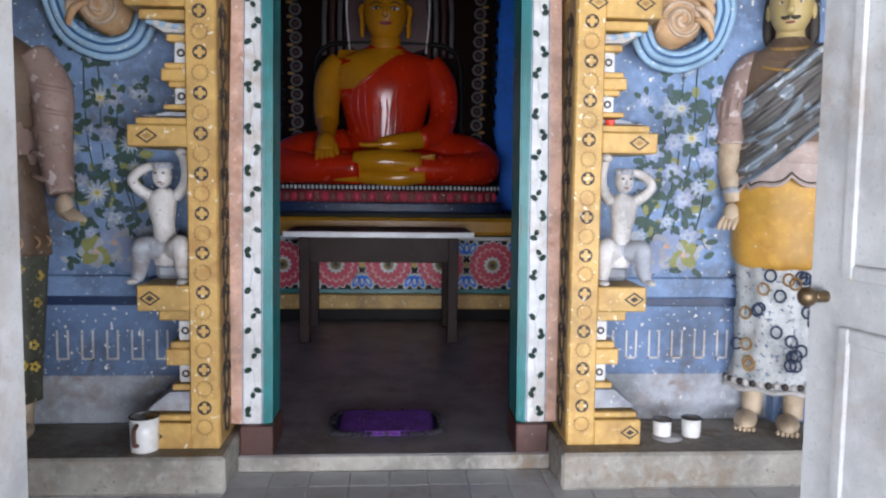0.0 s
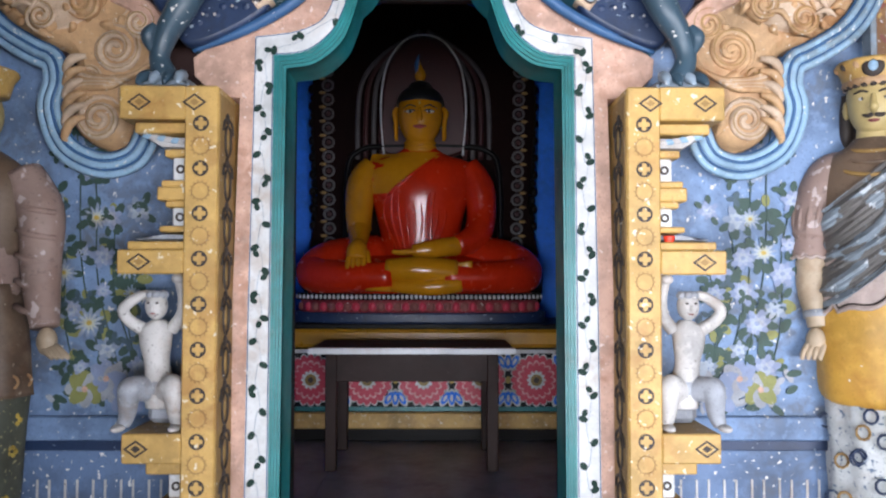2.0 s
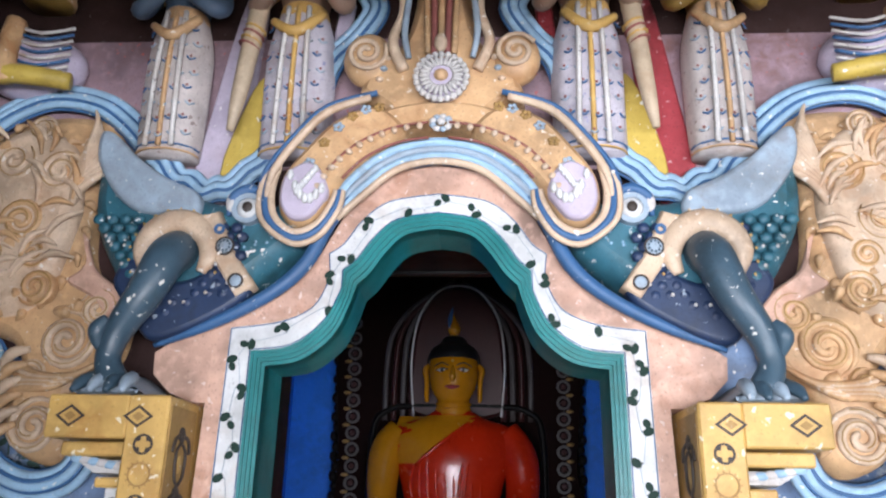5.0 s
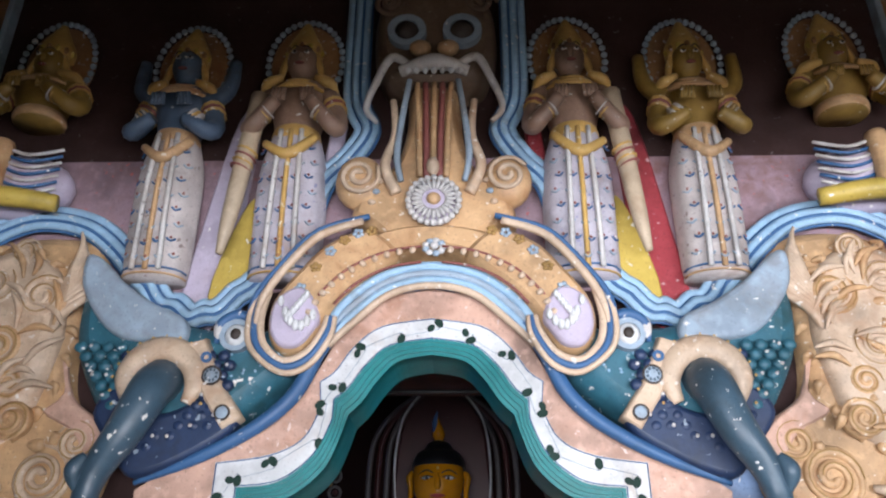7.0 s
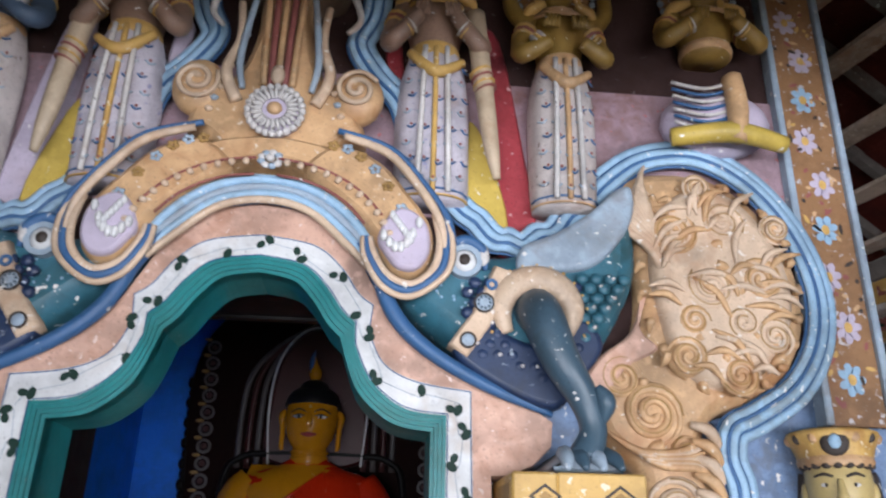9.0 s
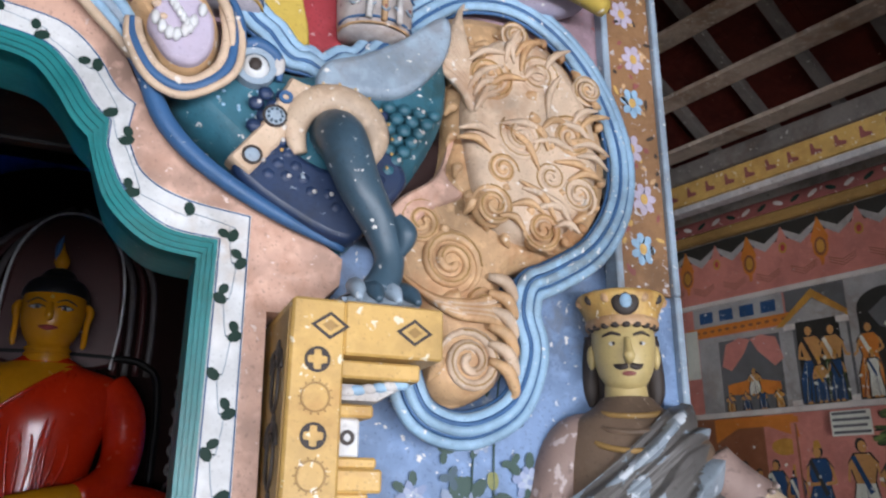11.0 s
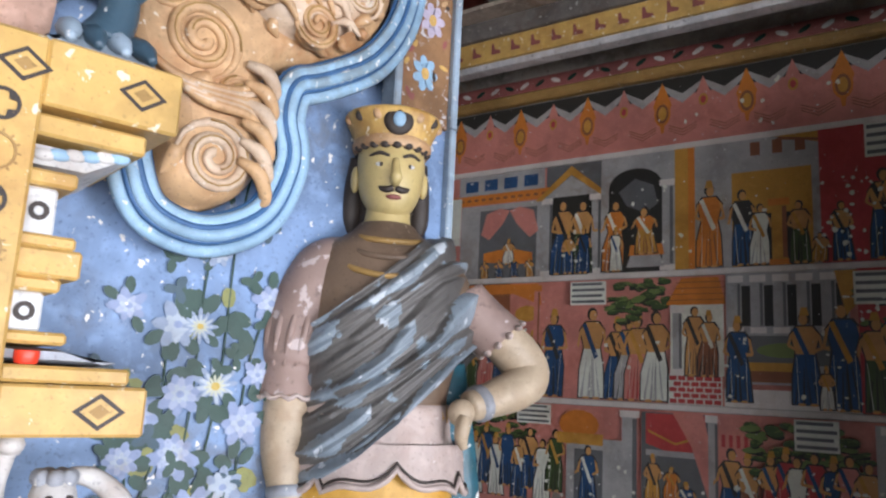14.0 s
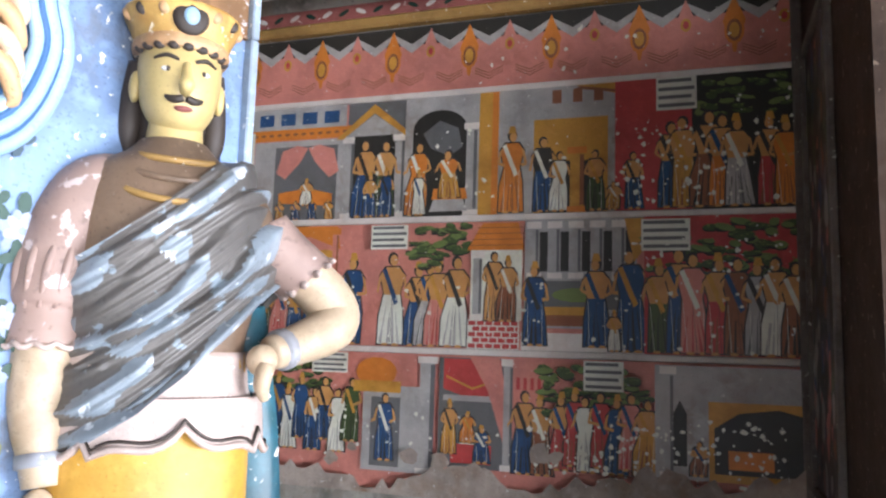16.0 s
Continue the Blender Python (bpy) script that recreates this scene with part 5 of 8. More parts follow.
# ---- roof over the ambulatory ----
def roof(place, name):
    top = thing(name, None, "underside of an old red tile roof on painted boards", "roof", kind="structure", place=place)
    z = lambda y: 3.32 - 0.55 * y
    rng = random.Random(12)
    t = Shape()
    k = 0
    y = 0.35
    while y > -4.6:
        x = -5.6
        while x < 2.6:
            w = rng.uniform(0.19, 0.23)
            dz = rng.uniform(-0.008, 0.012)
            vs = [(x, y, z(y) + 0.09 + dz), (x + w, y, z(y) + 0.09 + dz), (x + w, y - 0.27, z(y - 0.27) + 0.075 + dz), (x, y - 0.27, z(y - 0.27) + 0.075 + dz)]
            vs += [(a, b, c + 0.02) for a, b, c in vs]
            t.add(vs, [(0, 1, 2, 3), (7, 6, 5, 4), (0, 4, 5, 1), (1, 5, 6, 2), (2, 6, 7, 3), (3, 7, 4, 0)], ROOF_TILE, False)
            x += w + 0.002
        y -= 0.22
    tagged(part("roof_tiles", t, top, "weathered red clay tiles"), kind="stuff")
    s = Shape()
    s.add([(-5.6, 0.35, z(0.35) + 0.16), (2.6, 0.35, z(0.35) + 0.16), (2.6, -4.6, z(-4.6) + 0.16), (-5.6, -4.6, z(-4.6) + 0.16)], [(0, 1, 2, 3)], ROOF_TILE, False)
    part("roof_cover", s, top)
    x = -5.4
    while x < 2.4:
        s = Shape()
        s.beam((x, 0.3, z(0.3) + 0.05), (x + rng.uniform(-0.04, 0.04), -4.5, z(-4.5) + 0.05), 0.045, 0.06, BEAM)
        part("rafter", s, top)
        x += 0.34
    for i in range(12):
        yy = -0.20 - 0.285 * i
        s = Shape()
        s.beam((-5.5, yy + 0.03, z(yy) - 0.02), (2.4, yy - 0.05 + rng.uniform(-0.05, 0.05), z(yy) - 0.02), 0.125, 0.022, RAFTER)
        part("board", s, top, "pale flaking board")
    return top


roof(MURAL, "roof_east")
west = Matrix.Translation((-3.65, 0, 0)) @ Matrix.Rotation(radians(90), 4, "Z")
roof(west, "roof_west")
cov = Shape()
cov.box(-2.8, 2.9, -2.9, 6.0, 5.45, 5.5, ROOF_TILE, 0)
cov.box(-4.2, 4.6, -2.75, -2.5, 4.4, 5.6, LIMEWASH, 0)
cov.box(3.3, 4.6, -2.75, -2.5, 0, 4.4, LIMEWASH, 0)
cov.box(4.5, 4.75, -2.75, 6.0, 0, 4.4, LIMEWASH, 0)
thing("ceiling_ridge", cov, "dark covered ridge of the roof", "ceiling", kind="structure")

bm_ = thing("wall_plate", None, "painted wooden wall plate with a toothed ochre band", "beam", place=MURAL)
q = Shape(); q.box(-5.4, 0.899, -0.46, -0.36, 3.115, 3.21, BEAM, 0.006); part("plate", q, bm_, "grey timber")
q = Shape(); q.box(-5.4, 0.899, -0.44, -0.37, 3.0, 3.113, OCHRE, 0.004)
for i in range(58):
    x = -5.35 + 0.107 * i
    q.flat([(x, 3.03), (x + 0.05, 3.03), (x + 0.05, 3.045), (x + 0.02, 3.055), (x + 0.012, 3.085), (x, 3.085)], -0.442, ROSE)
part("toothed_board", q, bm_, "ochre board with red teeth")
q = Shape(); q.box(-5.4, 0.899, -0.43, -0.36, 2.965, 2.998, CHALK, 0.004); part("lower_batten", q, bm_, "white batten")
cor = thing("cornice", None, "varnished wooden cornice over the painted wall", "cornice", place=MURAL)
q = Shape(); q.box(-5.4, 0.899, -0.06, -0.001, 2.93, 2.985, OCHRE_DARK, 0.012); part("moulding", q, cor)
q = Shape(); q.box(-5.4, 0.899, -0.045, -0.001, 2.987, 3.06, ROSE, 0.004)
for i in range(70):
    x = -5.35 + 0.09 * i
    q.disc(x, 3.022, -0.0475, 0.03, 0.012, LEAF if i % 2 else CHALK, 8, 0.5 if i % 3 else -0.4)
part("flower_band", q, cor, "rose band with dark leaves")


# ---- entrance doors ----
def entrance_leaf(side):
    top = thing("door_leaf", None, "white panelled wooden door leaf standing open", "door", group="entrance doors")
    w, h = 0.78, 2.3
    a = Shape(); a.box(0, w, -0.022, 0.022, 0.02, h, DOOR_WHITE, 0.004); part("board", a, top)
    for z0, z1 in ((0.12, 0.94), (1.03, 1.60), (1.69, 2.2)):
        for yy in (-1, 1):
            a = Shape()
            y0, y1 = (-0.034, -0.0225) if yy < 0 else (0.0225, 0.034)
            for bx in ((0.10, 0.13, z0, z1), (w - 0.13, w - 0.10, z0, z1), (0.131, w - 0.131, z0, z0 + 0.03), (0.131, w - 0.131, z1 - 0.03, z1)):
                a.box(bx[0], bx[1], y0, y1, bx[2], bx[3], DOOR_WHITE, 0.006)
            part("panel_moulding", a, top)
    a = Shape()
    for yy in ((-1, 1) if side > 0 else ()):
        a = Shape()
        a.tube([(w - 0.05, yy * 0.02, 0.99), (w - 0.05, yy * 0.05, 0.99)], [0.012, 0.012], BRASS, 10)
        a.ball((w - 0.05, yy * 0.065, 0.99), (0.020, 0.018, 0.020), BRASS)
        part("knob", a, top, "tarnished brass knob")
    if side > 0:
        top.matrix_world = pose(0.965, -2.47, 0, 0, 0, 97.8)
    else:
        top.matrix_world = pose(-0.885, -2.47, 0, 0, 0, 79.5)
    return top


entrance_leaf(1)
entrance_leaf(-1)


# ---- small things on floor and plinths ----
def rag_mat():
    top = thing("floor_mat", None, "purple woven rag mat with a dark fringe on the step", "mat")
    cx, cy, z = -0.04, 0.36, STEP
    rng = random.Random(21)
    a = Shape()
    n = 40
    out = [(cx + 0.235 * math.copysign(abs(math.cos(t)) ** 0.45, math.cos(t)), cy + 0.17 * math.copysign(abs(math.sin(t)) ** 0.45, math.sin(t))) for t in [2 * math.pi * i / n for i in range(n)]]
    vs = [(x, y, z + 0.001) for x, y in out] + [(x, y, z + 0.012) for x, y in out] + [(cx, cy, z + 0.014)]
    a.add(vs, [(i, (i + 1) % n, n + (i + 1) % n, n + i) for i in range(n)] + [(n + i, n + (i + 1) % n, 2 * n) for i in range(n)], PURPLE)
    for k in range(26):
        yy = cy - 0.155 + 0.31 * k / 25
        a.tube([(cx - 0.215, yy, z + 0.014), (cx - 0.1, yy + rng.uniform(-0.006, 0.006), z + 0.018), (cx, yy, z + 0.016), (cx + 0.12, yy + rng.uniform(-0.006, 0.006), z + 0.018), (cx + 0.215, yy, z + 0.014)], 0.0075, PURPLE, 5, 3)
    part("weave", a, top)
    a = Shape()
    for i in range(96):
        t = 2 * math.pi * i / 96
        x0, y0 = cx + 0.24 * math.copysign(abs(math.cos(t)) ** 0.45, math.cos(t)), cy + 0.172 * math.copysign(abs(math.sin(t)) ** 0.45, math.sin(t))
        k = rng.uniform(1.08, 1.17)
        a.tube([(x0, y0, z + 0.012), (cx + (x0 - cx) * (1 + k) / 2, cy + (y0 - cy) * (1 + k) / 2, z + 0.016), (cx + (x0 - cx) * k, cy + (y0 - cy) * k, z + 0.004)], [0.009, 0.008, 0.004], FRINGE, 5, 2)
    tagged(part("fringe", a, top, "black and white fringe"), kind="stuff")
    return top


rag_mat()


def cup(name, x, y, z, r, h, label, handle, stain):
    top = thing(name, None, label, "mug" if handle else "bowl")
    a = Shape()
    n = 24
    prof = [(0.0, 0.0), (r * 0.92, 0.0), (r * 0.97, 0.006), (r, h * 0.5), (r, h), (r * 0.93, h), (r * 0.92, h * 0.5), (r * 0.86, 0.01), (0.0, 0.01)]
    vs = [(x + p[0] * math.cos(2 * math.pi * i / n), y + p[0] * math.sin(2 * math.pi * i / n), z + p[1]) for p in prof for i in range(n)]
    a.add(vs, [(k * n + i, k * n + (i + 1) % n, (k + 1) * n + (i + 1) % n, (k + 1) * n + i) for k in range(len(prof) - 1) for i in range(n)], ENAMEL)
    part("body", a, top)
    a = Shape()
    a.tube([(x + r * math.cos(t), y + r * math.sin(t), z + h) for t in [2 * math.pi * i / 20 for i in range(21)]], 0.003, BLACK, 6, 1)
    part("rim", a, top, "dark rim")
    a = Shape()
    a.ball((x, y, z + h * 0.72), (r * 0.9, r * 0.9, 0.004), UMBER, 16, 6)
    part("soot", a, top, "dark sooty fill")
    if handle:
        a = Shape()
        a.tube([(x - 0.01, y - r, z + h * 0.85), (x - 0.012, y - r - 0.03, z + h * 0.75), (x - 0.012, y - r - 0.03, z + h * 0.35), (x - 0.01, y - r, z + h * 0.25)], 0.008, stain, 8)
        part("handle", a, top, "dark handle")
    return top


cup("enamel_mug", -0.985, -0.20, LEDGE, 0.055, 0.135, "white enamel mug with a dark handle on the plinth", True, MAROON)
cup("incense_bowl", 1.125, -0.10, LEDGE, 0.038, 0.075, "small white bowl with a black rim beside the pillar", False, BLACK)
cup("incense_bowl", 1.255, -0.09, LEDGE, 0.040, 0.078, "small white bowl with soot inside beside the statue", False, BLACK)
sau = Shape()
sau.loft([(LEDGE, 1.135, -0.13, 0.04, 0.04), (LEDGE + 0.004, 1.135, -0.13, 0.06, 0.06), (LEDGE + 0.010, 1.135, -0.13, 0.066, 0.066)], CEMENT, 22)
thing("saucer", sau, "dark saucer under a small bowl", "saucer")
lampcup = Shape()
lampcup.loft([(1.446, 0.845, -0.165, 0.016, 0.016), (1.456, 0.845, -0.165, 0.019, 0.019), (1.468, 0.845, -0.165, 0.019, 0.019)], LAMP_RED, 16)
thing("bottle_cap", lampcup, "small red plastic cap on the bracket", "cap")


# ---- plaster relief over the doorway ----
def beast():
    """One half of the arch relief: a horned water beast with collar, foreleg and open jaw."""
    s = Shape()
    y = 0.10
    body = [(0.34, 2.60), (0.40, 2.47), (0.52, 2.36), (0.66, 2.25), (0.84, 2.16), (0.93, 2.26), (1.03, 2.38), (1.12, 2.56), (1.13, 2.74), (1.09, 2.86), (0.99, 2.76), (0.86, 2.68), (0.72, 2.63), (0.62, 2.63), (0.53, 2.62), (0.46, 2.68)]
    s.slab(body, y, 0.13, TEAL_DARK, 0.07, 5)
    back = [(0.75, 2.55), (0.84, 2.555), (0.95, 2.57), (1.03, 2.63), (1.10, 2.74), (1.105, 2.84), (1.06, 2.84), (0.97, 2.755), (0.86, 2.68), (0.76, 2.63)]
    s.slab(back, -0.035, 0.022, GREY_BLUE, 0.02, 4, back=0.03)
    belly = [(0.56, 2.31), (0.66, 2.225), (0.84, 2.155), (0.92, 2.24), (0.99, 2.34), (0.93, 2.42), (0.80, 2.34), (0.68, 2.38), (0.62, 2.40)]
    s.slab(belly, -0.03, 0.022, NAVY, 0.02, 4, back=0.03)
    # scales
    rng = random.Random(2)
    for i in range(12):
        for j in range(13):
            px, pz = 0.60 + 0.042 * j + 0.021 * (i % 2), 2.24 + 0.03 * i
            top_edge = 2.56 if px < 0.9 else 2.58 - (px - 0.9) * 0.1
            low = 2.16 + abs(px - 0.84) * (0.45 if px < 0.84 else 1.25)
            if low + 0.05 < pz < top_edge - 0.02 and px < 1.09 and (px - 0.80) ** 2 + (pz - 2.42) ** 2 > 0.0169:
                mat = TEAL_DARK if px > 0.93 else NAVY
                s.ball((px, -0.045, pz), (0.021, 0.012, 0.018), mat, 7, 5)
                if rng.random() < 0.35:
                    s.ball((px + 0.006, -0.057, pz), (0.006, 0.003, 0.006), CHALK, 6, 4)
    for i in range(30):
        px, pz = rng.uniform(0.42, 0.62), rng.uniform(2.36, 2.58)
        if pz > 2.60 - 0.9 * (px - 0.36):
            s.ball((px, -0.03, pz), (0.005, 0.003, 0.005), SKYLINE, 6, 4)
    # lower edge line along the doorway
    s.tube([(0.0, -0.03, 2.745), (0.15, -0.03, 2.715), (0.265, -0.03, 2.62), (0.335, -0.03, 2.53), (0.40, -0.03, 2.40), (0.50, -0.03, 2.305), (0.66, -0.03, 2.215), (0.84, -0.02, 2.145)], [0.016, 0.018, 0.02, 0.022, 0.024, 0.022, 0.018, 0.008], BLUELINE, 8, 6)
    # jaw
    jaw = [(0.20, 2.93), (0.33, 2.885), (0.42, 2.79), (0.495, 2.68), (0.50, 2.575), (0.455, 2.515), (0.39, 2.515), (0.345, 2.56), (0.315, 2.62), (0.25, 2.70), (0.15, 2.78), (0.10, 2.85)]
    s.slab(jaw, 0.02, 0.10, TAN, 0.03, 5)
    mouth = [(0.37, 2.70), (0.42, 2.715), (0.475, 2.67), (0.485, 2.585), (0.45, 2.53), (0.395, 2.53), (0.355, 2.575), (0.335, 2.625)]
    s.slab(mouth, -0.07, 0.022, LILAC, 0.012, 5, back=0.02)
    for i in range(7):
        t = i / 6
        s.ball((0.352 + 0.10 * t, -0.10, 2.62 - 0.055 * math.sin(math.pi * t) + 0.045 * t), (0.011, 0.012, 0.018), WHITE, 7, 6)
        s.ball((0.375 + 0.055 * t, -0.10, 2.685 - 0.075 * t), (0.009, 0.012, 0.014), WHITE, 7, 6)
    for k, (mat, r, o) in enumerate(((TAN_PALE, 0.012, 0.0), (BLUELINE, 0.012, 0.018), (TAN_PALE, 0.010, 0.036))):
        s.tube([(0.50 + o * 0.8, -0.065, 2.71), (0.515 + o, -0.07, 2.62), (0.50 + o, -0.07, 2.54 - o * 0.4), (0.44, -0.07, 2.488 - o), (0.37 - o * 0.3, -0.07, 2.51 - o), (0.325 - o * 0.6, -0.07, 2.575 - o * 0.5), (0.312 - o * 0.5, -0.065, 2.625)], r, mat, 8, 5)
    s.tube([(0.22, -0.075, 2.945), (0.35, -0.08, 2.895), (0.44, -0.08, 2.80), (0.51, -0.08, 2.69), (0.53, -0.075, 2.60)], [0.012, 0.014, 0.014, 0.013, 0.008], TAN_PALE, 8, 5)
    s.tube([(0.20, -0.07, 2.965), (0.36, -0.07, 2.915), (0.46, -0.07, 2.81), (0.535, -0.07, 2.70), (0.555, -0.065, 2.62)], 0.010, BLUELINE, 8, 5)
    for i in range(11):
        t = i / 10
        a = math.radians(84 - 62 * t)
        s.ball((0.02 + 0.375 * math.cos(a), -0.088, 2.50 + 0.33 * math.sin(a) + 0.008), (0.013, 0.009, 0.010), TAN_PALE, 8, 6, Matrix.Rotation(-a, 3, "Y"))
    for r0, mat in ((0.355, ROSE), (0.30, ROSE)):
        s.tube([(0.02 + r0 * 1.08 * math.cos(math.radians(a)), -0.08, 2.505 + r0 * 0.98 * math.sin(math.radians(a))) for a in (88, 74, 60, 46, 32)], 0.004, mat, 6, 3)
    for i in range(6):
        px, pz = 0.19 + 0.042 * i, 2.905 - 0.014 * i * i * 0.55
        for j in range(5):
            t = j * 2 * math.pi / 5 + i
            s.ball((px + 0.011 * math.cos(t), -0.085, pz + 0.011 * math.sin(t)), (0.009, 0.004, 0.007), GREY_BLUE if i % 2 else OCHRE_DARK, 6, 5)
    pieces = [("", s)]
    s = Shape()
    pieces.append(("eye", s))
    # eye
    s.ring(0.59, 2.572, -0.03, 0.034, 0.05, GREY_BLUE, 22, 0.03)
    s.ball((0.59, -0.045, 2.572), (0.036, 0.026, 0.036), WHITE)
    s.ball((0.588, -0.066, 2.572), (0.017, 0.01, 0.018), UMBER, 10, 8)
    s.tube([(0.545, -0.045, 2.62), (0.59, -0.05, 2.638), (0.64, -0.05, 2.61), (0.65, -0.045, 2.55)], [0.012, 0.018, 0.016, 0.008], BLUELINE, 8)
    s.ball((0.645, -0.05, 2.592), (0.017, 0.014, 0.034), CHALK, 9, 7)
    # collar band with studs
    s = Shape()
    pieces.append(("collar_band", s))
    strap = [(0.675, 2.565), (0.745, 2.54), (0.665, 2.375), (0.60, 2.285), (0.545, 2.325), (0.61, 2.42)]
    s.slab(strap, -0.03, 0.032, TAN_PALE, 0.012, 3, back=0.03, curve=False)
    s.ball((0.645, -0.064, 2.445), (0.026, 0.007, 0.024), GREY_BLUE)
    s.ring(0.645, 2.445, -0.062, 0.024, 0.030, UMBER, 18, 0.005)
    s.ball((0.600, -0.062, 2.335), (0.020, 0.006, 0.020), GREY_BLUE)
    s.ring(0.600, 2.335, -0.062, 0.018, 0.024, UMBER, 18, 0.005)
    s.ring(0.667, 2.50, -0.062, 0.008, 0.017, BLUELINE, 14, 0.006)
    for i in range(9):
        t = i * 2 * math.pi / 9
        s.ball((0.645 + 0.016 * math.cos(t), -0.068, 2.445 + 0.016 * math.sin(t)), (0.005, 0.003, 0.005), SLATE, 6, 5)
    # shoulder ring and foreleg
    s = Shape()
    pieces.append(("shoulder_ring", s))
    pts = [(0.80 + 0.105 * math.cos(math.radians(a)), -0.05, 2.425 + 0.105 * math.sin(math.radians(a))) for a in (215, 180, 145, 110, 75, 40, 5, -35)]
    s.tube(pts, [0.018, 0.032, 0.038, 0.04, 0.04, 0.038, 0.032, 0.016], TAN_PALE, 10, 4, 0.7)
    for i in range(15):
        a = math.radians(205 - 230 * i / 14)
        s.ball((0.80 + 0.145 * math.cos(a), -0.055, 2.425 + 0.145 * math.sin(a)), (0.005, 0.004, 0.005), OCHRE, 6, 4)
    s = Shape()
    pieces.append(("foreleg", s))
    s.tube([(0.80, -0.03, 2.44), (0.805, -0.10, 2.39), (0.845, -0.13, 2.27), (0.905, -0.12, 2.17), (0.925, -0.12, 2.09), (0.90, -0.12, 2.02)], [0.066, 0.062, 0.052, 0.042, 0.036, 0.046], SLATE, 14)
    s.ball((0.80, -0.05, 2.44), (0.062, 0.055, 0.055), SLATE)
    s.tube([(0.93, -0.15, 2.20), (0.955, -0.15, 2.16), (0.945, -0.14, 2.11)], [0.012, 0.026, 0.010], SLATE, 9)
    for j in range(4):
        s.tube([(0.845 + 0.036 * j, -0.12, 2.03), (0.84 + 0.042 * j, -0.165, 2.012), (0.835 + 0.046 * j, -0.195, 1.985)], [0.022, 0.019, 0.008], SLATE if j % 2 else GREY_BLUE, 8)
    s.slab([(0.80, 1.977), (1.0, 1.977), (0.96, 2.035), (0.91, 2.06), (0.85, 2.04)], 0.05, 0.20, GREY_BLUE, 0.02, 4)
    return pieces


def mane(seed):
    """Carved tan scrolls behind the beast, down to the curl over the bracket."""
    s = Shape()
    rng = random.Random(seed)
    o = [(1.09, 2.90), (1.20, 2.965), (1.40, 2.96), (1.56, 2.85), (1.66, 2.66), (1.665, 2.45), (1.58, 2.29), (1.44, 2.20), (1.34, 2.16), (1.30, 2.06), (1.335, 1.95), (1.29, 1.85), (1.19, 1.80), (1.10, 1.83), (1.075, 1.92), (1.09, 2.00), (0.99, 2.10), (0.965, 2.22), (1.01, 2.33), (1.10, 2.40), (1.13, 2.52), (1.125, 2.70)]
    s.slab(o, 0.13, 0.09, TAN, 0.05, 4)
    head = [(1.19, 2.44), (1.17, 2.64), (1.22, 2.82), (1.36, 2.90), (1.50, 2.83), (1.60, 2.65), (1.60, 2.46), (1.50, 2.30), (1.36, 2.24), (1.24, 2.30)]
    s.slab(head, 0.05, 0.06, TAN_PALE, 0.05, 4)
    curls = [(1.145, 2.17, 0.09, 1), (1.20, 1.91, 0.085, -1), (1.06, 2.27, 0.065, 1), (1.25, 2.33, 0.06, -1), (1.40, 2.28, 0.06, 1), (1.24, 2.72, 0.075, -1), (1.40, 2.76, 0.07, 1), (1.50, 2.58, 0.07, -1), (1.34, 2.55, 0.075, 1), (1.52, 2.40, 0.06, 1), (1.28, 2.44, 0.05, 1), (1.43, 2.44, 0.05, -1), (1.24, 2.06, 0.05, 1), (1.57, 2.75, 0.05, -1), (1.16, 2.84, 0.045, 1), (1.33, 2.88, 0.045, -1)]
    for x, z, r, sg in curls:
        yy = 0.0 if z > 2.25 and x > 1.18 else 0.045
        start = rng.uniform(0, 6.3)
        turn = [start + sg * 4.4 * math.pi * k / 34 for k in range(35)]
        rad = [r * (1.02 - 0.90 * k / 34) for k in range(35)]
        s.ball((x, yy + 0.02, z), (r * 0.95, 0.03, r * 0.95), TAN, 16, 8)
        s.tube([(x + q * math.cos(a), yy - 0.004 - 0.010 * k / 34, z + q * math.sin(a)) for k, (a, q) in enumerate(zip(turn, rad))], [r * (0.05 + 0.15 * min(1, k / 6)) * (1 - 0.35 * k / 34) for k in range(35)], TAN_PALE if rng.random() < 0.6 else TAN, 8, 1, 0.75)
        s.tube([(x + q * 1.03 * math.cos(a), yy - 0.004 - 0.010 * k / 34 - r * 0.13, z + q * 1.03 * math.sin(a)) for k, (a, q) in enumerate(zip(turn, rad))][3:27], 0.0022, OCHRE_DARK, 5, 1)
        # leaf-like tail that runs off the scroll
        a, q = turn[0], rad[0]
        tx, tz = math.sin(a) * sg, -math.cos(a) * sg
        s.tube([(x + q * math.cos(a) + tx * d * r + math.cos(a) * d * d * r * 0.35, yy - 0.01 + 0.03 * d, z + q * math.sin(a) + tz * d * r + math.sin(a) * d * d * r * 0.35) for d in (0, 0.2, 0.4, 0.6, 0.75)], [r * 0.2, r * 0.24, r * 0.22, r * 0.13, r * 0.03], TAN, 8, 2)
    for i in range(46):
        x, z = rng.uniform(1.18, 1.60), rng.uniform(2.28, 2.88)
        if (x - 1.39) ** 2 / 0.046 + (z - 2.57) ** 2 / 0.105 > 1:
            continue
        a = rng.uniform(-0.6, 0.6) + (0.9 if z > 2.6 else -0.4)
        l = rng.uniform(0.04, 0.08)
        c, d = math.cos(a), math.sin(a)
        s.tube([(x - l * c, -0.012, z - l * d), (x - 0.02 * d, -0.017, z + 0.02 * c), (x + l * c, -0.014, z + l * d)], [0.004, 0.012, 0.004], TAN_PALE if i % 3 else TAN, 6, 4)
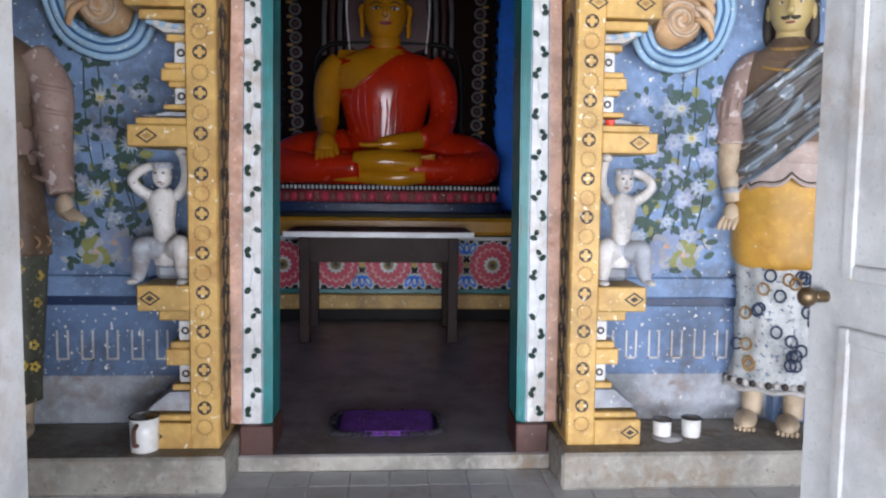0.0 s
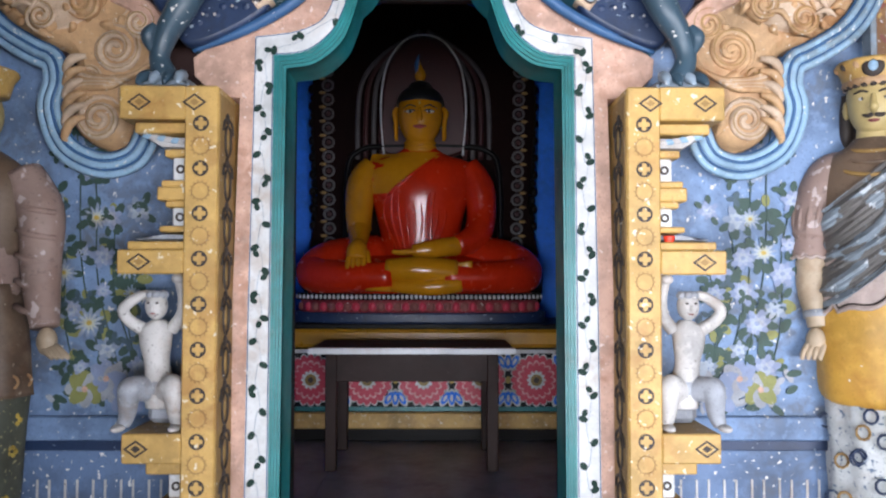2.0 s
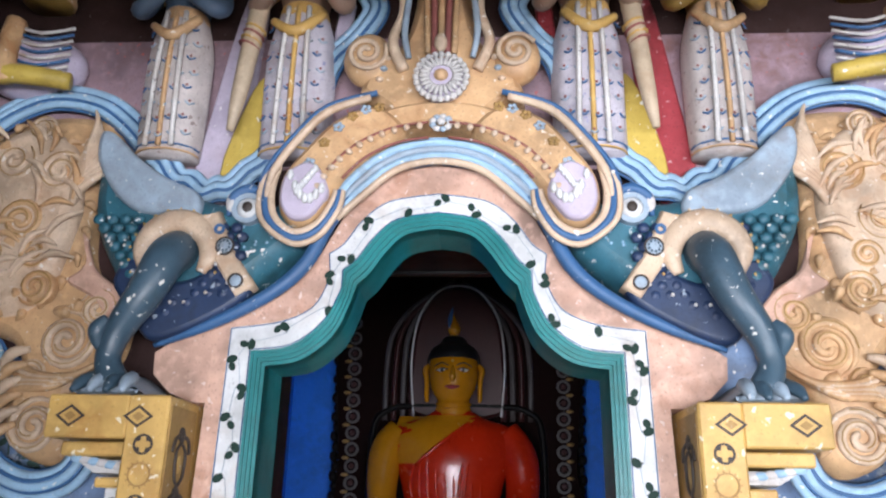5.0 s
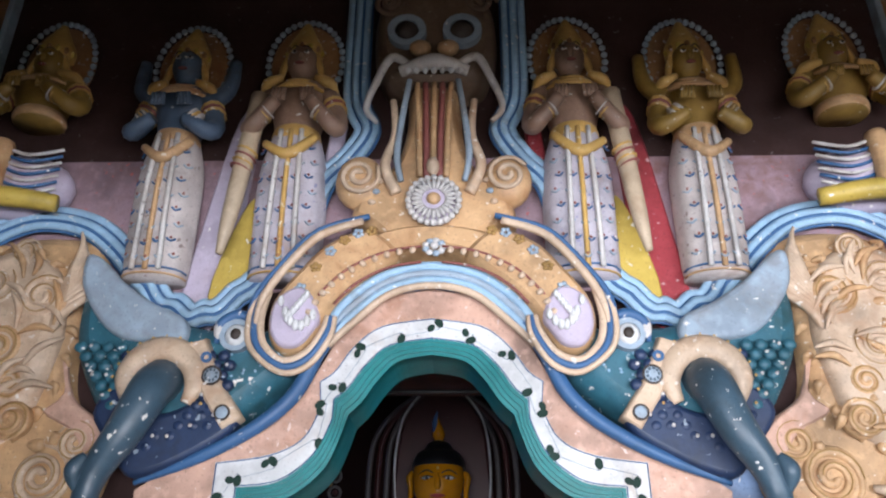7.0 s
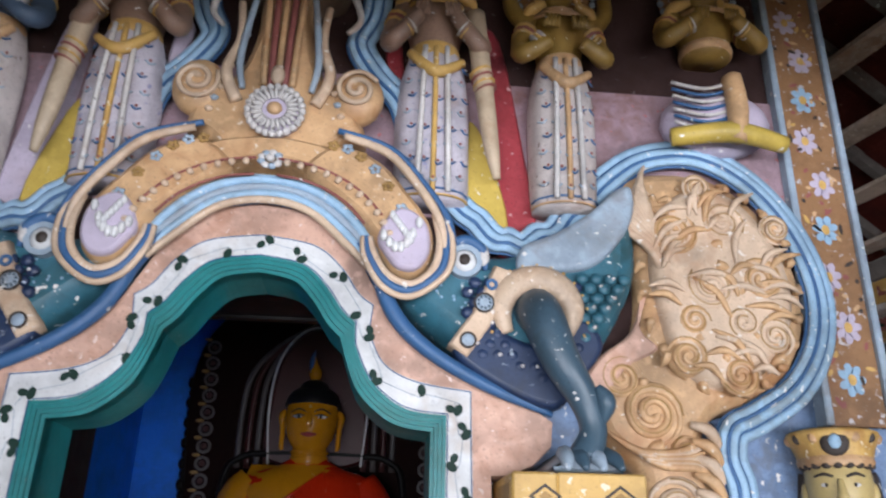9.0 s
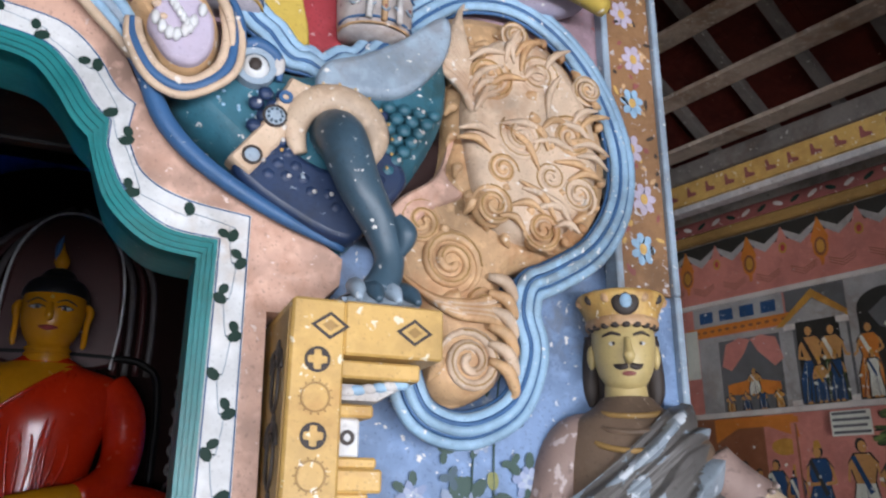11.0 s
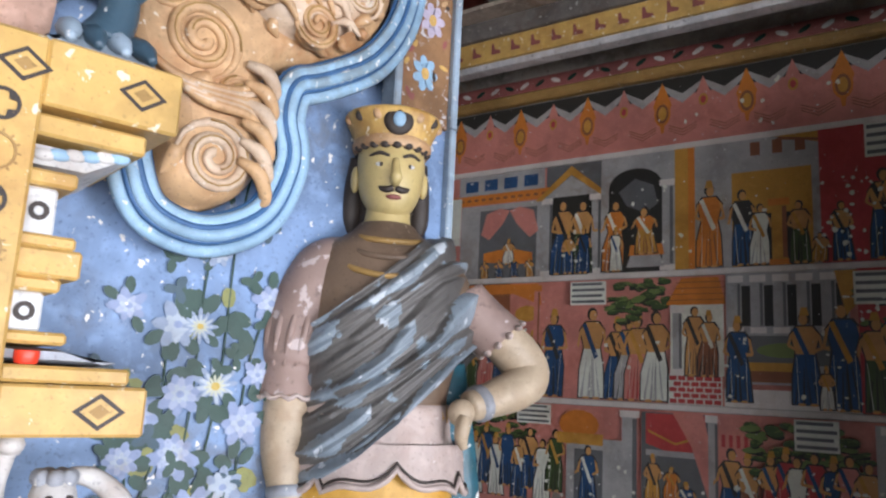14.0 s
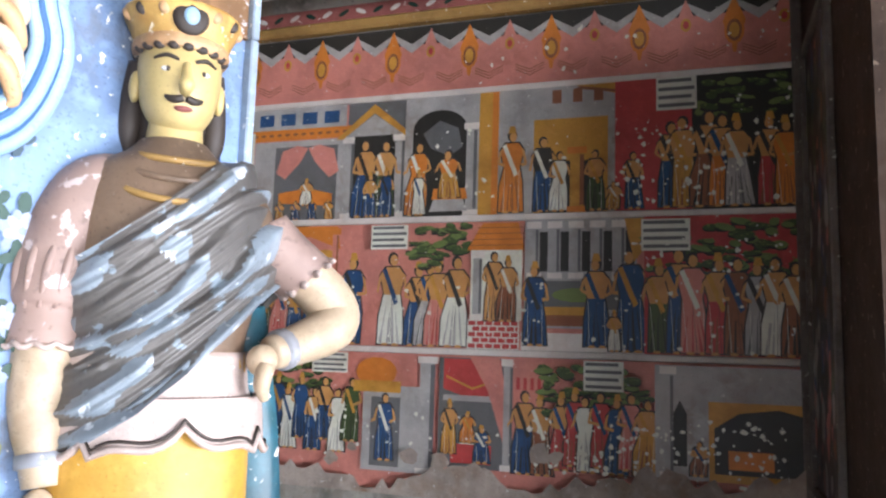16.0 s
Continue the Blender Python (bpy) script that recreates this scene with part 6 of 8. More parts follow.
    for i in range(22):
        t = i / 21
        a = math.radians(250 - 330 * t)
        x, z = 1.385 + 0.235 * math.cos(a), 2.57 + 0.325 * math.sin(a)
        s.tube([(x, 0.03, z), (x + 0.015 * math.cos(a), 0.028, z + 0.015 * math.sin(a)), (x + 0.035 * math.cos(a + 0.8), 0.04, z + 0.035 * math.sin(a + 0.8))], [0.012, 0.014, 0.005], TAN, 7, 4)
    # feathered tufts towards the beast's back
    for i in range(9):
        t = i / 8
        s.tube([(1.22, 0.02, 2.56 + 0.1 * t), (1.17, 0.0, 2.66 + 0.12 * t), (1.10 + 0.05 * t, 0.0, 2.72 + 0.17 * t), (1.075 + 0.1 * t, 0.02, 2.76 + 0.2 * t)], [0.012, 0.016, 0.012, 0.004], TAN_PALE, 7, 4)
    for i in range(7):
        t = i / 6
        s.tube([(1.00 + 0.05 * t, 0.03, 2.12 - 0.04 * t), (1.09 + 0.06 * t, 0.015, 2.06 - 0.035 * t), (1.20 + 0.05 * t, 0.02, 2.06 - 0.04 * t), (1.29 + 0.02 * t, 0.035, 2.10 - 0.1 * t)], [0.005, 0.012, 0.012, 0.005], TAN_PALE if i % 2 else TAN, 7, 4)
    for i in range(6):
        s.tube([(1.25, 0.03, 2.14 - 0.045 * i), (1.295, 0.015, 2.125 - 0.047 * i), (1.325, 0.03, 2.09 - 0.05 * i), (1.315, 0.04, 2.075 - 0.05 * i)], [0.010, 0.018, 0.014, 0.005], TAN if i % 2 else TAN_PALE, 7, 4)
    pk = [(0.93, 2.22), (1.0, 2.33), (1.10, 2.41), (1.15, 2.55), (1.13, 2.42), (1.18, 2.36), (1.08, 2.30), (1.0, 2.20)]
    s.slab(pk, 0.05, 0.02, PINK, 0.01, 4)
    return s


def waves(seed):
    """Banded blue lines that follow the outline of the scrolls."""
    pieces = []
    path = [(0.285, 4.0), (0.285, 3.62), (0.275, 3.48), (0.235, 3.37), (0.30, 3.25), (0.385, 3.15), (0.43, 3.0), (0.50, 2.88), (0.60, 2.765), (0.70, 2.685), (0.76, 2.67), (0.815, 2.685), (0.88, 2.72), (0.96, 2.80), (1.07, 2.92), (1.19, 3.0), (1.36, 3.02), (1.52, 2.94), (1.64, 2.79), (1.705, 2.60), (1.69, 2.42), (1.60, 2.27), (1.46, 2.175), (1.385, 2.135), (1.365, 2.05), (1.385, 1.95), (1.33, 1.81), (1.20, 1.745), (1.08, 1.775), (1.03, 1.88), (1.025, 1.96)]
    pts = spline([(p[0], 0, p[1]) for p in path], 6)
    nor = []
    for i in range(len(pts)):
        d = (pts[min(i + 1, len(pts) - 1)] - pts[max(i - 1, 0)]).normalized()
        nor.append(Vector((-d.z, 0, d.x)))
    for k, (off, mat, r, yy) in enumerate(((-0.040, SKYLINE, 0.016, 0.055), (-0.022, BLUELINE, 0.007, 0.045), (-0.008, SKYLINE, 0.015, 0.04), (0.008, BLUELINE, 0.007, 0.037), (0.022, SKYLINE, 0.015, 0.045), (0.037, BLUELINE, 0.007, 0.055))):
        q = []
        for i, (p, w) in enumerate(zip(pts, nor)):
            wob = 0.010 * math.sin(p.x * 62) if 0.62 < p.x < 0.95 and p.z < 2.85 else 0.0
            q.append((p.x - w.x * off, yy, p.z - w.z * off + wob))
        s = Shape()
        s.tube(q[::2] + [q[-1]], r, mat, 6, 2, 0.8)
        pieces.append(("blue_line" if mat is BLUELINE else "pale_line", s))
    return pieces


for side in (1, -1):
    for made, nm, lab, cat in ((beast(), "beast_relief", "painted plaster water beast with teal scales and open jaw", "relief"), ([("", mane(side + 5))], "scroll_relief", "tan carved plaster scrolls with worn highlights", "relief"), (waves(side), "wave_band", "blue and white banded plaster line round the scrolls", "relief")):
        body = made[0][1] if made[0][0] == "" else None
        top = thing(nm, (body if side > 0 else body.flip()) if body else None, lab, cat, group="relief over the doorway")
        for piece, shape in made[1:] if body else made:
            part(piece, shape if side > 0 else shape.flip(), top)

cr = Shape()
cr.slab([(-0.20, 2.93), (-0.12, 2.86), (0, 2.84), (0.12, 2.86), (0.20, 2.93), (0.28, 2.99), (0.24, 3.10), (0.14, 3.20), (0.10, 3.36), (0.09, 3.50), (0, 3.52), (-0.09, 3.50), (-0.10, 3.36), (-0.14, 3.20), (-0.24, 3.10), (-0.28, 2.99)], 0.09, 0.13, TAN, 0.04, 5)
cr.slab([(-0.33, 2.60), (-0.25, 2.72), (-0.13, 2.82), (0, 2.85), (0.13, 2.82), (0.25, 2.72), (0.33, 2.60), (0.37, 2.68), (0.30, 2.83), (0.19, 2.93), (0, 2.965), (-0.19, 2.93), (-0.30, 2.83), (-0.37, 2.68)], 0.08, 0.135, TAN, 0.03, 6)
for k, (zz, mat, r) in enumerate(((2.80, SKYLINE, 0.016), (2.775, GREY_BLUE, 0.012), (2.755, SKYLINE, 0.012), (2.735, TAN_PALE, 0.012))):
    e = 1 - 0.03 * k
    cr.tube([(-0.345 * e, -0.035, 2.545), (-0.27 * e, -0.04, zz - 0.125), (-0.145 * e, -0.045, zz - 0.03), (0, -0.045, zz), (0.145 * e, -0.045, zz - 0.03), (0.27 * e, -0.04, zz - 0.125), (0.345 * e, -0.035, 2.545)], r, mat, 8, 7)
crest = cr
cr = rosette = Shape()
for i in range(24):
    a = 2 * math.pi * i / 24
    cr.ball((0.004 + 0.082 * math.cos(a), -0.075, 3.02 + 0.082 * math.sin(a)), (0.012, 0.012, 0.012), CHALK, 7, 5)
    cr.ball((0.004 + 0.055 * math.cos(a), -0.085, 3.02 + 0.055 * math.sin(a)), (0.022, 0.008, 0.007), CHALK, 7, 5, Matrix.Rotation(-a, 3, "Y"))
cr.ball((0.004, -0.05, 3.02), (0.082, 0.035, 0.082), LILAC, 22, 10)
cr.ball((0.004, -0.085, 3.02), (0.024, 0.018, 0.022), TAN, 12, 8)
for i in range(9):
    a = 2 * math.pi * i / 9
    cr.ball((0.008 + 0.028 * math.cos(a), -0.07, 2.855 + 0.022 * math.sin(a)), (0.013, 0.01, 0.010), GREY_BLUE if i % 2 else CHALK, 7, 5)
cr.ball((0.008, -0.08, 2.855), (0.014, 0.012, 0.012), CHALK, 9, 7)
cr = crest
for k in (-1, 1):
    cr.ball((k * 0.245, -0.01, 3.12), (0.085, 0.06, 0.10), TAN, 16, 10)
    cr.spiral(k * 0.245, 3.12, -0.065, 0.07, 2.0, 0.010, TAN_PALE, 0.5, k)
    cr.tube([(k * 0.12, -0.05, 3.06), (k * 0.16, -0.06, 3.16), (k * 0.13, -0.06, 3.28), (k * 0.14, -0.06, 3.42)], [0.02, 0.018, 0.014, 0.012], TAN_PALE, 8)
    cr.tube([(k * 0.105, -0.06, 3.10), (k * 0.12, -0.07, 3.22), (k * 0.085, -0.07, 3.5)], [0.01, 0.012, 0.01], GREY_BLUE, 8)
    for j in range(8):
        cr.ball((k * (0.20 - 0.012 * j), -0.045, 3.03 + 0.0 * j + 0.04 * j), (0.014, 0.01, 0.010), GREY_BLUE if j % 2 else TAN_PALE, 7, 5)
for j in range(5):
    cr.tube([(-0.044 + 0.022 * j, -0.055, 3.12), (-0.05 + 0.025 * j, -0.06, 3.30), (-0.06 + 0.03 * j, -0.05, 3.50)], 0.011, ROSE if j % 2 else TAN, 8)
cr.ball((0, -0.07, 3.15), (0.022, 0.02, 0.034), TAN_PALE)
# mask at the top
cr = mask = Shape()
cr.slab([(-0.13, 3.50), (0.13, 3.50), (0.20, 3.58), (0.23, 3.72), (0.21, 3.90), (0.10, 4.0), (-0.10, 4.0), (-0.21, 3.90), (-0.23, 3.72), (-0.20, 3.58)], 0.09, 0.14, BROWN_CLOTH, 0.05, 5)
for k in (-1, 1):
    cr.ring(k * 0.10, 3.72, -0.05, 0.045, 0.07, GREY_BLUE, 20, 0.03)
    cr.ball((k * 0.10, -0.06, 3.72), (0.045, 0.04, 0.045), UMBER)
    cr.tube([(k * 0.08, -0.07, 3.56), (k * 0.15, -0.07, 3.60), (k * 0.20, -0.05, 3.52), (k * 0.24, -0.02, 3.42), (k * 0.20, -0.02, 3.36)], [0.014, 0.016, 0.014, 0.012, 0.008], CHALK, 8)
    cr.ball((k * 0.05, -0.07, 3.64), (0.04, 0.03, 0.03), TAN)
    cr.spiral(k * 0.17, 3.87, -0.05, 0.06, 1.8, 0.011, BROWN_CLOTH, 0, k)
cr.tube([(-0.12, -0.06, 3.545), (0, -0.085, 3.57), (0.12, -0.06, 3.545)], [0.02, 0.028, 0.02], CHALK, 8)
for j in range(7):
    cr.ball((-0.09 + 0.03 * j, -0.08, 3.535), (0.011, 0.01, 0.014), WHITE, 7, 5)
top = thing("crest_relief", crest, "tan plaster crest with rosette, scrolls and a mask", "relief", group="relief over the doorway")
part("rosette", rosette, top, "white beaded rosette")
part("mask", mask, top, "dark plaster mask with white teeth")


# ---- niche figures over the arch ----
def niche_figure(x, z0, z1, skin, robe, trim, wide, seed, seated=False):
    s = Shape()
    y, h = 0.045, z1 - z0
    rng = random.Random(seed)
    w = wide
    if not seated:
        s.loft([(z0, x, y, w * 0.95, 0.07), (z0 + 0.1 * h, x, y, w, 0.085), (z0 + 0.4 * h, x, y, w * 1.0, 0.09), (z0 + 0.56 * h, x, y, w * 0.72, 0.08)], robe, 30, 4, 7, 0.03)
        for k in range(3):
            s.tube([(x - w * 0.3 + w * 0.3 * k, y - 0.088, z0 + 0.55 * h), (x - w * 0.35 + w * 0.35 * k, y - 0.1, z0 + 0.3 * h), (x - w * 0.4 + w * 0.4 * k, y - 0.085, z0 + 0.02)], 0.009, trim if k % 2 else CHALK, 6, 4)
        cloth = lambda px: y - 0.092 * math.sqrt(max(0.05, 1 - ((px - x) / w) ** 2))
        # rows of small painted sprigs
        for row in range(8):
            for col in range(5):
                px = x + (-0.72 + 0.36 * col + 0.12 * (row % 2)) * w
                pz = z0 + (0.05 + 0.058 * row) * h + 0.01 * abs(col - 2)
                s.tube([(px - 0.012, cloth(px - 0.012) - 0.003, pz + 0.008), (px, cloth(px) - 0.005, pz - 0.003), (px + 0.012, cloth(px + 0.012) - 0.003, pz + 0.008)], 0.0035, BLUELINE if row % 2 else GREY_BLUE, 5, 2)
                s.ball((px, cloth(px) - 0.003, pz + 0.012), (0.005, 0.004, 0.005), ROSE, 6, 4)
        # crossed drape and hem lines
        s.tube([(x - w * 0.7, y - 0.07, z0 + 0.53 * h), (x, y - 0.105, z0 + 0.44 * h), (x + w * 0.75, y - 0.075, z0 + 0.50 * h)], [0.016, 0.02, 0.014], trim, 8, 5)
        for k in range(2):
            s.tube([(x + w * 0.97 * math.cos(a), y + 0.082 * math.sin(a), z0 + 0.012 + 0.02 * k) for a in [math.pi * (1 + i / 10) for i in range(11)]], 0.004, BLUELINE if k else trim, 5, 1)
    else:
        s.ball((x, y, z0 + 0.10), (w * 1.5, 0.11, 0.12), LILAC, 20, 10)
        for k in range(7):
            s.tube([(x - w * 1.35, y - 0.08, z0 + 0.06 + 0.025 * k), (x - w * 0.6, y - 0.115, z0 + 0.02 + 0.025 * k), (x + w * 0.2, y - 0.10, z0 + 0.06 + 0.025 * k)], 0.006, BLUELINE if k % 2 else CHALK, 6, 4)
        s.tube([(x + w * 0.2, y - 0.11, z0 + 0.22), (x + w * 0.2, y - 0.125, z0 + 0.10), (x + w * 0.1, y - 0.12, z0 - 0.02)], [0.035, 0.035, 0.03], TAN, 9)
        s.tube([(x - w * 1.5, y - 0.08, z0 + 0.0), (x, y - 0.12, z0 + 0.01), (x + w * 1.5, y - 0.08, z0)], [0.03, 0.035, 0.03], YELLOW, 9)
    s.loft([(z0 + 0.52 * h, x, y, w * 0.66, 0.075), (z0 + 0.60 * h, x, y, w * 0.70, 0.08), (z0 + 0.72 * h, x, y, w * 0.92, 0.085), (z0 + 0.785 * h, x, y, w * 0.7, 0.07), (z0 + 0.81 * h, x, y, w * 0.3, 0.04)], skin, 24)
    s.loft([(z0 + 0.53 * h, x, y, w * 0.72, 0.085), (z0 + 0.555 * h, x, y, w * 0.74, 0.088), (z0 + 0.58 * h, x, y, w * 0.7, 0.082)], trim, 24)
    hz = z0 + 0.89 * h
    s.ball((x, y - 0.02, hz), (0.058, 0.06, 0.075), skin, 16, 12)
    s.ball((x, y - 0.082, hz - 0.01), (0.011, 0.012, 0.018), skin, 8, 6)
    for k in (-1, 1):
        s.ball((x + k * 0.022, y - 0.075, hz + 0.012), (0.011, 0.006, 0.006), WHITE, 8, 5)
        s.ball((x + k * 0.022, y - 0.08, hz + 0.012), (0.005, 0.004, 0.006), UMBER, 6, 5)
        s.tube([(x + k * w * 0.85, y - 0.01, z0 + 0.75 * h), (x + k * w * 1.25, y - 0.03, z0 + 0.62 * h), (x + k * w * 1.2, y - 0.09, z0 + 0.56 * h), (x + k * w * 0.5, y - 0.115, z0 + (0.66 if k * seed % 2 else 0.60) * h)], [0.042, 0.036, 0.032, 0.024], skin, 10)
        for j in range(3):
            s.tube([(x + k * w * (1.06 + 0.035 * j), y - 0.02, z0 + (0.695 - 0.014 * j) * h), (x + k * w * (1.08 + 0.035 * j), y - 0.022, z0 + (0.69 - 0.014 * j) * h)], 0.045, ROSE if j % 2 else OCHRE, 10, 1)
            s.tube([(x + k * w * (0.70 + 0.10 * j), y - 0.108 + 0.004 * j, z0 + (0.615 - 0.008 * j) * h), (x + k * w * (0.73 + 0.10 * j), y - 0.107 + 0.004 * j, z0 + (0.612 - 0.008 * j) * h)], 0.031, OCHRE if j % 2 else CHALK, 10, 1)
        s.tube([(x + k * w * 0.5, y - 0.06, z0 + 0.80 * h), (x + k * w * 0.95, y - 0.05, z0 + 0.775 * h), (x + k * w * 1.15, y - 0.02, z0 + 0.75 * h)], [0.012, 0.022, 0.006], OCHRE, 8, 3)
        s.tube([(x + k * 0.05, y - 0.03, hz + 0.03), (x + k * 0.068, y - 0.03, hz - 0.03), (x + k * 0.074, y - 0.03, hz - 0.075)], [0.010, 0.014, 0.008], OCHRE, 7, 3)
        s.tube([(x + k * 0.008, y - 0.084, hz + 0.03), (x + k * 0.024, y - 0.082, hz + 0.035), (x + k * 0.04, y - 0.068, hz + 0.027)], 0.0025, UMBER, 5, 2)
        for j in range(4):
            s.tube([(x + k * w * 0.45 - 0.02 + 0.013 * j, y - 0.12, z0 + 0.655 * h), (x + k * w * 0.4 - 0.02 + 0.013 * j, y - 0.13, z0 + 0.70 * h)], [0.009, 0.006], skin, 6, 2)
    for k in range(3):
        s.tube([(x + (0.05 + 0.022 * k) * math.cos(a), y - 0.02 + (0.06 + 0.018 * k) * math.sin(a), z0 + (0.80 - 0.025 * k) * h + 0.03 * math.sin(a)) for a in [math.pi * (1 + i / 6) for i in range(7)]], 0.007, trim, 6, 2)
    s.loft([(hz + 0.03, x, y, 0.062, 0.062), (hz + 0.08, x, y, 0.066, 0.06), (hz + 0.14, x, y, 0.04, 0.04), (hz + 0.20, x, y, 0.012, 0.012)], OCHRE, 16)
    s.ball((x, y - 0.076, hz - 0.036), (0.018, 0.008, 0.006), ROSE, 8, 5)
    for j in range(7):
        a = math.pi * (1.05 + 0.9 * j / 6)
        s.ball((x + 0.064 * math.cos(a), y + 0.062 * math.sin(a), hz + 0.055), (0.011, 0.008, 0.015), BURLAP if j % 2 else YELLOW, 7, 5)
    # halo with a beaded rim
    o = [(x + 0.135 * math.cos(a), hz + 0.035 + 0.185 * math.sin(a)) for a in [2 * math.pi * i / 14 for i in range(14)]]
    s.slab(o, 0.09, 0.022, BURLAP, 0.01, 3)
    for i in range(26):
        a = -0.6 + (math.pi + 1.2) * i / 25
        s.ball((x + 0.14 * math.cos(a), 0.06, hz + 0.035 + 0.19 * math.sin(a)), (0.013, 0.010, 0.013), GREY_BLUE, 7, 5)
    return s


DUSKY = paint("dusky_skin_paint", (0.27, 0.17, 0.12), 0.5, 0.3, 0.6)
ROBE_LILAC = paint("lilac_white_robe", (0.46, 0.43, 0.48), 0.6, 0.42, 0.6, chip=(0.24, 0.24, 0.36))
ROBE_PALE = paint("pale_speckled_robe", (0.46, 0.41, 0.39), 0.6, 0.42, 0.6, chip=(0.22, 0.17, 0.16))
for side in (1, -1):
    a = niche_figure(0.49, 2.78, 3.76, DUSKY, ROBE_LILAC, OCHRE, 0.118, 1)
    a.tube([(0.62, -0.01, 3.48), (0.645, -0.03, 3.2), (0.67, -0.03, 2.98), (0.69, -0.02, 2.86)], [0.035, 0.032, 0.026, 0.012], SKIN, 10)
    for j in range(4):
        a.tube([(0.635 + 0.006 * j, -0.03, 3.24 - 0.022 * j), (0.637 + 0.006 * j, -0.03, 3.235 - 0.022 * j)], 0.039, ROSE if j % 2 else OCHRE, 10, 1)
    thing("niche_statue", a if side > 0 else a.flip(), "plaster standing figure in a white dotted robe with a beaded halo", "statue", group="niche figures")
    a = niche_figure(0.915, 2.78, 3.74, OLIVE if side > 0 else DARK_BLUE_SKIN, ROBE_PALE, TAN, 0.108, 2)
    a.tube([(0.83, 0.02, 3.47), (0.76, 0.04, 3.55), (0.75, 0.05, 3.68)], [0.035, 0.03, 0.022], OLIVE if side > 0 else DARK_BLUE_SKIN, 9)
    a.tube([(1.0, 0.02, 3.47), (1.08, 0.04, 3.55), (1.09, 0.05, 3.68)], [0.035, 0.03, 0.022], OLIVE if side > 0 else DARK_BLUE_SKIN, 9)
    thing("niche_statue", a if side > 0 else a.flip(), "plaster many-armed figure in a pale pleated robe with a halo", "statue", group="niche figures")
    a = niche_figure(1.44, 3.04, 3.74, OLIVE, LILAC, TAN, 0.125, 3, True)
    thing("niche_statue", a if side > 0 else a.flip(), "plaster seated figure with olive skin and striped drape", "statue", group="niche figures")
    b = Shape()
    cl = CRIMSON if side > 0 else LILAC
    b.slab([(0.64, 3.45), (0.72, 3.45), (0.80, 3.0), (0.83, 2.72), (0.70, 2.66), (0.66, 3.0)], 0.10, 0.02, cl, 0.01, 4)
    b.slab([(0.32, 3.42), (0.38, 3.42), (0.40, 3.05), (0.36, 3.16)], 0.10, 0.02, cl, 0.01, 3)
    b.slab([(0.60, 3.1), (0.66, 3.05), (0.74, 2.74), (0.62, 2.74), (0.58, 2.9)], 0.085, 0.03, YELLOW, 0.01, 4)
    thing("cloth_relief", b if side > 0 else b.flip(), "crimson and yellow plaster drapery behind the niche figures" if side > 0 else "lilac and yellow plaster drapery behind the niche figures", "relief", group="relief over the doorway")


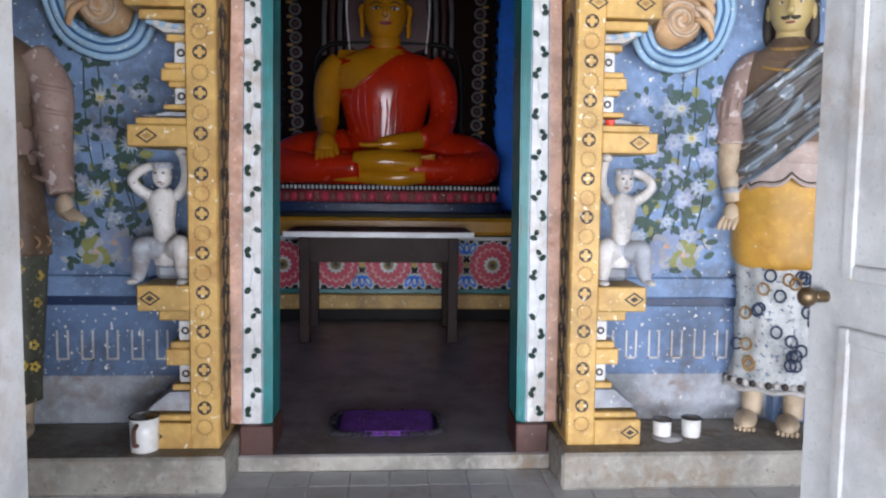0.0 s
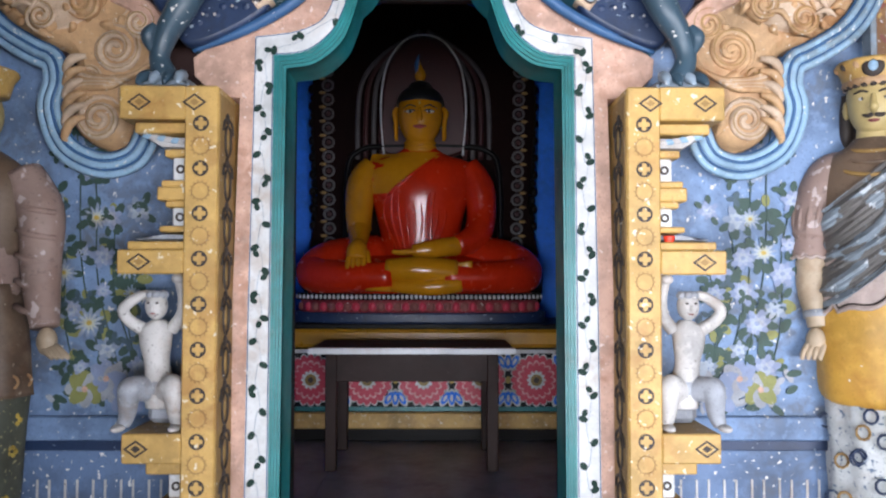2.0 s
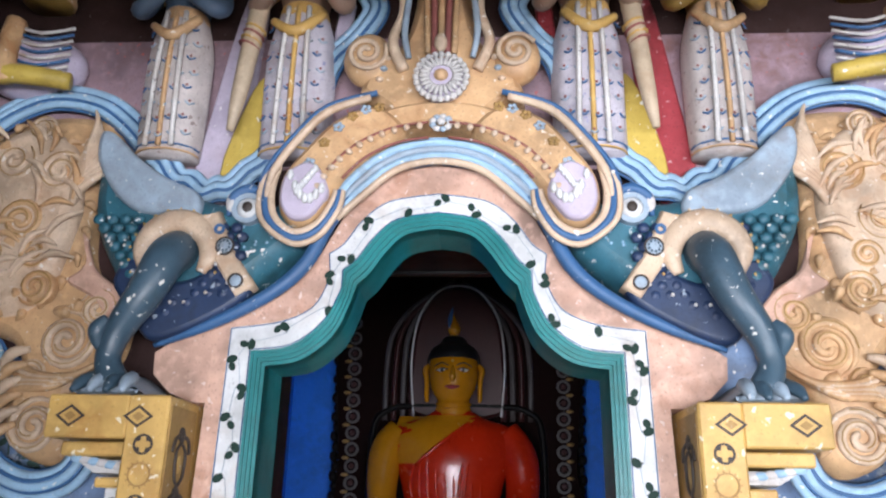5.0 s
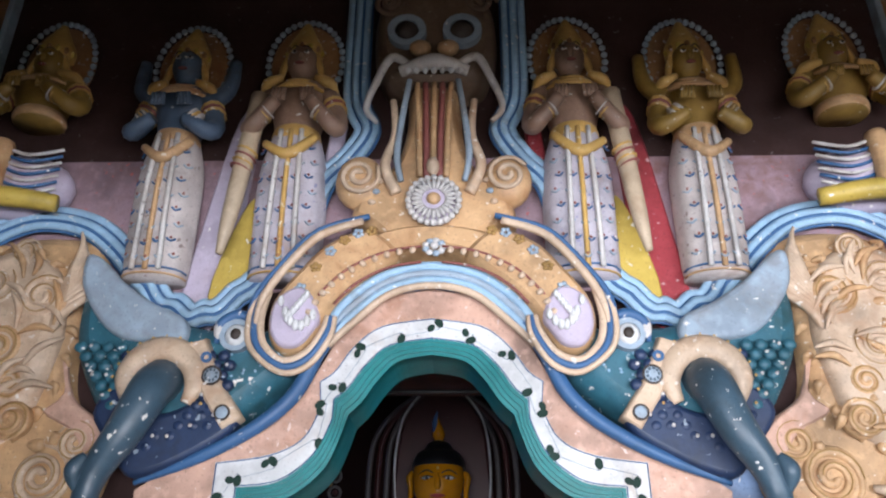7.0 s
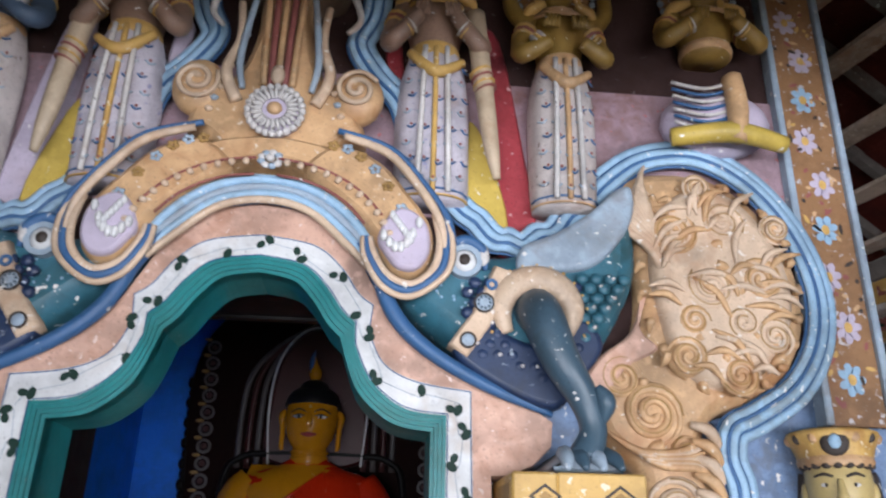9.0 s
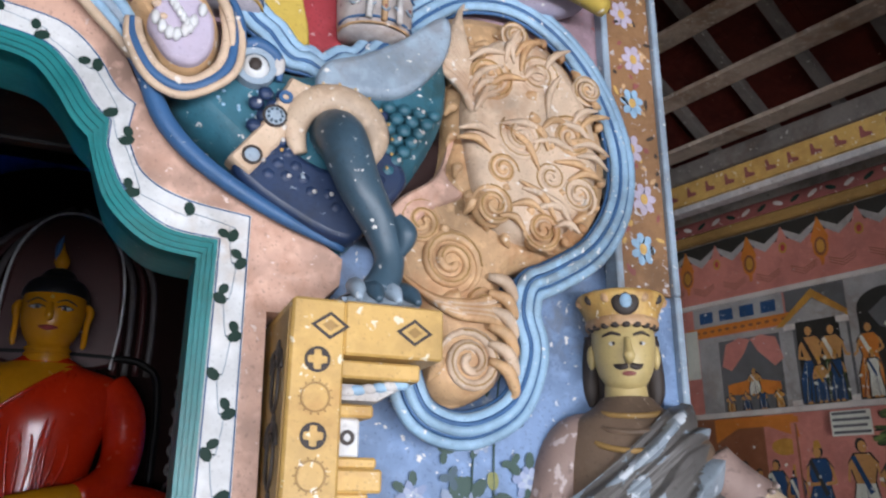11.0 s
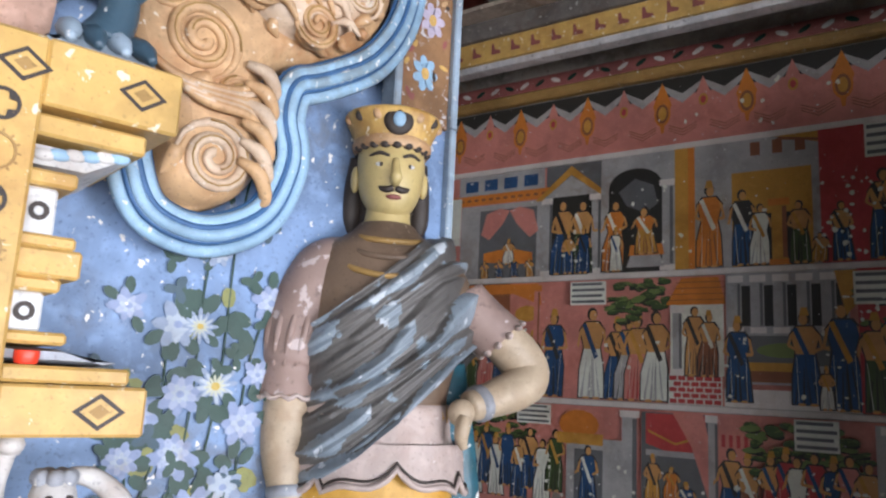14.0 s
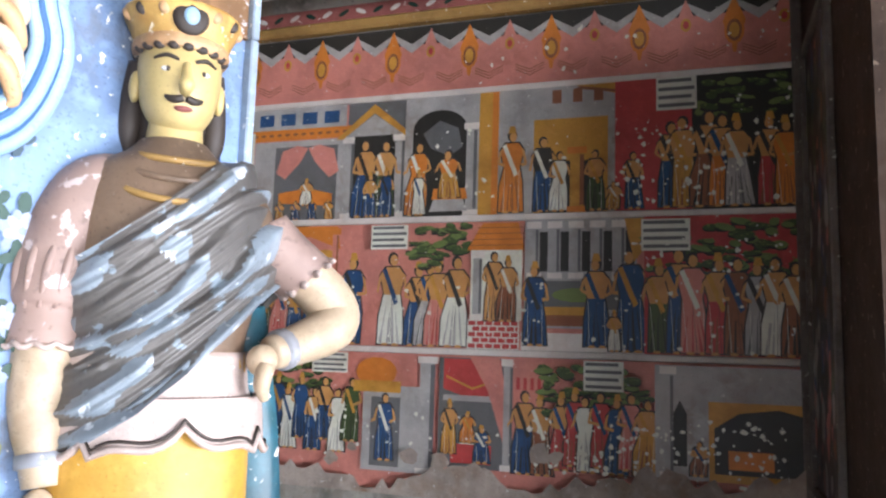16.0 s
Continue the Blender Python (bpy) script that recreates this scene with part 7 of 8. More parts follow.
# ---- painted flowers on the blue wall ----
def flowers(side, seed):
    s = Shape()
    rng = random.Random(seed)
    y = WALL_Y - 0.004
    count = itertools.count()

    def bloom(x, z, depth, *rest):
        s.disc(x, z, depth - 0.000006 * next(count), *rest)

    stems = [(1.10, 0.86, 1.20, 1.55), (1.16, 0.85, 1.28, 1.72), (1.22, 0.86, 1.36, 1.95), (1.12, 0.9, 1.10, 1.40), (1.3, 0.86, 1.42, 1.62)]
    heads = []
    for x0, z0, x1, z1 in stems:
        pts = [(x0 + (x1 - x0) * t + 0.02 * math.sin(7 * t + x0 * 9), y - 0.001, z0 + (z1 - z0) * t) for t in [i / 6 for i in range(7)]]
        s.tube(pts, 0.003, LEAF_WALL, 5, 2, 0.5)
        for i in range(7):
            p = pts[rng.randrange(1, 7)]
            for j in range(3):
                a = rng.uniform(0, 6.3)
                l = rng.uniform(0.02, 0.034)
                bloom(p[0] + 0.035 * math.cos(a), p[2] + 0.035 * math.sin(a), y - 0.0012 - 0.0002 * j, l, l * 0.6, LEAF_WALL if rng.random() < 0.75 else OLIVE_LEAF, 8, a)
        heads.append((x1, z1))
    heads += [(1.13, 1.36), (1.22, 1.27), (1.30, 1.42), (1.12, 1.12), (1.20, 1.05), (1.25, 1.55), (1.34, 1.20), (1.09, 1.58), (1.17, 1.68), (1.30, 1.82), (1.40, 1.45), (1.08, 0.98), (1.30, 0.98), (1.16, 1.46), (1.22, 1.40), (1.27, 1.15), (1.37, 1.34), (1.11, 1.26), (1.35, 1.58)]
    for i, (cx, cz) in enumerate(heads):
        if i % 5 == 3:
            continue
        r = rng.uniform(0.030, 0.056) if cz < 1.75 else 0.026
        kind = rng.choice((0, 0, 1, 1, 2))
        for j in range(rng.randrange(2, 6)):
            a = rng.uniform(0, 6.3)
            bloom(cx + r * 1.15 * math.cos(a), cz + r * 1.15 * math.sin(a), y - 0.0017 - 0.00003 * i, r * 0.5, r * 0.3, LEAF_WALL, 8, a)
        n = 12 if kind == 2 else rng.choice((5, 6, 7))
        for layer, k in ((0, 1.0), (1, 0.72), (2, 0.45)):
            for j in range(n):
                a = j * 2 * math.pi / n + layer * 0.5 + i
                kk = k * rng.uniform(0.85, 1.15)
                mat = (LILACBLUE if kind == 1 else PETAL_DIM, PETAL if kind != 1 else LILACPALE, PETAL_WARM if kind == 2 else PETAL)[layer]
                bloom(cx + r * kk * 0.6 * math.cos(a), cz + r * kk * 0.55 * math.sin(a), y - 0.0024 - 0.0006 * layer - 0.00004 * j - 0.00001 * i, r * kk * 0.48, r * kk * (0.13 if kind == 2 else 0.26), mat, 8, a)
        bloom(cx, cz, y - 0.0044, r * 0.2, r * 0.17, YELLOW if kind == 2 else LILACBLUE, 9)
    for i in range(30):
        cx, cz, a = rng.uniform(1.04, 1.42), rng.uniform(0.95, 1.9), rng.uniform(0, 6.3)
        for j in range(3):
            bloom(cx + 0.016 * math.cos(a + 2 * j), cz + 0.016 * math.sin(a + 2 * j), y - 0.0013 - 0.00003 * i, 0.018, 0.011, LEAF_WALL if i % 3 else LEAF_BLUE, 7, a + 2 * j)
    # large blooms low on the wall
    for cx, cz, mat in ((1.12, 0.87, LILACBLUE), (1.28, 0.90, OLIVE_LEAF), (0.98, 0.88, LILACBLUE), (1.02, 0.95, PETAL), (1.20, 0.94, LILACBLUE)):
        for layer, k in ((0, 1.0), (1, 0.7), (2, 0.42)):
            for j in range(8):
                a = j * math.pi / 4 + layer * 0.4
                bloom(cx + 0.045 * k * math.cos(a), cz + 0.038 * k * math.sin(a), y - 0.004 - 0.0006 * layer - 0.00004 * j, 0.034 * k, 0.026 * k, mat if (j + layer) % 3 else SILT, 9, a)
        bloom(cx, cz, y - 0.0065, 0.012, 0.012, PINK, 8)
    for j in range(26):
        cx, cz = rng.uniform(0.95, 1.42), rng.uniform(0.82, 0.98)
        bloom(cx, cz, y - 0.0008 - 0.00002 * j, rng.uniform(0.02, 0.04), 0.014, LEAF_WALL if j % 3 else SILT, 8, rng.uniform(0, 3))
    return s


PETAL = paint("white_petal_paint", (0.40, 0.46, 0.54), 0.6, 0.25, 0.5)
PETAL_WARM = paint("cream_petal_paint", (0.52, 0.53, 0.40), 0.6, 0.2, 0.4)
PETAL_DIM = paint("shaded_petal_paint", (0.25, 0.31, 0.42), 0.6, 0.2, 0.4)
LILACPALE = paint("pale_lilac_petal", (0.34, 0.39, 0.53), 0.6, 0.2, 0.4)
LEAF_WALL = paint("wall_leaf_paint", (0.035, 0.075, 0.06), 0.6, 0.1, 0.4)
LEAF_BLUE = paint("blue_leaf_paint", (0.05, 0.09, 0.12), 0.6, 0.1, 0.3)
LILACBLUE = paint("lilac_petal_paint", (0.24, 0.30, 0.46), 0.6, 0.3, 0.4)
OLIVE_LEAF = paint("olive_leaf_paint", (0.24, 0.25, 0.08), 0.6, 0.3, 0.4)
for side in (1, -1):
    a = flowers(side, 30 + side)
    thing("flower_painting", a if side > 0 else a.flip(), "painted white and lilac flowers with dark leaves on the blue wall", "painting", group="flower paintings")


# ---- painted story panels on the mural wall ----
M_PINK = paint("mural_pink", (0.66, 0.25, 0.20), 0.42, 0.25, 0.35)
M_RED = paint("mural_red", (0.55, 0.07, 0.065), 0.42, 0.25, 0.35)
M_GREY = paint("mural_grey", (0.44, 0.42, 0.40), 0.42, 0.25, 0.45)
M_DIM = paint("mural_dark_grey", (0.150, 0.150, 0.150), 0.42, 0.2, 0.28)
M_NIGHT = paint("mural_near_black", (0.035, 0.033, 0.028), 0.42, 0.2, 0.28)
M_OCHRE = paint("mural_ochre", (0.62, 0.31, 0.055), 0.42, 0.2, 0.4)
M_ORANGE = paint("mural_orange", (0.690, 0.225, 0.038), 0.42, 0.15, 0.28)
M_BLUE = paint("mural_blue", (0.028, 0.085, 0.20), 0.42, 0.35, 0.35)
M_SKIN = paint("mural_flesh", (0.630, 0.315, 0.105), 0.42, 0.2, 0.28)
M_GREEN = paint("mural_green", (0.068, 0.105, 0.038), 0.42, 0.2, 0.28)
M_LIGHTGREEN = paint("mural_light_green", (0.180, 0.240, 0.075), 0.42, 0.2, 0.28)
M_CREAM = paint("mural_cream", (0.750, 0.750, 0.645), 0.42, 0.25, 0.28)
M_BROWN = paint("mural_brown", (0.300, 0.112, 0.053), 0.42, 0.25, 0.28)
M_LINE = paint("mural_line_grey", (0.750, 0.690, 0.630), 0.42, 0.3, 0.28)
M_INK = paint("mural_ink", (0.05, 0.045, 0.04), 0.42, 0.05, 0.28)
ROBES = [M_BLUE, M_BLUE, M_CREAM, M_PINK, M_OCHRE, M_GREY, M_RED, M_BLUE, M_GREEN]


class Painting(Shape):
    """Flat painted shapes, each laid a little over the last."""

    y = -0.001

    def lay(self, pts, mat):
        self.y -= 0.00004
        self.flat(pts, self.y, mat)

    def rect(self, x0, x1, z0, z1, mat):
        self.lay([(x0, z0), (x1, z0), (x1, z1), (x0, z1)], mat)

    def oval(self, x, z, rx, rz, mat, seg=10, turn=0.0):
        self.y -= 0.00004
        self.disc(x, z, self.y, rx, rz, mat, seg, turn)

    def person_shape(self, x, z, h, robe, rng, top=None, sit=False):
        """A plain upright painted shape: robe, shawl, round head."""
        w = h * 0.15
        lean = rng.uniform(-0.04, 0.04) * h
        top = top or (M_SKIN if rng.random() < 0.55 else robe)
        body = h * (0.62 if sit else 1.0)
        e = 0.006
        # brushed dark outline round the whole shape
        self.lay([(x - w - e, z - e), (x + w + e, z - e), (x + w * 0.85 + lean + e, z + body * 0.35), (x + w * 0.62 + lean + e, z + body * 0.55), (x + w * 0.98 + lean + e, z + body * 0.74), (x + w * 0.5 + lean + e, z + body * 0.83 + e), (x - w * 0.5 + lean - e, z + body * 0.83 + e), (x - w * 0.98 + lean - e, z + body * 0.74), (x - w * 0.62 + lean - e, z + body * 0.55), (x - w * 0.95 - e, z + body * 0.3)], M_INK)
        self.lay([(x - w, z), (x + w, z), (x + w * 0.85 + lean, z + body * 0.35), (x + w * 0.6 + lean, z + body * 0.56), (x - w * 0.6 + lean, z + body * 0.56), (x - w * 0.95, z + body * 0.3)], robe)
        self.lay([(x - w * 0.62 + lean, z + body * 0.53), (x + w * 0.62 + lean, z + body * 0.53), (x + w * 0.95 + lean, z + body * 0.74), (x + w * 0.5 + lean, z + body * 0.83), (x - w * 0.5 + lean, z + body * 0.83), (x - w * 0.95 + lean, z + body * 0.74)], top)
        self.lay([(x - w * 0.8 + lean, z + body * 0.80), (x - w * 0.5 + lean, z + body * 0.82), (x + w * 0.5 + lean, z + body * 0.45), (x + w * 0.2 + lean, z + body * 0.42)], rng.choice((M_BLUE, M_CREAM, M_OCHRE, M_INK)))
        for k in (-1, 1):
            ex, ez = x + lean + k * w * 1.15, z + body * (0.58 + rng.uniform(-0.03, 0.05))
            hx = x + lean + k * w * rng.uniform(0.1, 1.5)
            self.lay([(x + lean + k * w * 0.75, z + body * 0.78), (x + lean + k * w * 1.0, z + body * 0.74), (ex + k * 0.004, ez), (ex - k * 0.006, ez - 0.006)], M_SKIN)
            self.lay([(ex + k * 0.003, ez + 0.006), (ex, ez - 0.007), (hx, z + body * 0.54), (hx, z + body * 0.58)], M_SKIN)
        shade = {M_BLUE: M_NIGHT, M_CREAM: M_GREY, M_OCHRE: M_BROWN, M_ORANGE: M_BROWN, M_PINK: M_RED, M_RED: M_BROWN, M_GREY: M_DIM}.get(robe, M_NIGHT)
        for k in range(4):
            fx = x + w * (-0.85 + 0.48 * k) + rng.uniform(-0.1, 0.1) * w
            fw = w * rng.uniform(0.10, 0.24)
            self.lay([(fx, z + 0.003), (fx + fw, z + 0.003), (fx * 0.5 + (x + lean) * 0.5 + fw * 0.3, z + body * rng.uniform(0.3, 0.5)), (fx * 0.6 + (x + lean) * 0.4, z + body * 0.32)], shade)
        for k in (-1, 1):
            self.oval(x + k * w * 0.4, z - 0.002, w * 0.28, 0.006, M_SKIN, 7)
        for k in range(3):
            fx = x - w * 0.6 + w * 0.6 * k
            self.lay([(fx, z + 0.004), (fx + 0.002, z + 0.004), (fx + 0.0014 + lean, z + body * 0.5), (fx + lean, z + body * 0.5)], M_INK if k % 2 else M_CREAM)
        self.oval(x + lean, z + body * 0.92, h * 0.062, h * 0.078, M_INK, 9)
        self.oval(x + lean + rng.choice((-1, 1)) * h * 0.012, z + body * 0.905, h * 0.046, h * 0.062, M_SKIN, 9)
        if rng.random() < 0.4:
            self.lay([(x + lean - h * 0.05, z + body * 0.95), (x + lean + h * 0.05, z + body * 0.95), (x + lean + h * 0.03, z + body * 1.04), (x + lean - h * 0.03, z + body * 1.04)], M_OCHRE)

    def tree(self, x0, x1, z0, z1, rng, n=26):
        for i in range(n):
            px, pz = rng.uniform(x0, x1), rng.uniform(z0, z1)
            rx, rz = rng.uniform(0.02, 0.045), rng.uniform(0.008, 0.018)
            self.oval(px, pz - 0.006, rx, rz, M_NIGHT, 8, rng.uniform(-0.3, 0.3))
            self.oval(px, pz, rx, rz, M_GREEN if i % 3 else M_LIGHTGREEN, 8, rng.uniform(-0.3, 0.3))
            for k in range(4):
                self.oval(px + rng.uniform(-0.8, 0.8) * rx, pz + rng.uniform(0, 0.8) * rz, 0.006, 0.0025, M_LIGHTGREEN, 6, rng.uniform(-0.5, 0.5))

    def text_plate(self, x0, x1, z0, z1):
        self.rect(x0, x1, z0, z1, M_CREAM)
        n = 4
        for i in range(n):
            z = z0 + (z1 - z0) * (i + 0.35) / n
            self.rect(x0 + 0.008, x1 - 0.008 - 0.012 * (i % 2), z, z + (z1 - z0) * 0.11, M_DIM)

    def column(self, x0, x1, z0, z1, mat=None):
        m = mat or M_GREY
        self.rect(x0, x1, z0, z1, m)
        self.rect(x0 - 0.012, x1 + 0.012, z1 - 0.03, z1, M_LINE if m is M_GREY else M_ORANGE)
        self.rect(x0 - 0.012, x1 + 0.012, z0, z0 + 0.025, M_LINE if m is M_GREY else M_ORANGE)
        self.rect(x0 + (x1 - x0) * 0.7, x1, z0 + 0.03, z1 - 0.035, M_DIM if m is M_GREY else M_BROWN)

    def chips(self, rng, n, x0, x1, z0, z1):
        for i in range(n):
            x, z, r = rng.uniform(x0, x1), rng.uniform(z0, z1), rng.uniform(0.003, 0.012)
            self.y -= 0.00004
            k = 7
            self.flat([(x + r * rng.uniform(0.5, 1.3) * math.cos(2 * math.pi * j / k), z + r * rng.uniform(0.5, 1.3) * math.sin(2 * math.pi * j / k)) for j in range(k)], self.y, M_CREAM)


rng = random.Random(77)
# garland band along the top
p = Painting()
p.rect(-3.2, 0.9, 2.60, 2.93, M_PINK)
p.rect(-3.2, 0.9, 2.84, 2.93, M_NIGHT)
for i in range(22):
    x = -3.15 + 0.19 * i
    p.lay([(x, 2.90), (x + 0.095, 2.845), (x + 0.19, 2.90), (x + 0.19, 2.885), (x + 0.15, 2.84), (x + 0.095, 2.80), (x + 0.04, 2.84), (x, 2.885)], M_GREY)
    p.lay([(x - 0.045, 2.80), (x, 2.915), (x + 0.045, 2.80), (x + 0.02, 2.72), (x - 0.02, 2.72)], M_PINK if i % 2 else M_ORANGE)
    if i % 2 == 0:
        p.oval(x, 2.76, 0.040, 0.062, M_ORANGE, 14)
        p.oval(x, 2.76, 0.030, 0.048, M_BROWN, 14)
        p.oval(x, 2.76, 0.020, 0.034, M_OCHRE, 12)
        p.lay([(x - 0.012, 2.70), (x + 0.012, 2.70), (x + 0.006, 2.665), (x - 0.006, 2.665)], M_ORANGE)
    else:
        p.oval(x, 2.80, 0.022, 0.030, M_OCHRE, 10)
        p.oval(x, 2.80, 0.012, 0.018, M_RED, 10)
    for k in range(3):
        p.lay([(x + 0.03, 2.70 - 0.012 * k), (x + 0.095, 2.672 - 0.014 * k), (x + 0.16, 2.70 - 0.012 * k), (x + 0.16, 2.696 - 0.012 * k), (x + 0.095, 2.668 - 0.014 * k), (x + 0.03, 2.696 - 0.012 * k)], M_BROWN)
p.chips(rng, 26, -0.4, 0.88, 2.62, 2.85)
thing("mural_painting", p, "pink painted garland band with gold medallions, flaking", "mural", group="mural panels", place=MURAL)

# first row
p = Painting()
Z0, Z1 = 2.015, 2.575
p.rect(-3.2, 0.9, Z0, Z1, M_DIM)
p.rect(-3.2, -1.09, Z0, Z1, M_PINK)
p.rect(-1.62, -1.10, 2.47, Z1, M_GREY)
for i in range(4):
    p.rect(-1.58 + 0.12 * i, -1.50 + 0.12 * i, 2.49, 2.55, M_BLUE)
p.rect(-1.66, -1.06, 2.415, 2.47, M_ORANGE)
for i in range(12):
    p.oval(-1.60 + 0.045 * i, 2.443, 0.014, 0.008, M_BROWN, 8)
p.rect(-1.60, -1.10, Z0, 2.41, M_GREY)
p.rect(-1.48, -1.14, Z0, 2.38, M_DIM)
for k in (-1, 1):
    p.lay([(-1.30, 2.37), (-1.30 + k * 0.06, 2.385), (-1.30 + k * 0.14, 2.36), (-1.30 + k * 0.17, 2.25), (-1.30 + k * 0.12, 2.22), (-1.30 + k * 0.04, 2.30)], M_PINK)
p.lay([(-1.45, 2.10), (-1.16, 2.08), (-1.16, 2.14), (-1.30, 2.17), (-1.45, 2.15)], M_ORANGE)
p.person_shape(-1.30, 2.09, 0.20, M_CREAM, rng, M_SKIN, True)
for i in range(4):
    p.person_shape(-1.44 + 0.09 * i, Z0 + 0.005, 0.14, rng.choice(ROBES), rng, None, True)
# cream patch paints in the spot of light at the wall's far end
p.rect(-1.68, -1.60, 2.2, 2.46, M_CREAM)
p.column(-1.10, -1.05, Z0, 2.41)
p.rect(-1.05, -0.83, Z0, 2.42, M_NIGHT)
p.column(-0.84, -0.79, Z0, 2.41)
p.lay([(-1.15, 2.40), (-0.95, 2.565), (-0.75, 2.40), (-0.79, 2.40), (-0.95, 2.52), (-1.11, 2.40)], M_OCHRE)
p.lay([(-1.10, 2.41), (-0.95, 2.515), (-0.80, 2.41)], M_GREY)
for x, h in ((-1.0, 0.37), (-0.89, 0.36), (-0.96, 0.2), (-0.88, 0.22)):
    p.person_shape(x, Z0 + 0.01, h, rng.choice(ROBES), rng)
p.rect(-0.79, -0.43, Z0, Z1, M_GREY)
p.lay([(-0.75, Z0), (-0.49, Z0), (-0.49, 2.44)] + [(-0.62 + 0.13 * math.cos(a), 2.42 + 0.09 * math.sin(a)) for a in [math.pi * i / 10 for i in range(11)]] + [(-0.75, 2.44)], M_NIGHT)
p.lay([(-0.70, 2.40), (-0.62, 2.46), (-0.53, 2.42), (-0.51, 2.33), (-0.57, 2.29), (-0.66, 2.33)], M_DIM)
p.column(-0.49, -0.44, Z0, 2.44)
p.person_shape(-0.73, Z0 + 0.01, 0.34, M_ORANGE, rng)
p.person_shape(-0.71, Z0 + 0.01, 0.20, M_CREAM, rng)
p.lay([(-0.65, 2.09), (-0.48, 2.09), (-0.49, 2.14), (-0.64, 2.14)], M_ORANGE)
p.lay([(-0.66, Z0 + 0.02), (-0.48, Z0 + 0.02), (-0.50, 2.09), (-0.64, 2.09)], M_GREY)
p.person_shape(-0.565, 2.10, 0.34, M_OCHRE, rng, M_ORANGE, True)
p.rect(-0.43, -0.34, Z0, Z1, M_OCHRE)
p.rect(-0.37, -0.34, Z0, Z1, M_ORANGE)
p.rect(-0.34, 0.22, Z0, Z1, M_GREY)
p.rect(-0.18, 0.14, Z0, 2.43, M_OCHRE)
p.rect(-0.15, 0.12, Z0, 2.36, M_NIGHT)
p.rect(-0.15, 0.12, 2.24, 2.36, M_OCHRE)
for i in range(4):
    p.rect(-0.10 + 0.09 * i, -0.06 + 0.09 * i, 2.50, 2.56, M_BROWN)
p.lay([(0.0, Z1), (0.36, Z1), (0.36, 2.50), (0.30, 2.49)], M_OCHRE)
p.lay([(0.02, 2.57), (0.34, 2.515), (0.34, 2.505), (0.0, 2.56)], M_BROWN)
p.person_shape(-0.28, Z0 + 0.01, 0.37, M_ORANGE, rng, M_ORANGE)
p.person_shape(-0.13, Z0 + 0.01, 0.33, M_BLUE, rng, M_INK)
p.person_shape(-0.07, Z0 + 0.01, 0.26, M_CREAM, rng)
p.column(-0.02, 0.04, Z0, 2.30, M_OCHRE)
p.person_shape(0.09, Z0 + 0.01, 0.26, M_GREEN, rng)
p.rect(0.17, 0.9, Z0, Z1, M_RED)
p.rect(0.48, 0.9, Z0, Z1, M_NIGHT)
p.tree(0.5, 0.88, 2.40, 2.55, rng, 30)
p.person_shape(0.16, Z0 + 0.01, 0.18, M_OCHRE, rng, None, True)
for x, h, r in ((0.25, 0.24, M_BLUE), (0.40, 0.36, M_BLUE), (0.46, 0.38, M_OCHRE), (0.53, 0.40, M_BROWN), (0.60, 0.38, M_ORANGE), (0.66, 0.36, M_GREY), (0.78, 0.36, M_RED), (0.84, 0.34, M_ORANGE)):
    p.person_shape(x, Z0 + 0.01, h, r, rng)
p.text_plate(0.34, 0.50, 2.43, 2.57)
p.chips(rng, 90, 0.18, 0.66, Z0 + 0.01, 2.36)
p.chips(rng, 40, -1.1, 0.2, Z0 + 0.01, 2.4)
p.chips(rng, 26, 0.6, 0.88, Z0 + 0.01, 2.55)
thing("mural_painting", p, "painted row of palace scenes in ochre, grey and red, flaking", "mural", group="mural panels", place=MURAL)

# second row
p = Painting()
Z0, Z1 = 1.425, 1.985
p.rect(-3.2, 0.9, Z0, Z1, M_PINK)
p.rect(-3.2, -1.28, Z0, Z1, M_BROWN)
p.lay([(-1.55, 1.98), (-1.12, 1.98), (-1.10, 1.87), (-1.26, 1.93), (-1.42, 1.93), (-1.55, 1.86)], M_ORANGE)
p.oval(-1.18, 1.83, 0.07, 0.04, M_OCHRE, 12)
for i in range(5):
    p.person_shape(-1.50 + 0.09 * i, Z0 + 0.01, 0.30 + 0.04 * (i % 2), rng.choice(ROBES), rng)
p.column(-1.14, -1.11, Z0, 1.97, M_PINK)
p.person_shape(-1.04, Z0 + 0.01, 0.40, M_BLUE, rng, M_BLUE)
for x, h, r in ((-0.83, 0.42, M_CREAM), (-0.71, 0.36, M_BLUE), (-0.66, 0.37, M_GREY), (-0.61, 0.38, M_PINK), (-0.53, 0.40, M_CREAM)):
    p.person_shape(x, Z0 + 0.01, h, r, rng)
p.tree(-0.73, -0.46, 1.84, 1.97, rng, 34)
p.tree(-0.74, -0.60, 1.78, 1.83, rng, 10)
p.rect(-0.45, -0.22, 1.55, 1.86, M_CREAM)
p.lay([(-0.47, 1.855), (-0.21, 1.855), (-0.24, 1.975), (-0.40, 1.975)], M_ORANGE)
for i in range(4):
    p.rect(-0.46 + 0.012 * i, -0.215, 1.875 + 0.026 * i, 1.878 + 0.026 * i, M_BROWN)
p.column(-0.44, -0.40, 1.55, 1.85)
p.rect(-0.46, -0.23, Z0, 1.55, M_CREAM)
for r_ in range(5):
    for c_ in range(6):
        x = -0.455 + 0.038 * c_ + 0.019 * (r_ % 2)
        p.rect(x, min(x + 0.032, -0.235), Z0 + 0.004 + 0.0245 * r_, Z0 + 0.023 + 0.0245 * r_, M_RED)
p.person_shape(-0.34, 1.55, 0.30, M_SKIN, rng, M_SKIN)
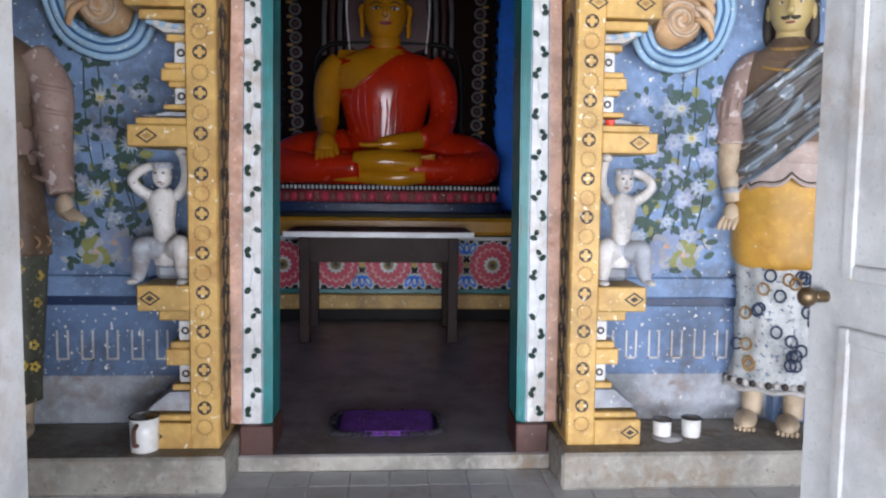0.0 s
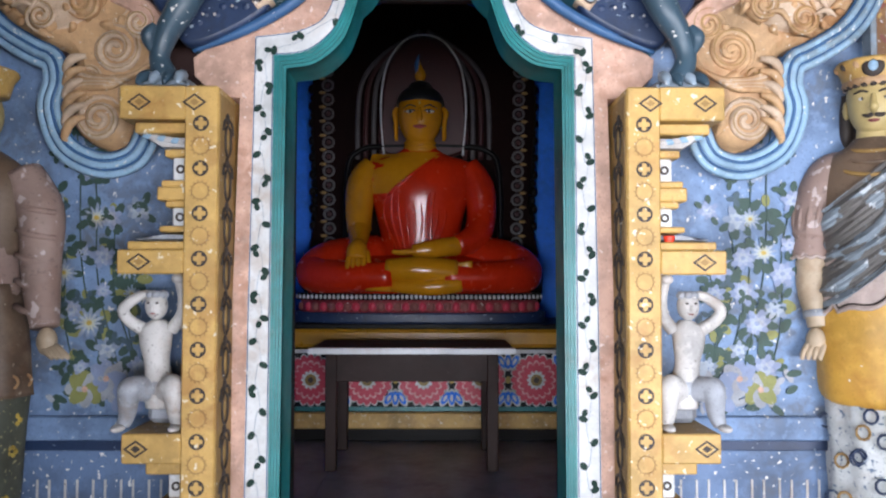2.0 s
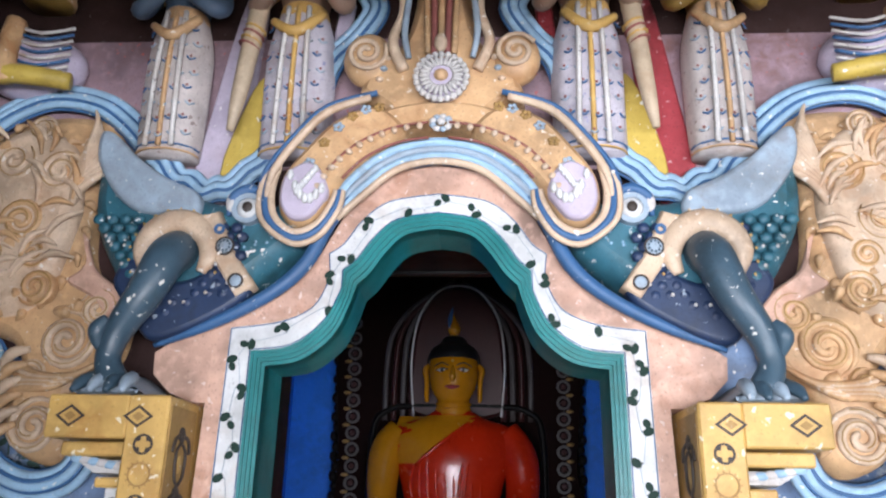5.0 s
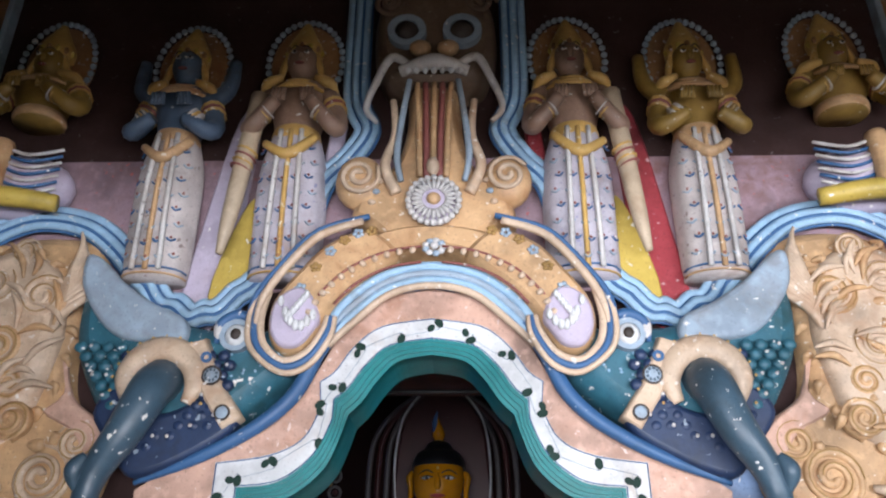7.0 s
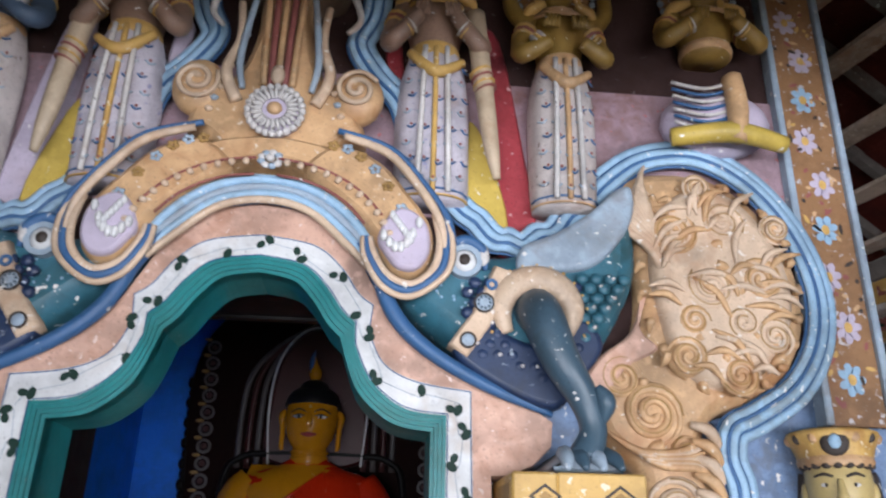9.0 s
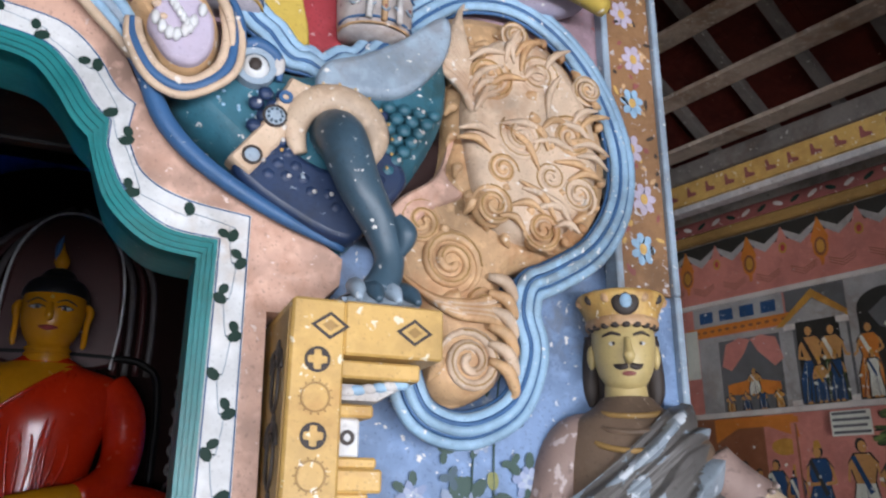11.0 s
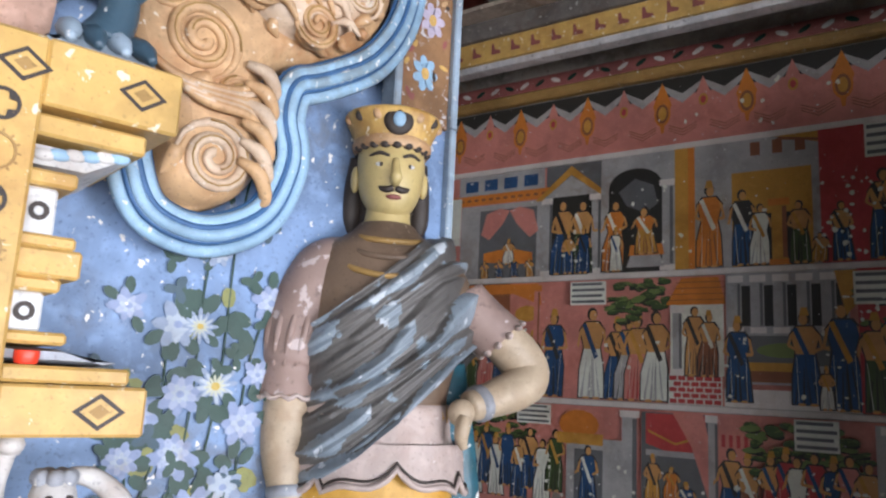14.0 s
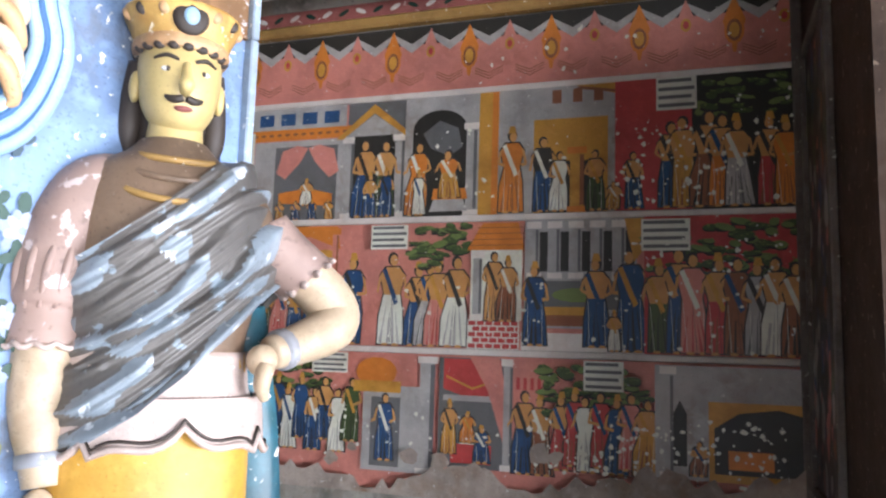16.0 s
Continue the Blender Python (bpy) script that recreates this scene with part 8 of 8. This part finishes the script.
p.person_shape(-0.29, 1.55, 0.27, M_BROWN, rng, M_SKIN)
p.rect(-0.21, 0.26, 1.52, Z1, M_GREY)
for i in range(5):
    p.column(-0.19 + 0.09 * i, -0.15 + 0.09 * i, 1.73, 1.975, M_GREY)
    p.rect(-0.145 + 0.09 * i, -0.11 + 0.09 * i, 1.76, 1.93, M_NIGHT)
p.rect(-0.20, 0.25, 1.60, 1.72, M_DIM)
p.oval(0.02, 1.66, 0.11, 0.03, M_LIGHTGREEN, 14)
p.rect(-0.12, 0.14, 1.575, 1.61, M_OCHRE)
p.rect(-0.12, 0.14, 1.53, 1.575, M_BROWN)
p.rect(-0.22, 0.30, Z0, 1.50, M_LINE)
p.person_shape(-0.16, 1.45, 0.34, M_BLUE, rng, M_BLUE)
p.person_shape(0.10, 1.45, 0.37, M_BLUE, rng, M_SKIN)
p.person_shape(0.24, Z0 + 0.01, 0.42, M_BLUE, rng, M_BLUE)
p.person_shape(0.17, Z0 + 0.01, 0.16, M_CREAM, rng, M_SKIN)
p.rect(0.29, 0.9, Z0, Z1, M_RED)
p.lay([(0.21, 1.98), (0.29, 1.98), (0.29, 1.85), (0.25, 1.80)], M_OCHRE)
p.tree(0.30, 0.88, 1.72, 1.97, rng, 80)
for x, h, r in ((0.36, 0.36, M_GREEN), (0.44, 0.42, M_BLUE), (0.49, 0.40, M_PINK), (0.58, 0.38, M_RED), (0.65, 0.38, M_BROWN), (0.72, 0.36, M_GREY), (0.78, 0.38, M_CREAM), (0.85, 0.36, M_BROWN)):
    p.person_shape(x, Z0 + 0.01, h, r, rng)
p.text_plate(-0.92, -0.74, 1.86, 1.97)
p.text_plate(0.28, 0.47, 1.84, 1.97)
p.chips(rng, 40, -1.4, 0.2, Z0 + 0.01, 1.75)
p.chips(rng, 60, 0.2, 0.88, Z0 + 0.01, 1.90)
thing("mural_painting", p, "painted row of robed groups, trees and a brick well, flaking", "mural", group="mural panels", place=MURAL)

# third row
p = Painting()
Z0, Z1 = 0.80, 1.395
p.rect(-3.2, 0.9, Z0, Z1, M_PINK)
p.tree(-1.62, -1.12, 1.22, 1.38, rng, 60)
for i in range(9):
    p.person_shape(-1.50 + 0.062 * i, 1.0 - 0.05 * (i % 2), 0.28, rng.choice(ROBES), rng)
p.rect(-0.94, -0.66, 0.88, 1.25, M_GREY)
p.oval(-0.88, 1.31, 0.10, 0.065, M_ORANGE, 14)
p.rect(-0.99, -0.76, 1.22, 1.27, M_OCHRE)
p.rect(-0.90, -0.76, 0.90, 1.20, M_DIM)
p.person_shape(-0.83, 0.93, 0.29, M_BLUE, rng, M_BLUE)
p.column(-0.67, -0.60, 0.88, 1.385)
p.rect(-0.58, -0.28, 0.92, 1.385, M_DIM)
p.lay([(-0.56, 1.38), (-0.30, 1.38), (-0.30, 1.24), (-0.43, 1.21), (-0.56, 1.25)], M_RED)
p.lay([(-0.55, 1.31), (-0.43, 1.26), (-0.31, 1.30), (-0.31, 1.29), (-0.43, 1.25), (-0.55, 1.30)], M_OCHRE)
p.rect(-0.56, -0.28, 1.20, 1.225, M_GREY)
p.rect(-0.52, -0.34, 0.94, 1.02, M_RED)
p.lay([(-0.48, 1.02), (-0.36, 1.02), (-0.36, 1.07), (-0.48, 1.08)], M_CREAM)
p.person_shape(-0.53, 0.98, 0.22, M_OCHRE, rng)
p.person_shape(-0.45, 1.03, 0.20, M_ORANGE, rng, None, True)
p.person_shape(-0.38, 0.95, 0.24, M_BLUE, rng, M_BLUE, True)
p.lay([(-0.44, 1.385), (-0.31, 1.385), (-0.29, 1.30), (-0.285, 1.02), (-0.36, 1.25)], M_PINK)
p.column(-0.29, -0.25, 0.92, 1.385)
p.rect(-0.25, -0.10, 0.92, 1.385, M_PINK)
for i in range(4):
    p.rect(-0.235 + 0.03 * i, -0.22 + 0.03 * i, 1.26, 1.31, M_RED)
p.person_shape(-0.20, 0.92, 0.34, M_BLUE, rng, M_SKIN)
p.person_shape(-0.12, 0.92, 0.32, M_BROWN, rng)
p.tree(-0.12, 0.30, 1.17, 1.38, rng, 70)
for i in range(7):
    p.person_shape(-0.04 + 0.055 * i, 0.95 + 0.02 * (i % 2), 0.30, rng.choice(ROBES), rng)
p.rect(0.33, 0.9, 0.95, 1.385, M_GREY)
p.column(0.36, 0.40, 0.95, 1.38)
p.lay([(0.40, 1.0), (0.45, 1.0), (0.45, 1.2), (0.425, 1.25), (0.40, 1.2)], M_NIGHT)
p.rect(0.53, 0.9, 0.95, 1.25, M_OCHRE)
p.lay([(0.55, 0.98), (0.9, 0.98), (0.9, 1.2), (0.78, 1.23), (0.64, 1.21), (0.55, 1.15)], M_NIGHT)
p.person_shape(0.49, 0.97, 0.20, M_BROWN, rng, None, True)
p.rect(0.60, 0.76, 1.0, 1.07, M_ORANGE)
p.text_plate(-1.19, -1.01, 1.30, 1.39)
p.text_plate(0.05, 0.21, 1.27, 1.39)
p.chips(rng, 150, -0.1, 0.8, 0.93, 1.18)
p.chips(rng, 50, -1.5, 0.0, 0.93, 1.15)
BARE = paint("bare_wall_plaster", (0.42, 0.35, 0.30), 0.85, 0.3, 0.7)
# bare plaster where the lowest paint has come away
edge = []
x = 0.9
while x > -3.2:
    base = 0.97 if x > 0.25 else (0.90 if x > -0.6 else 0.86)
    edge.append((x, base + 0.035 * math.sin(x * 9) + rng.uniform(-0.03, 0.035)))
    x -= 0.035
p.lay([(-3.2, 0.79), (0.9, 0.79)] + edge, BARE)
for i in range(9):
    cx, cz = rng.uniform(-1.1, 0.75), rng.uniform(0.90, 1.03)
    r = rng.uniform(0.02, 0.05)
    p.lay([(cx + r * rng.uniform(0.6, 1.5) * math.cos(2 * math.pi * j / 11), cz + r * rng.uniform(0.5, 1.1) * math.sin(2 * math.pi * j / 11)) for j in range(11)], BARE)
thing("mural_painting", p, "painted row of court scenes over bare peeling plaster", "mural", group="mural panels", place=MURAL)
for z in (2.588, 2.0, 1.41):
    q = Shape()
    q.box(-3.2, 0.899, -0.02, -0.0, z - 0.013, z + 0.013, M_LINE, 0.004)
    thing("trim_line", q, "pale raised line between the painted rows", "trim", kind="structure", place=MURAL)

# framed panels on the dark return wall
ret = thing("framed_painting", None, "dark flaking painted panel with a wooden frame", "painting", place=MURAL)
q = Shape()
q.box(0.892, 0.8995, -0.72, -0.16, 0.98, 2.55, M_NIGHT, 0)
part("panel", q, ret, "blackened painted panel")
q = Shape()
rng = random.Random(3)
for i in range(120):
    y, z, r = rng.uniform(-0.70, -0.18), rng.uniform(1.0, 2.5), rng.uniform(0.01, 0.05)
    vs = [(0.8905 - 0.00002 * i, y + r * rng.uniform(0.4, 1.2) * math.cos(a), z + r * 1.7 * rng.uniform(0.4, 1.2) * math.sin(a)) for a in [2 * math.pi * j / 8 for j in range(8)]]
    q.add(vs, [tuple(range(8))], rng.choice((M_DIM, M_GREEN, M_BROWN, M_GREY, M_BLUE, M_PINK)), False)
tagged(part("paint_patch", q, ret, "blotched remains of a painting"), kind="stuff")
for y0, y1, z0, z1 in ((-0.165, -0.13, 0.95, 2.62), (-0.76, -0.72, 0.95, 2.62), (-0.718, -0.167, 2.55, 2.585), (-0.718, -0.167, 0.95, 0.98)):
    q = Shape(); q.box(0.875, 0.8985, y0, y1, z0, z1, BEAM, 0.004); part("frame_bar", q, ret)
q = Shape(); q.box(0.86, 0.898, -0.06, -0.004, 0, 2.9, BEAM, 0.006)
thing("trim_corner", q, "dark wooden batten in the corner", "trim", kind="structure", place=MURAL)

# ---- floor tiles near the step ----
tile = Shape()
tile.box(-0.0785, 0.0785, -0.0785, 0.0785, -0.012, 0.0, TILE, 0.003)
tile_mesh = tile.mesh("tile")
for i in range(-12, 13):
    for j in range(11):
        ob = part("tile", tile_mesh, porch)
        ob.location = (0.055 + 0.16 * i, -0.14 - 0.16 * j, 0.0)
rest = Shape()
rest.add([(-4.0, -3.5, -0.006), (4.4, -3.5, -0.006), (4.4, 5.9, -0.006), (-4.0, 5.9, -0.006)], [(0, 1, 2, 3)], TILE, False)
part("worn_floor", rest, porch, "worn pale floor")
